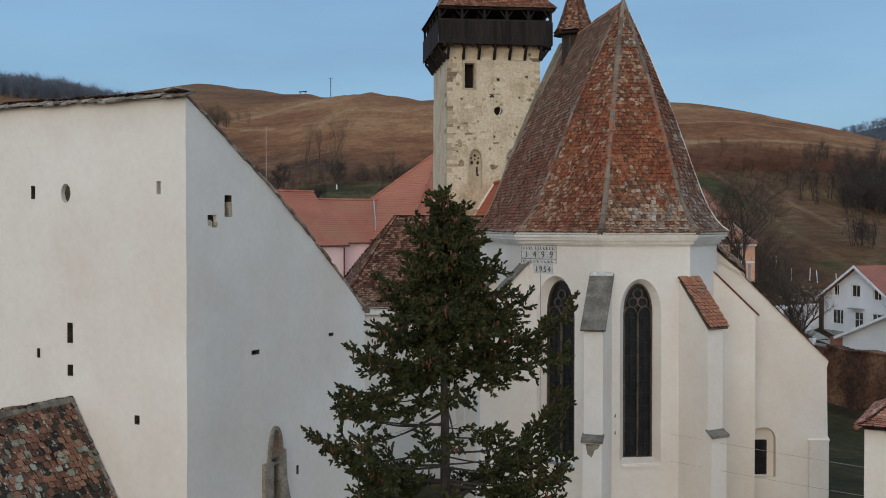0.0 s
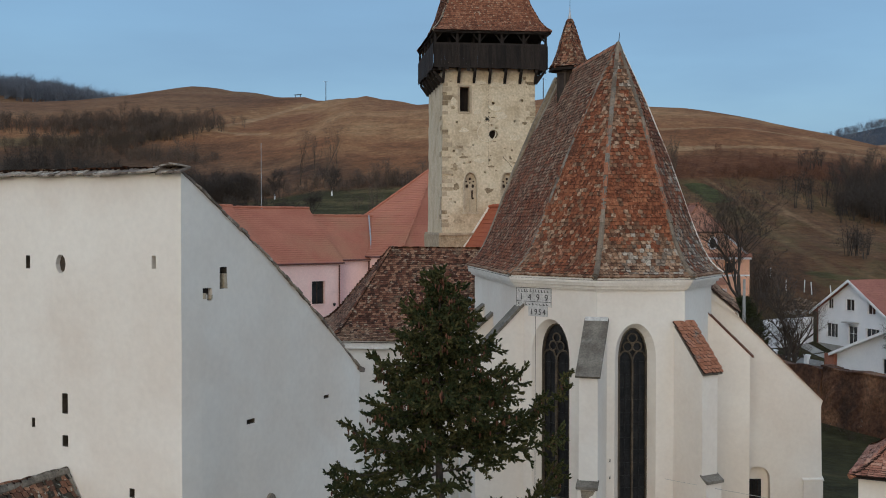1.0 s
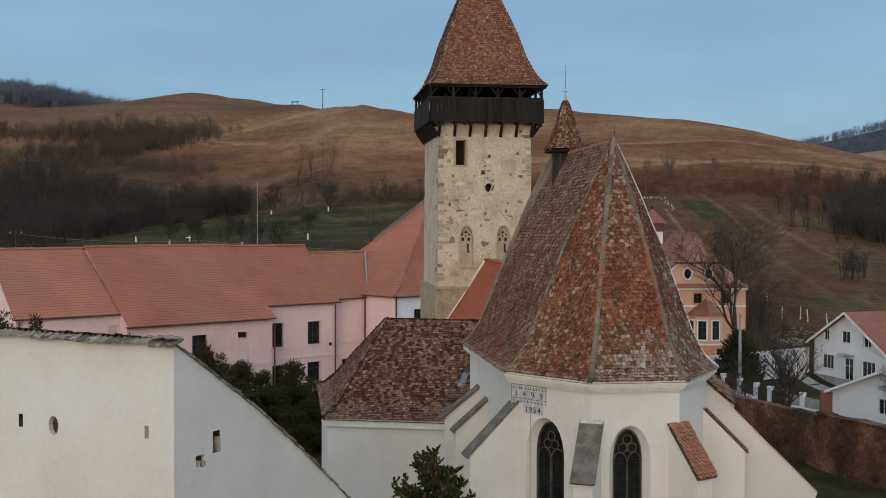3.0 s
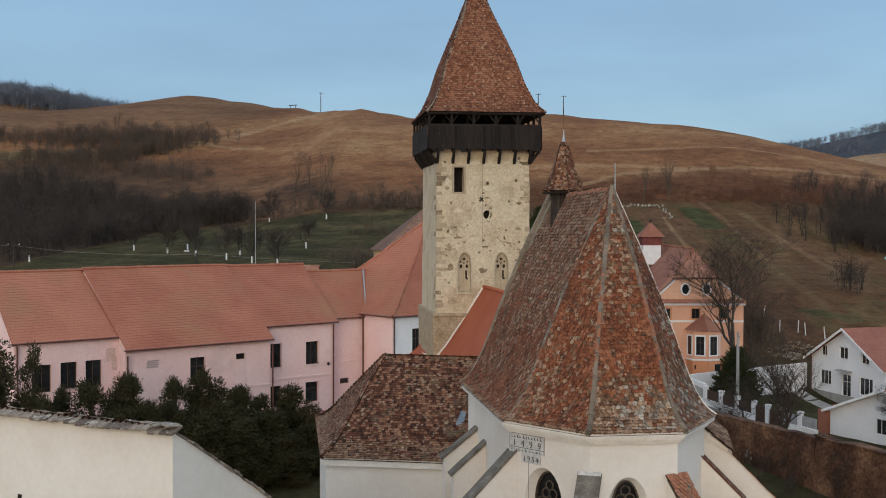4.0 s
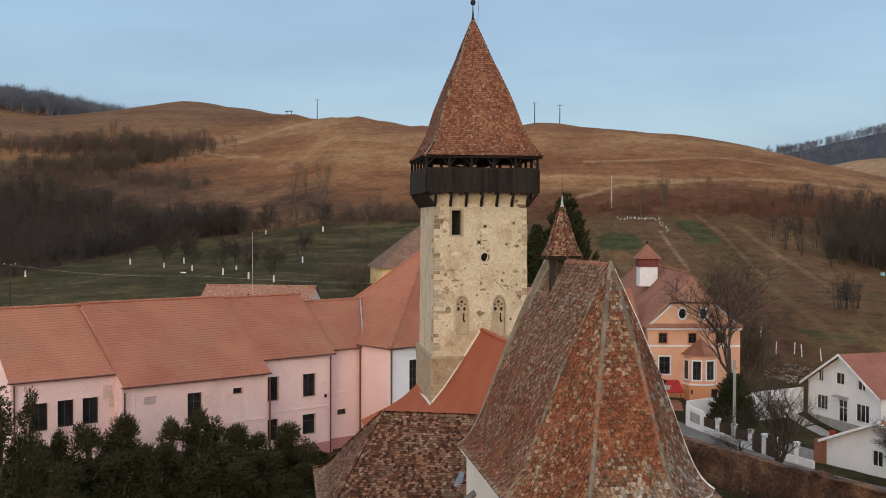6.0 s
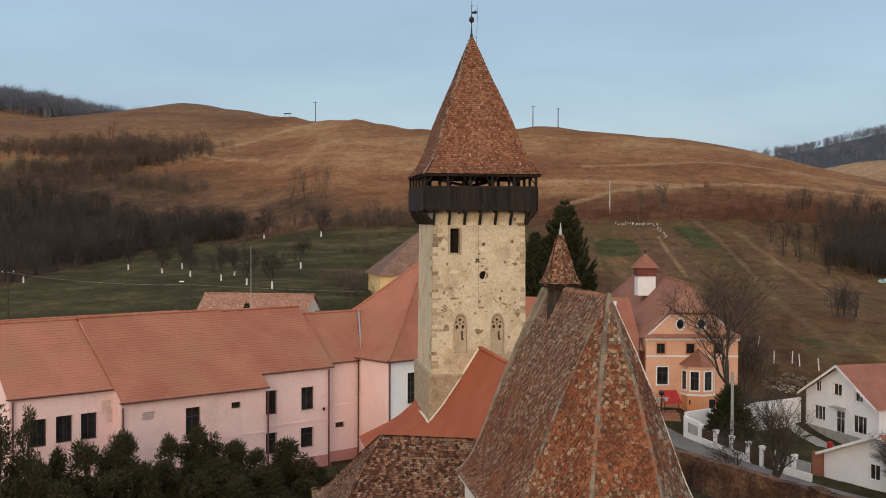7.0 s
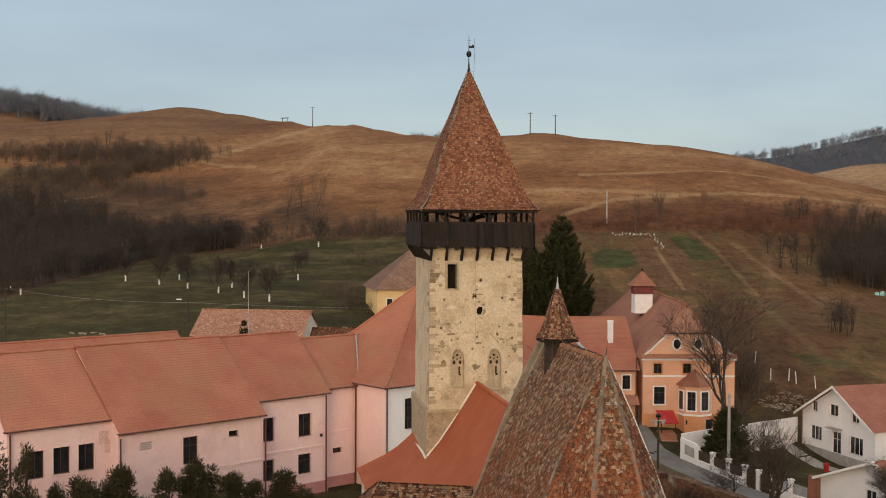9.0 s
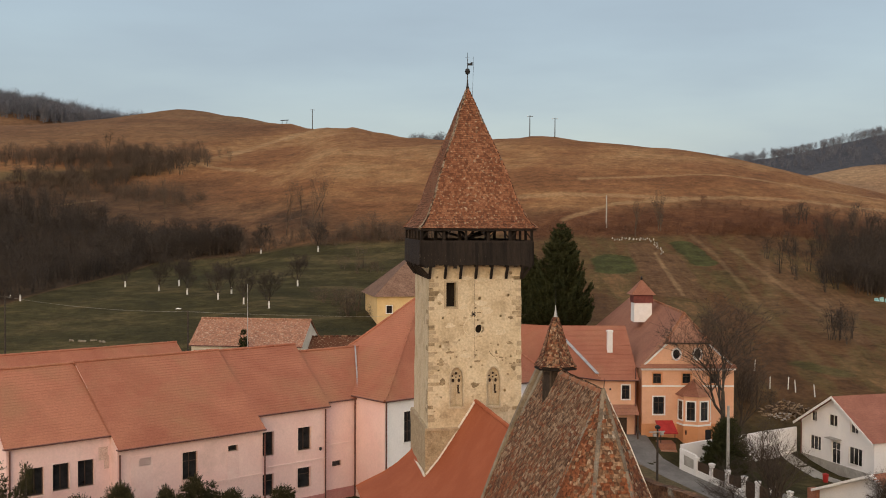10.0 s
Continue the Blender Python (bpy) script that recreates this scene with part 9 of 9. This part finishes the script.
for i, (x, y) in enumerate(ORCH):
    t = thing("fruit_tree", "leafless fruit tree with whitewashed trunk in the meadow", "tree", (x, y, land(x, y)), rnd.uniform(0, 360), "orchard trees")
    part("crown", op[i % 3], None, t)
    part("whitewashed_trunk", ow, None, t, "white-painted trunk foot")


# scrub and woods of the hills, countless bare trees
def brush_proto(seed, h, twigs, width, w=0.035, stems=4, low=0.0):
    """A leafless bush or tree: a few stems and a soft crown of fine twigs."""
    r = random.Random(seed)
    s = Shape()
    tips = []
    for _ in range(stems):
        a = r.uniform(0, 6.28)
        q = r.random() ** 0.6
        b = Vector((0.12 * width * math.cos(a), 0.12 * width * math.sin(a), 0))
        t = Vector((0.55 * width * q * math.cos(a), 0.55 * width * q * math.sin(a), h * r.uniform(0.5, 0.75)))
        s.tube(b, t, 0.012 * h + 0.01, 0.004 * h, 3, False)
        tips += [b.lerp(t, f) for f in (0.35, 0.55, 0.75, 0.9, 1.0)]
    for _ in range(twigs):
        p = r.choice(tips)
        a = r.uniform(0, 6.28)
        rise = r.uniform(low, low * 0.4 + 0.85)
        d = Vector((math.cos(a) * (1.15 - rise), math.sin(a) * (1.15 - rise), rise)).normalized()
        l_ = h * r.uniform(0.14, 0.36)
        p = p + Vector((r.gauss(0, 0.16), r.gauss(0, 0.16), r.gauss(0, 0.10))) * width
        p.z = max(p.z, 0.05)
        q = p + d * l_
        q.z = min(q.z, h * r.uniform(0.85, 1.05))
        sliver(s, p, q, w * r.uniform(0.6, 1.4), r)
    return s


def scatter(name, label, spots, protos, material, category, scale=(0.7, 1.3), rnd_=None):
    r = rnd_ or random.Random(5)
    pv = [(np.array(p.v), p.f) for p in protos]
    vs, fs, k = [], [], 0
    for x, y in spots:
        v, f = pv[r.randrange(len(pv))]
        a, sc = r.uniform(0, 6.28), r.uniform(*scale)
        c, s = math.cos(a) * sc, math.sin(a) * sc
        m = np.array([[c, -s, 0], [s, c, 0], [0, 0, sc * r.uniform(0.85, 1.15)]])
        vs.append(v @ m.T + np.array([x, y, land(x, y) - 0.1]))
        fs += [tuple(i + k for i in q) for q in f]
        k += len(v)
    s = Shape()
    s.v, s.f = np.concatenate(vs).tolist(), fs
    return tagged(part(name, s, material, None), label, category, kind="stuff")


def along_line(pts, n, spread, r):
    out = []
    for _ in range(n):
        i = r.randrange(len(pts) - 1)
        f = r.random()
        out.append((pts[i][0] + (pts[i + 1][0] - pts[i][0]) * f + r.gauss(0, spread), pts[i][1] + (pts[i + 1][1] - pts[i][1]) * f + r.gauss(0, spread)))
    return out


rb = random.Random(77)
bushes = [brush_proto(i, 4.0, 170, 2.9, 0.022) for i in range(4)]
talls = [brush_proto(10 + i, 8.0, 230, 4.2, 0.024) for i in range(4)]
fars = [brush_proto(30 + i, 8.0, 130, 4.0, 0.05, 4, 0.15) for i in range(3)]
hedge = along_line([(-152, 388), (-119, 381), (-105, 378), (-93, 372), (-77, 372)], 270, 5.5, rb) + along_line([(-135, 356), (-116, 352), (-107, 349), (-98, 350), (-89, 358), (-80, 362)], 150, 3.0, rb)
scatter("hedge", "dark leafless hedge on the dry hillside", hedge, talls, HAZE_TWIG, "hedge", (0.4, 0.95), rb)
thick = along_line([(-50, 262), (-36, 254), (-15, 254), (0, 250), (8, 246)], 200, 3.0, rb) + along_line([(-96, 314), (-90, 309)], 22, 1.8, rb) + along_line([(-122, 345), (-100, 338), (-80, 330), (-66, 312)], 150, 5.0, rb) + along_line([(-16, 200), (-12, 190), (-9, 184)], 26, 1.8, rb) + along_line([(-14, 226), (-9, 222)], 8, 2, rb)
scatter("thicket", "dark leafless thicket along the foot of the hill", thick, bushes + talls[:1], HAZE_TWIG, "thicket", (0.35, 0.9), rb)
west = []
while len(west) < 1300:
    x = rb.uniform(-122, -42)
    lo, hi = float(np.interp(x, [-122, -76, -61, -50, -42], [200, 206, 246, 253, 254])), float(np.interp(x, [-125, -105, -95, -85, -70, -57, -42], [338, 326, 306, 294, 283, 270, 260]))
    west.append((x, lo + (hi - lo) * rb.random() ** 0.85))
scatter("wood", "dark leafless wood on the lower hillside", west, bushes + talls, DARK_TWIG, "wood", (0.45, 0.95), rb)
red = along_line([(22, 249), (60, 245), (85, 245), (112, 243)], 330, 3.2, rb) + along_line([(60, 258), (100, 256)], 50, 6, rb)
scatter("scrub", "reddish brown leafless scrub below the dry slope", red, bushes, RED_TWIG, "scrub", (0.25, 0.7), rb)
wood = along_line([(78, 209), (85, 206), (97, 203)], 150, 4.5, rb) + along_line([(82, 222), (96, 228), (112, 226)], 180, 7, rb) + along_line([(88, 238), (104, 246), (118, 250)], 80, 6, rb) + along_line([(62, 169), (63, 166)], 5, 1.0, rb)
scatter("copse", "grey brown leafless copse on the slope", wood, talls, DARK_TWIG, "copse", (0.45, 0.85), rb)
near = along_line([(38, 133), (41, 142), (38, 150)], 13, 2.6, rb) + along_line([(66, 172), (66, 178)], 6, 1.2, rb)
scatter("thicket", "leafless thicket behind the orange house", near, bushes + talls[:1], TWIG, "thicket", (0.4, 0.9), rb)
bank = along_line([(20.5, 103), (25, 93), (30, 82)], 40, 1.2, rb)
scatter("weeds", "dead brown weeds along the ring wall", bank, bushes, TWIG, "weeds", (0.15, 0.35), rb)
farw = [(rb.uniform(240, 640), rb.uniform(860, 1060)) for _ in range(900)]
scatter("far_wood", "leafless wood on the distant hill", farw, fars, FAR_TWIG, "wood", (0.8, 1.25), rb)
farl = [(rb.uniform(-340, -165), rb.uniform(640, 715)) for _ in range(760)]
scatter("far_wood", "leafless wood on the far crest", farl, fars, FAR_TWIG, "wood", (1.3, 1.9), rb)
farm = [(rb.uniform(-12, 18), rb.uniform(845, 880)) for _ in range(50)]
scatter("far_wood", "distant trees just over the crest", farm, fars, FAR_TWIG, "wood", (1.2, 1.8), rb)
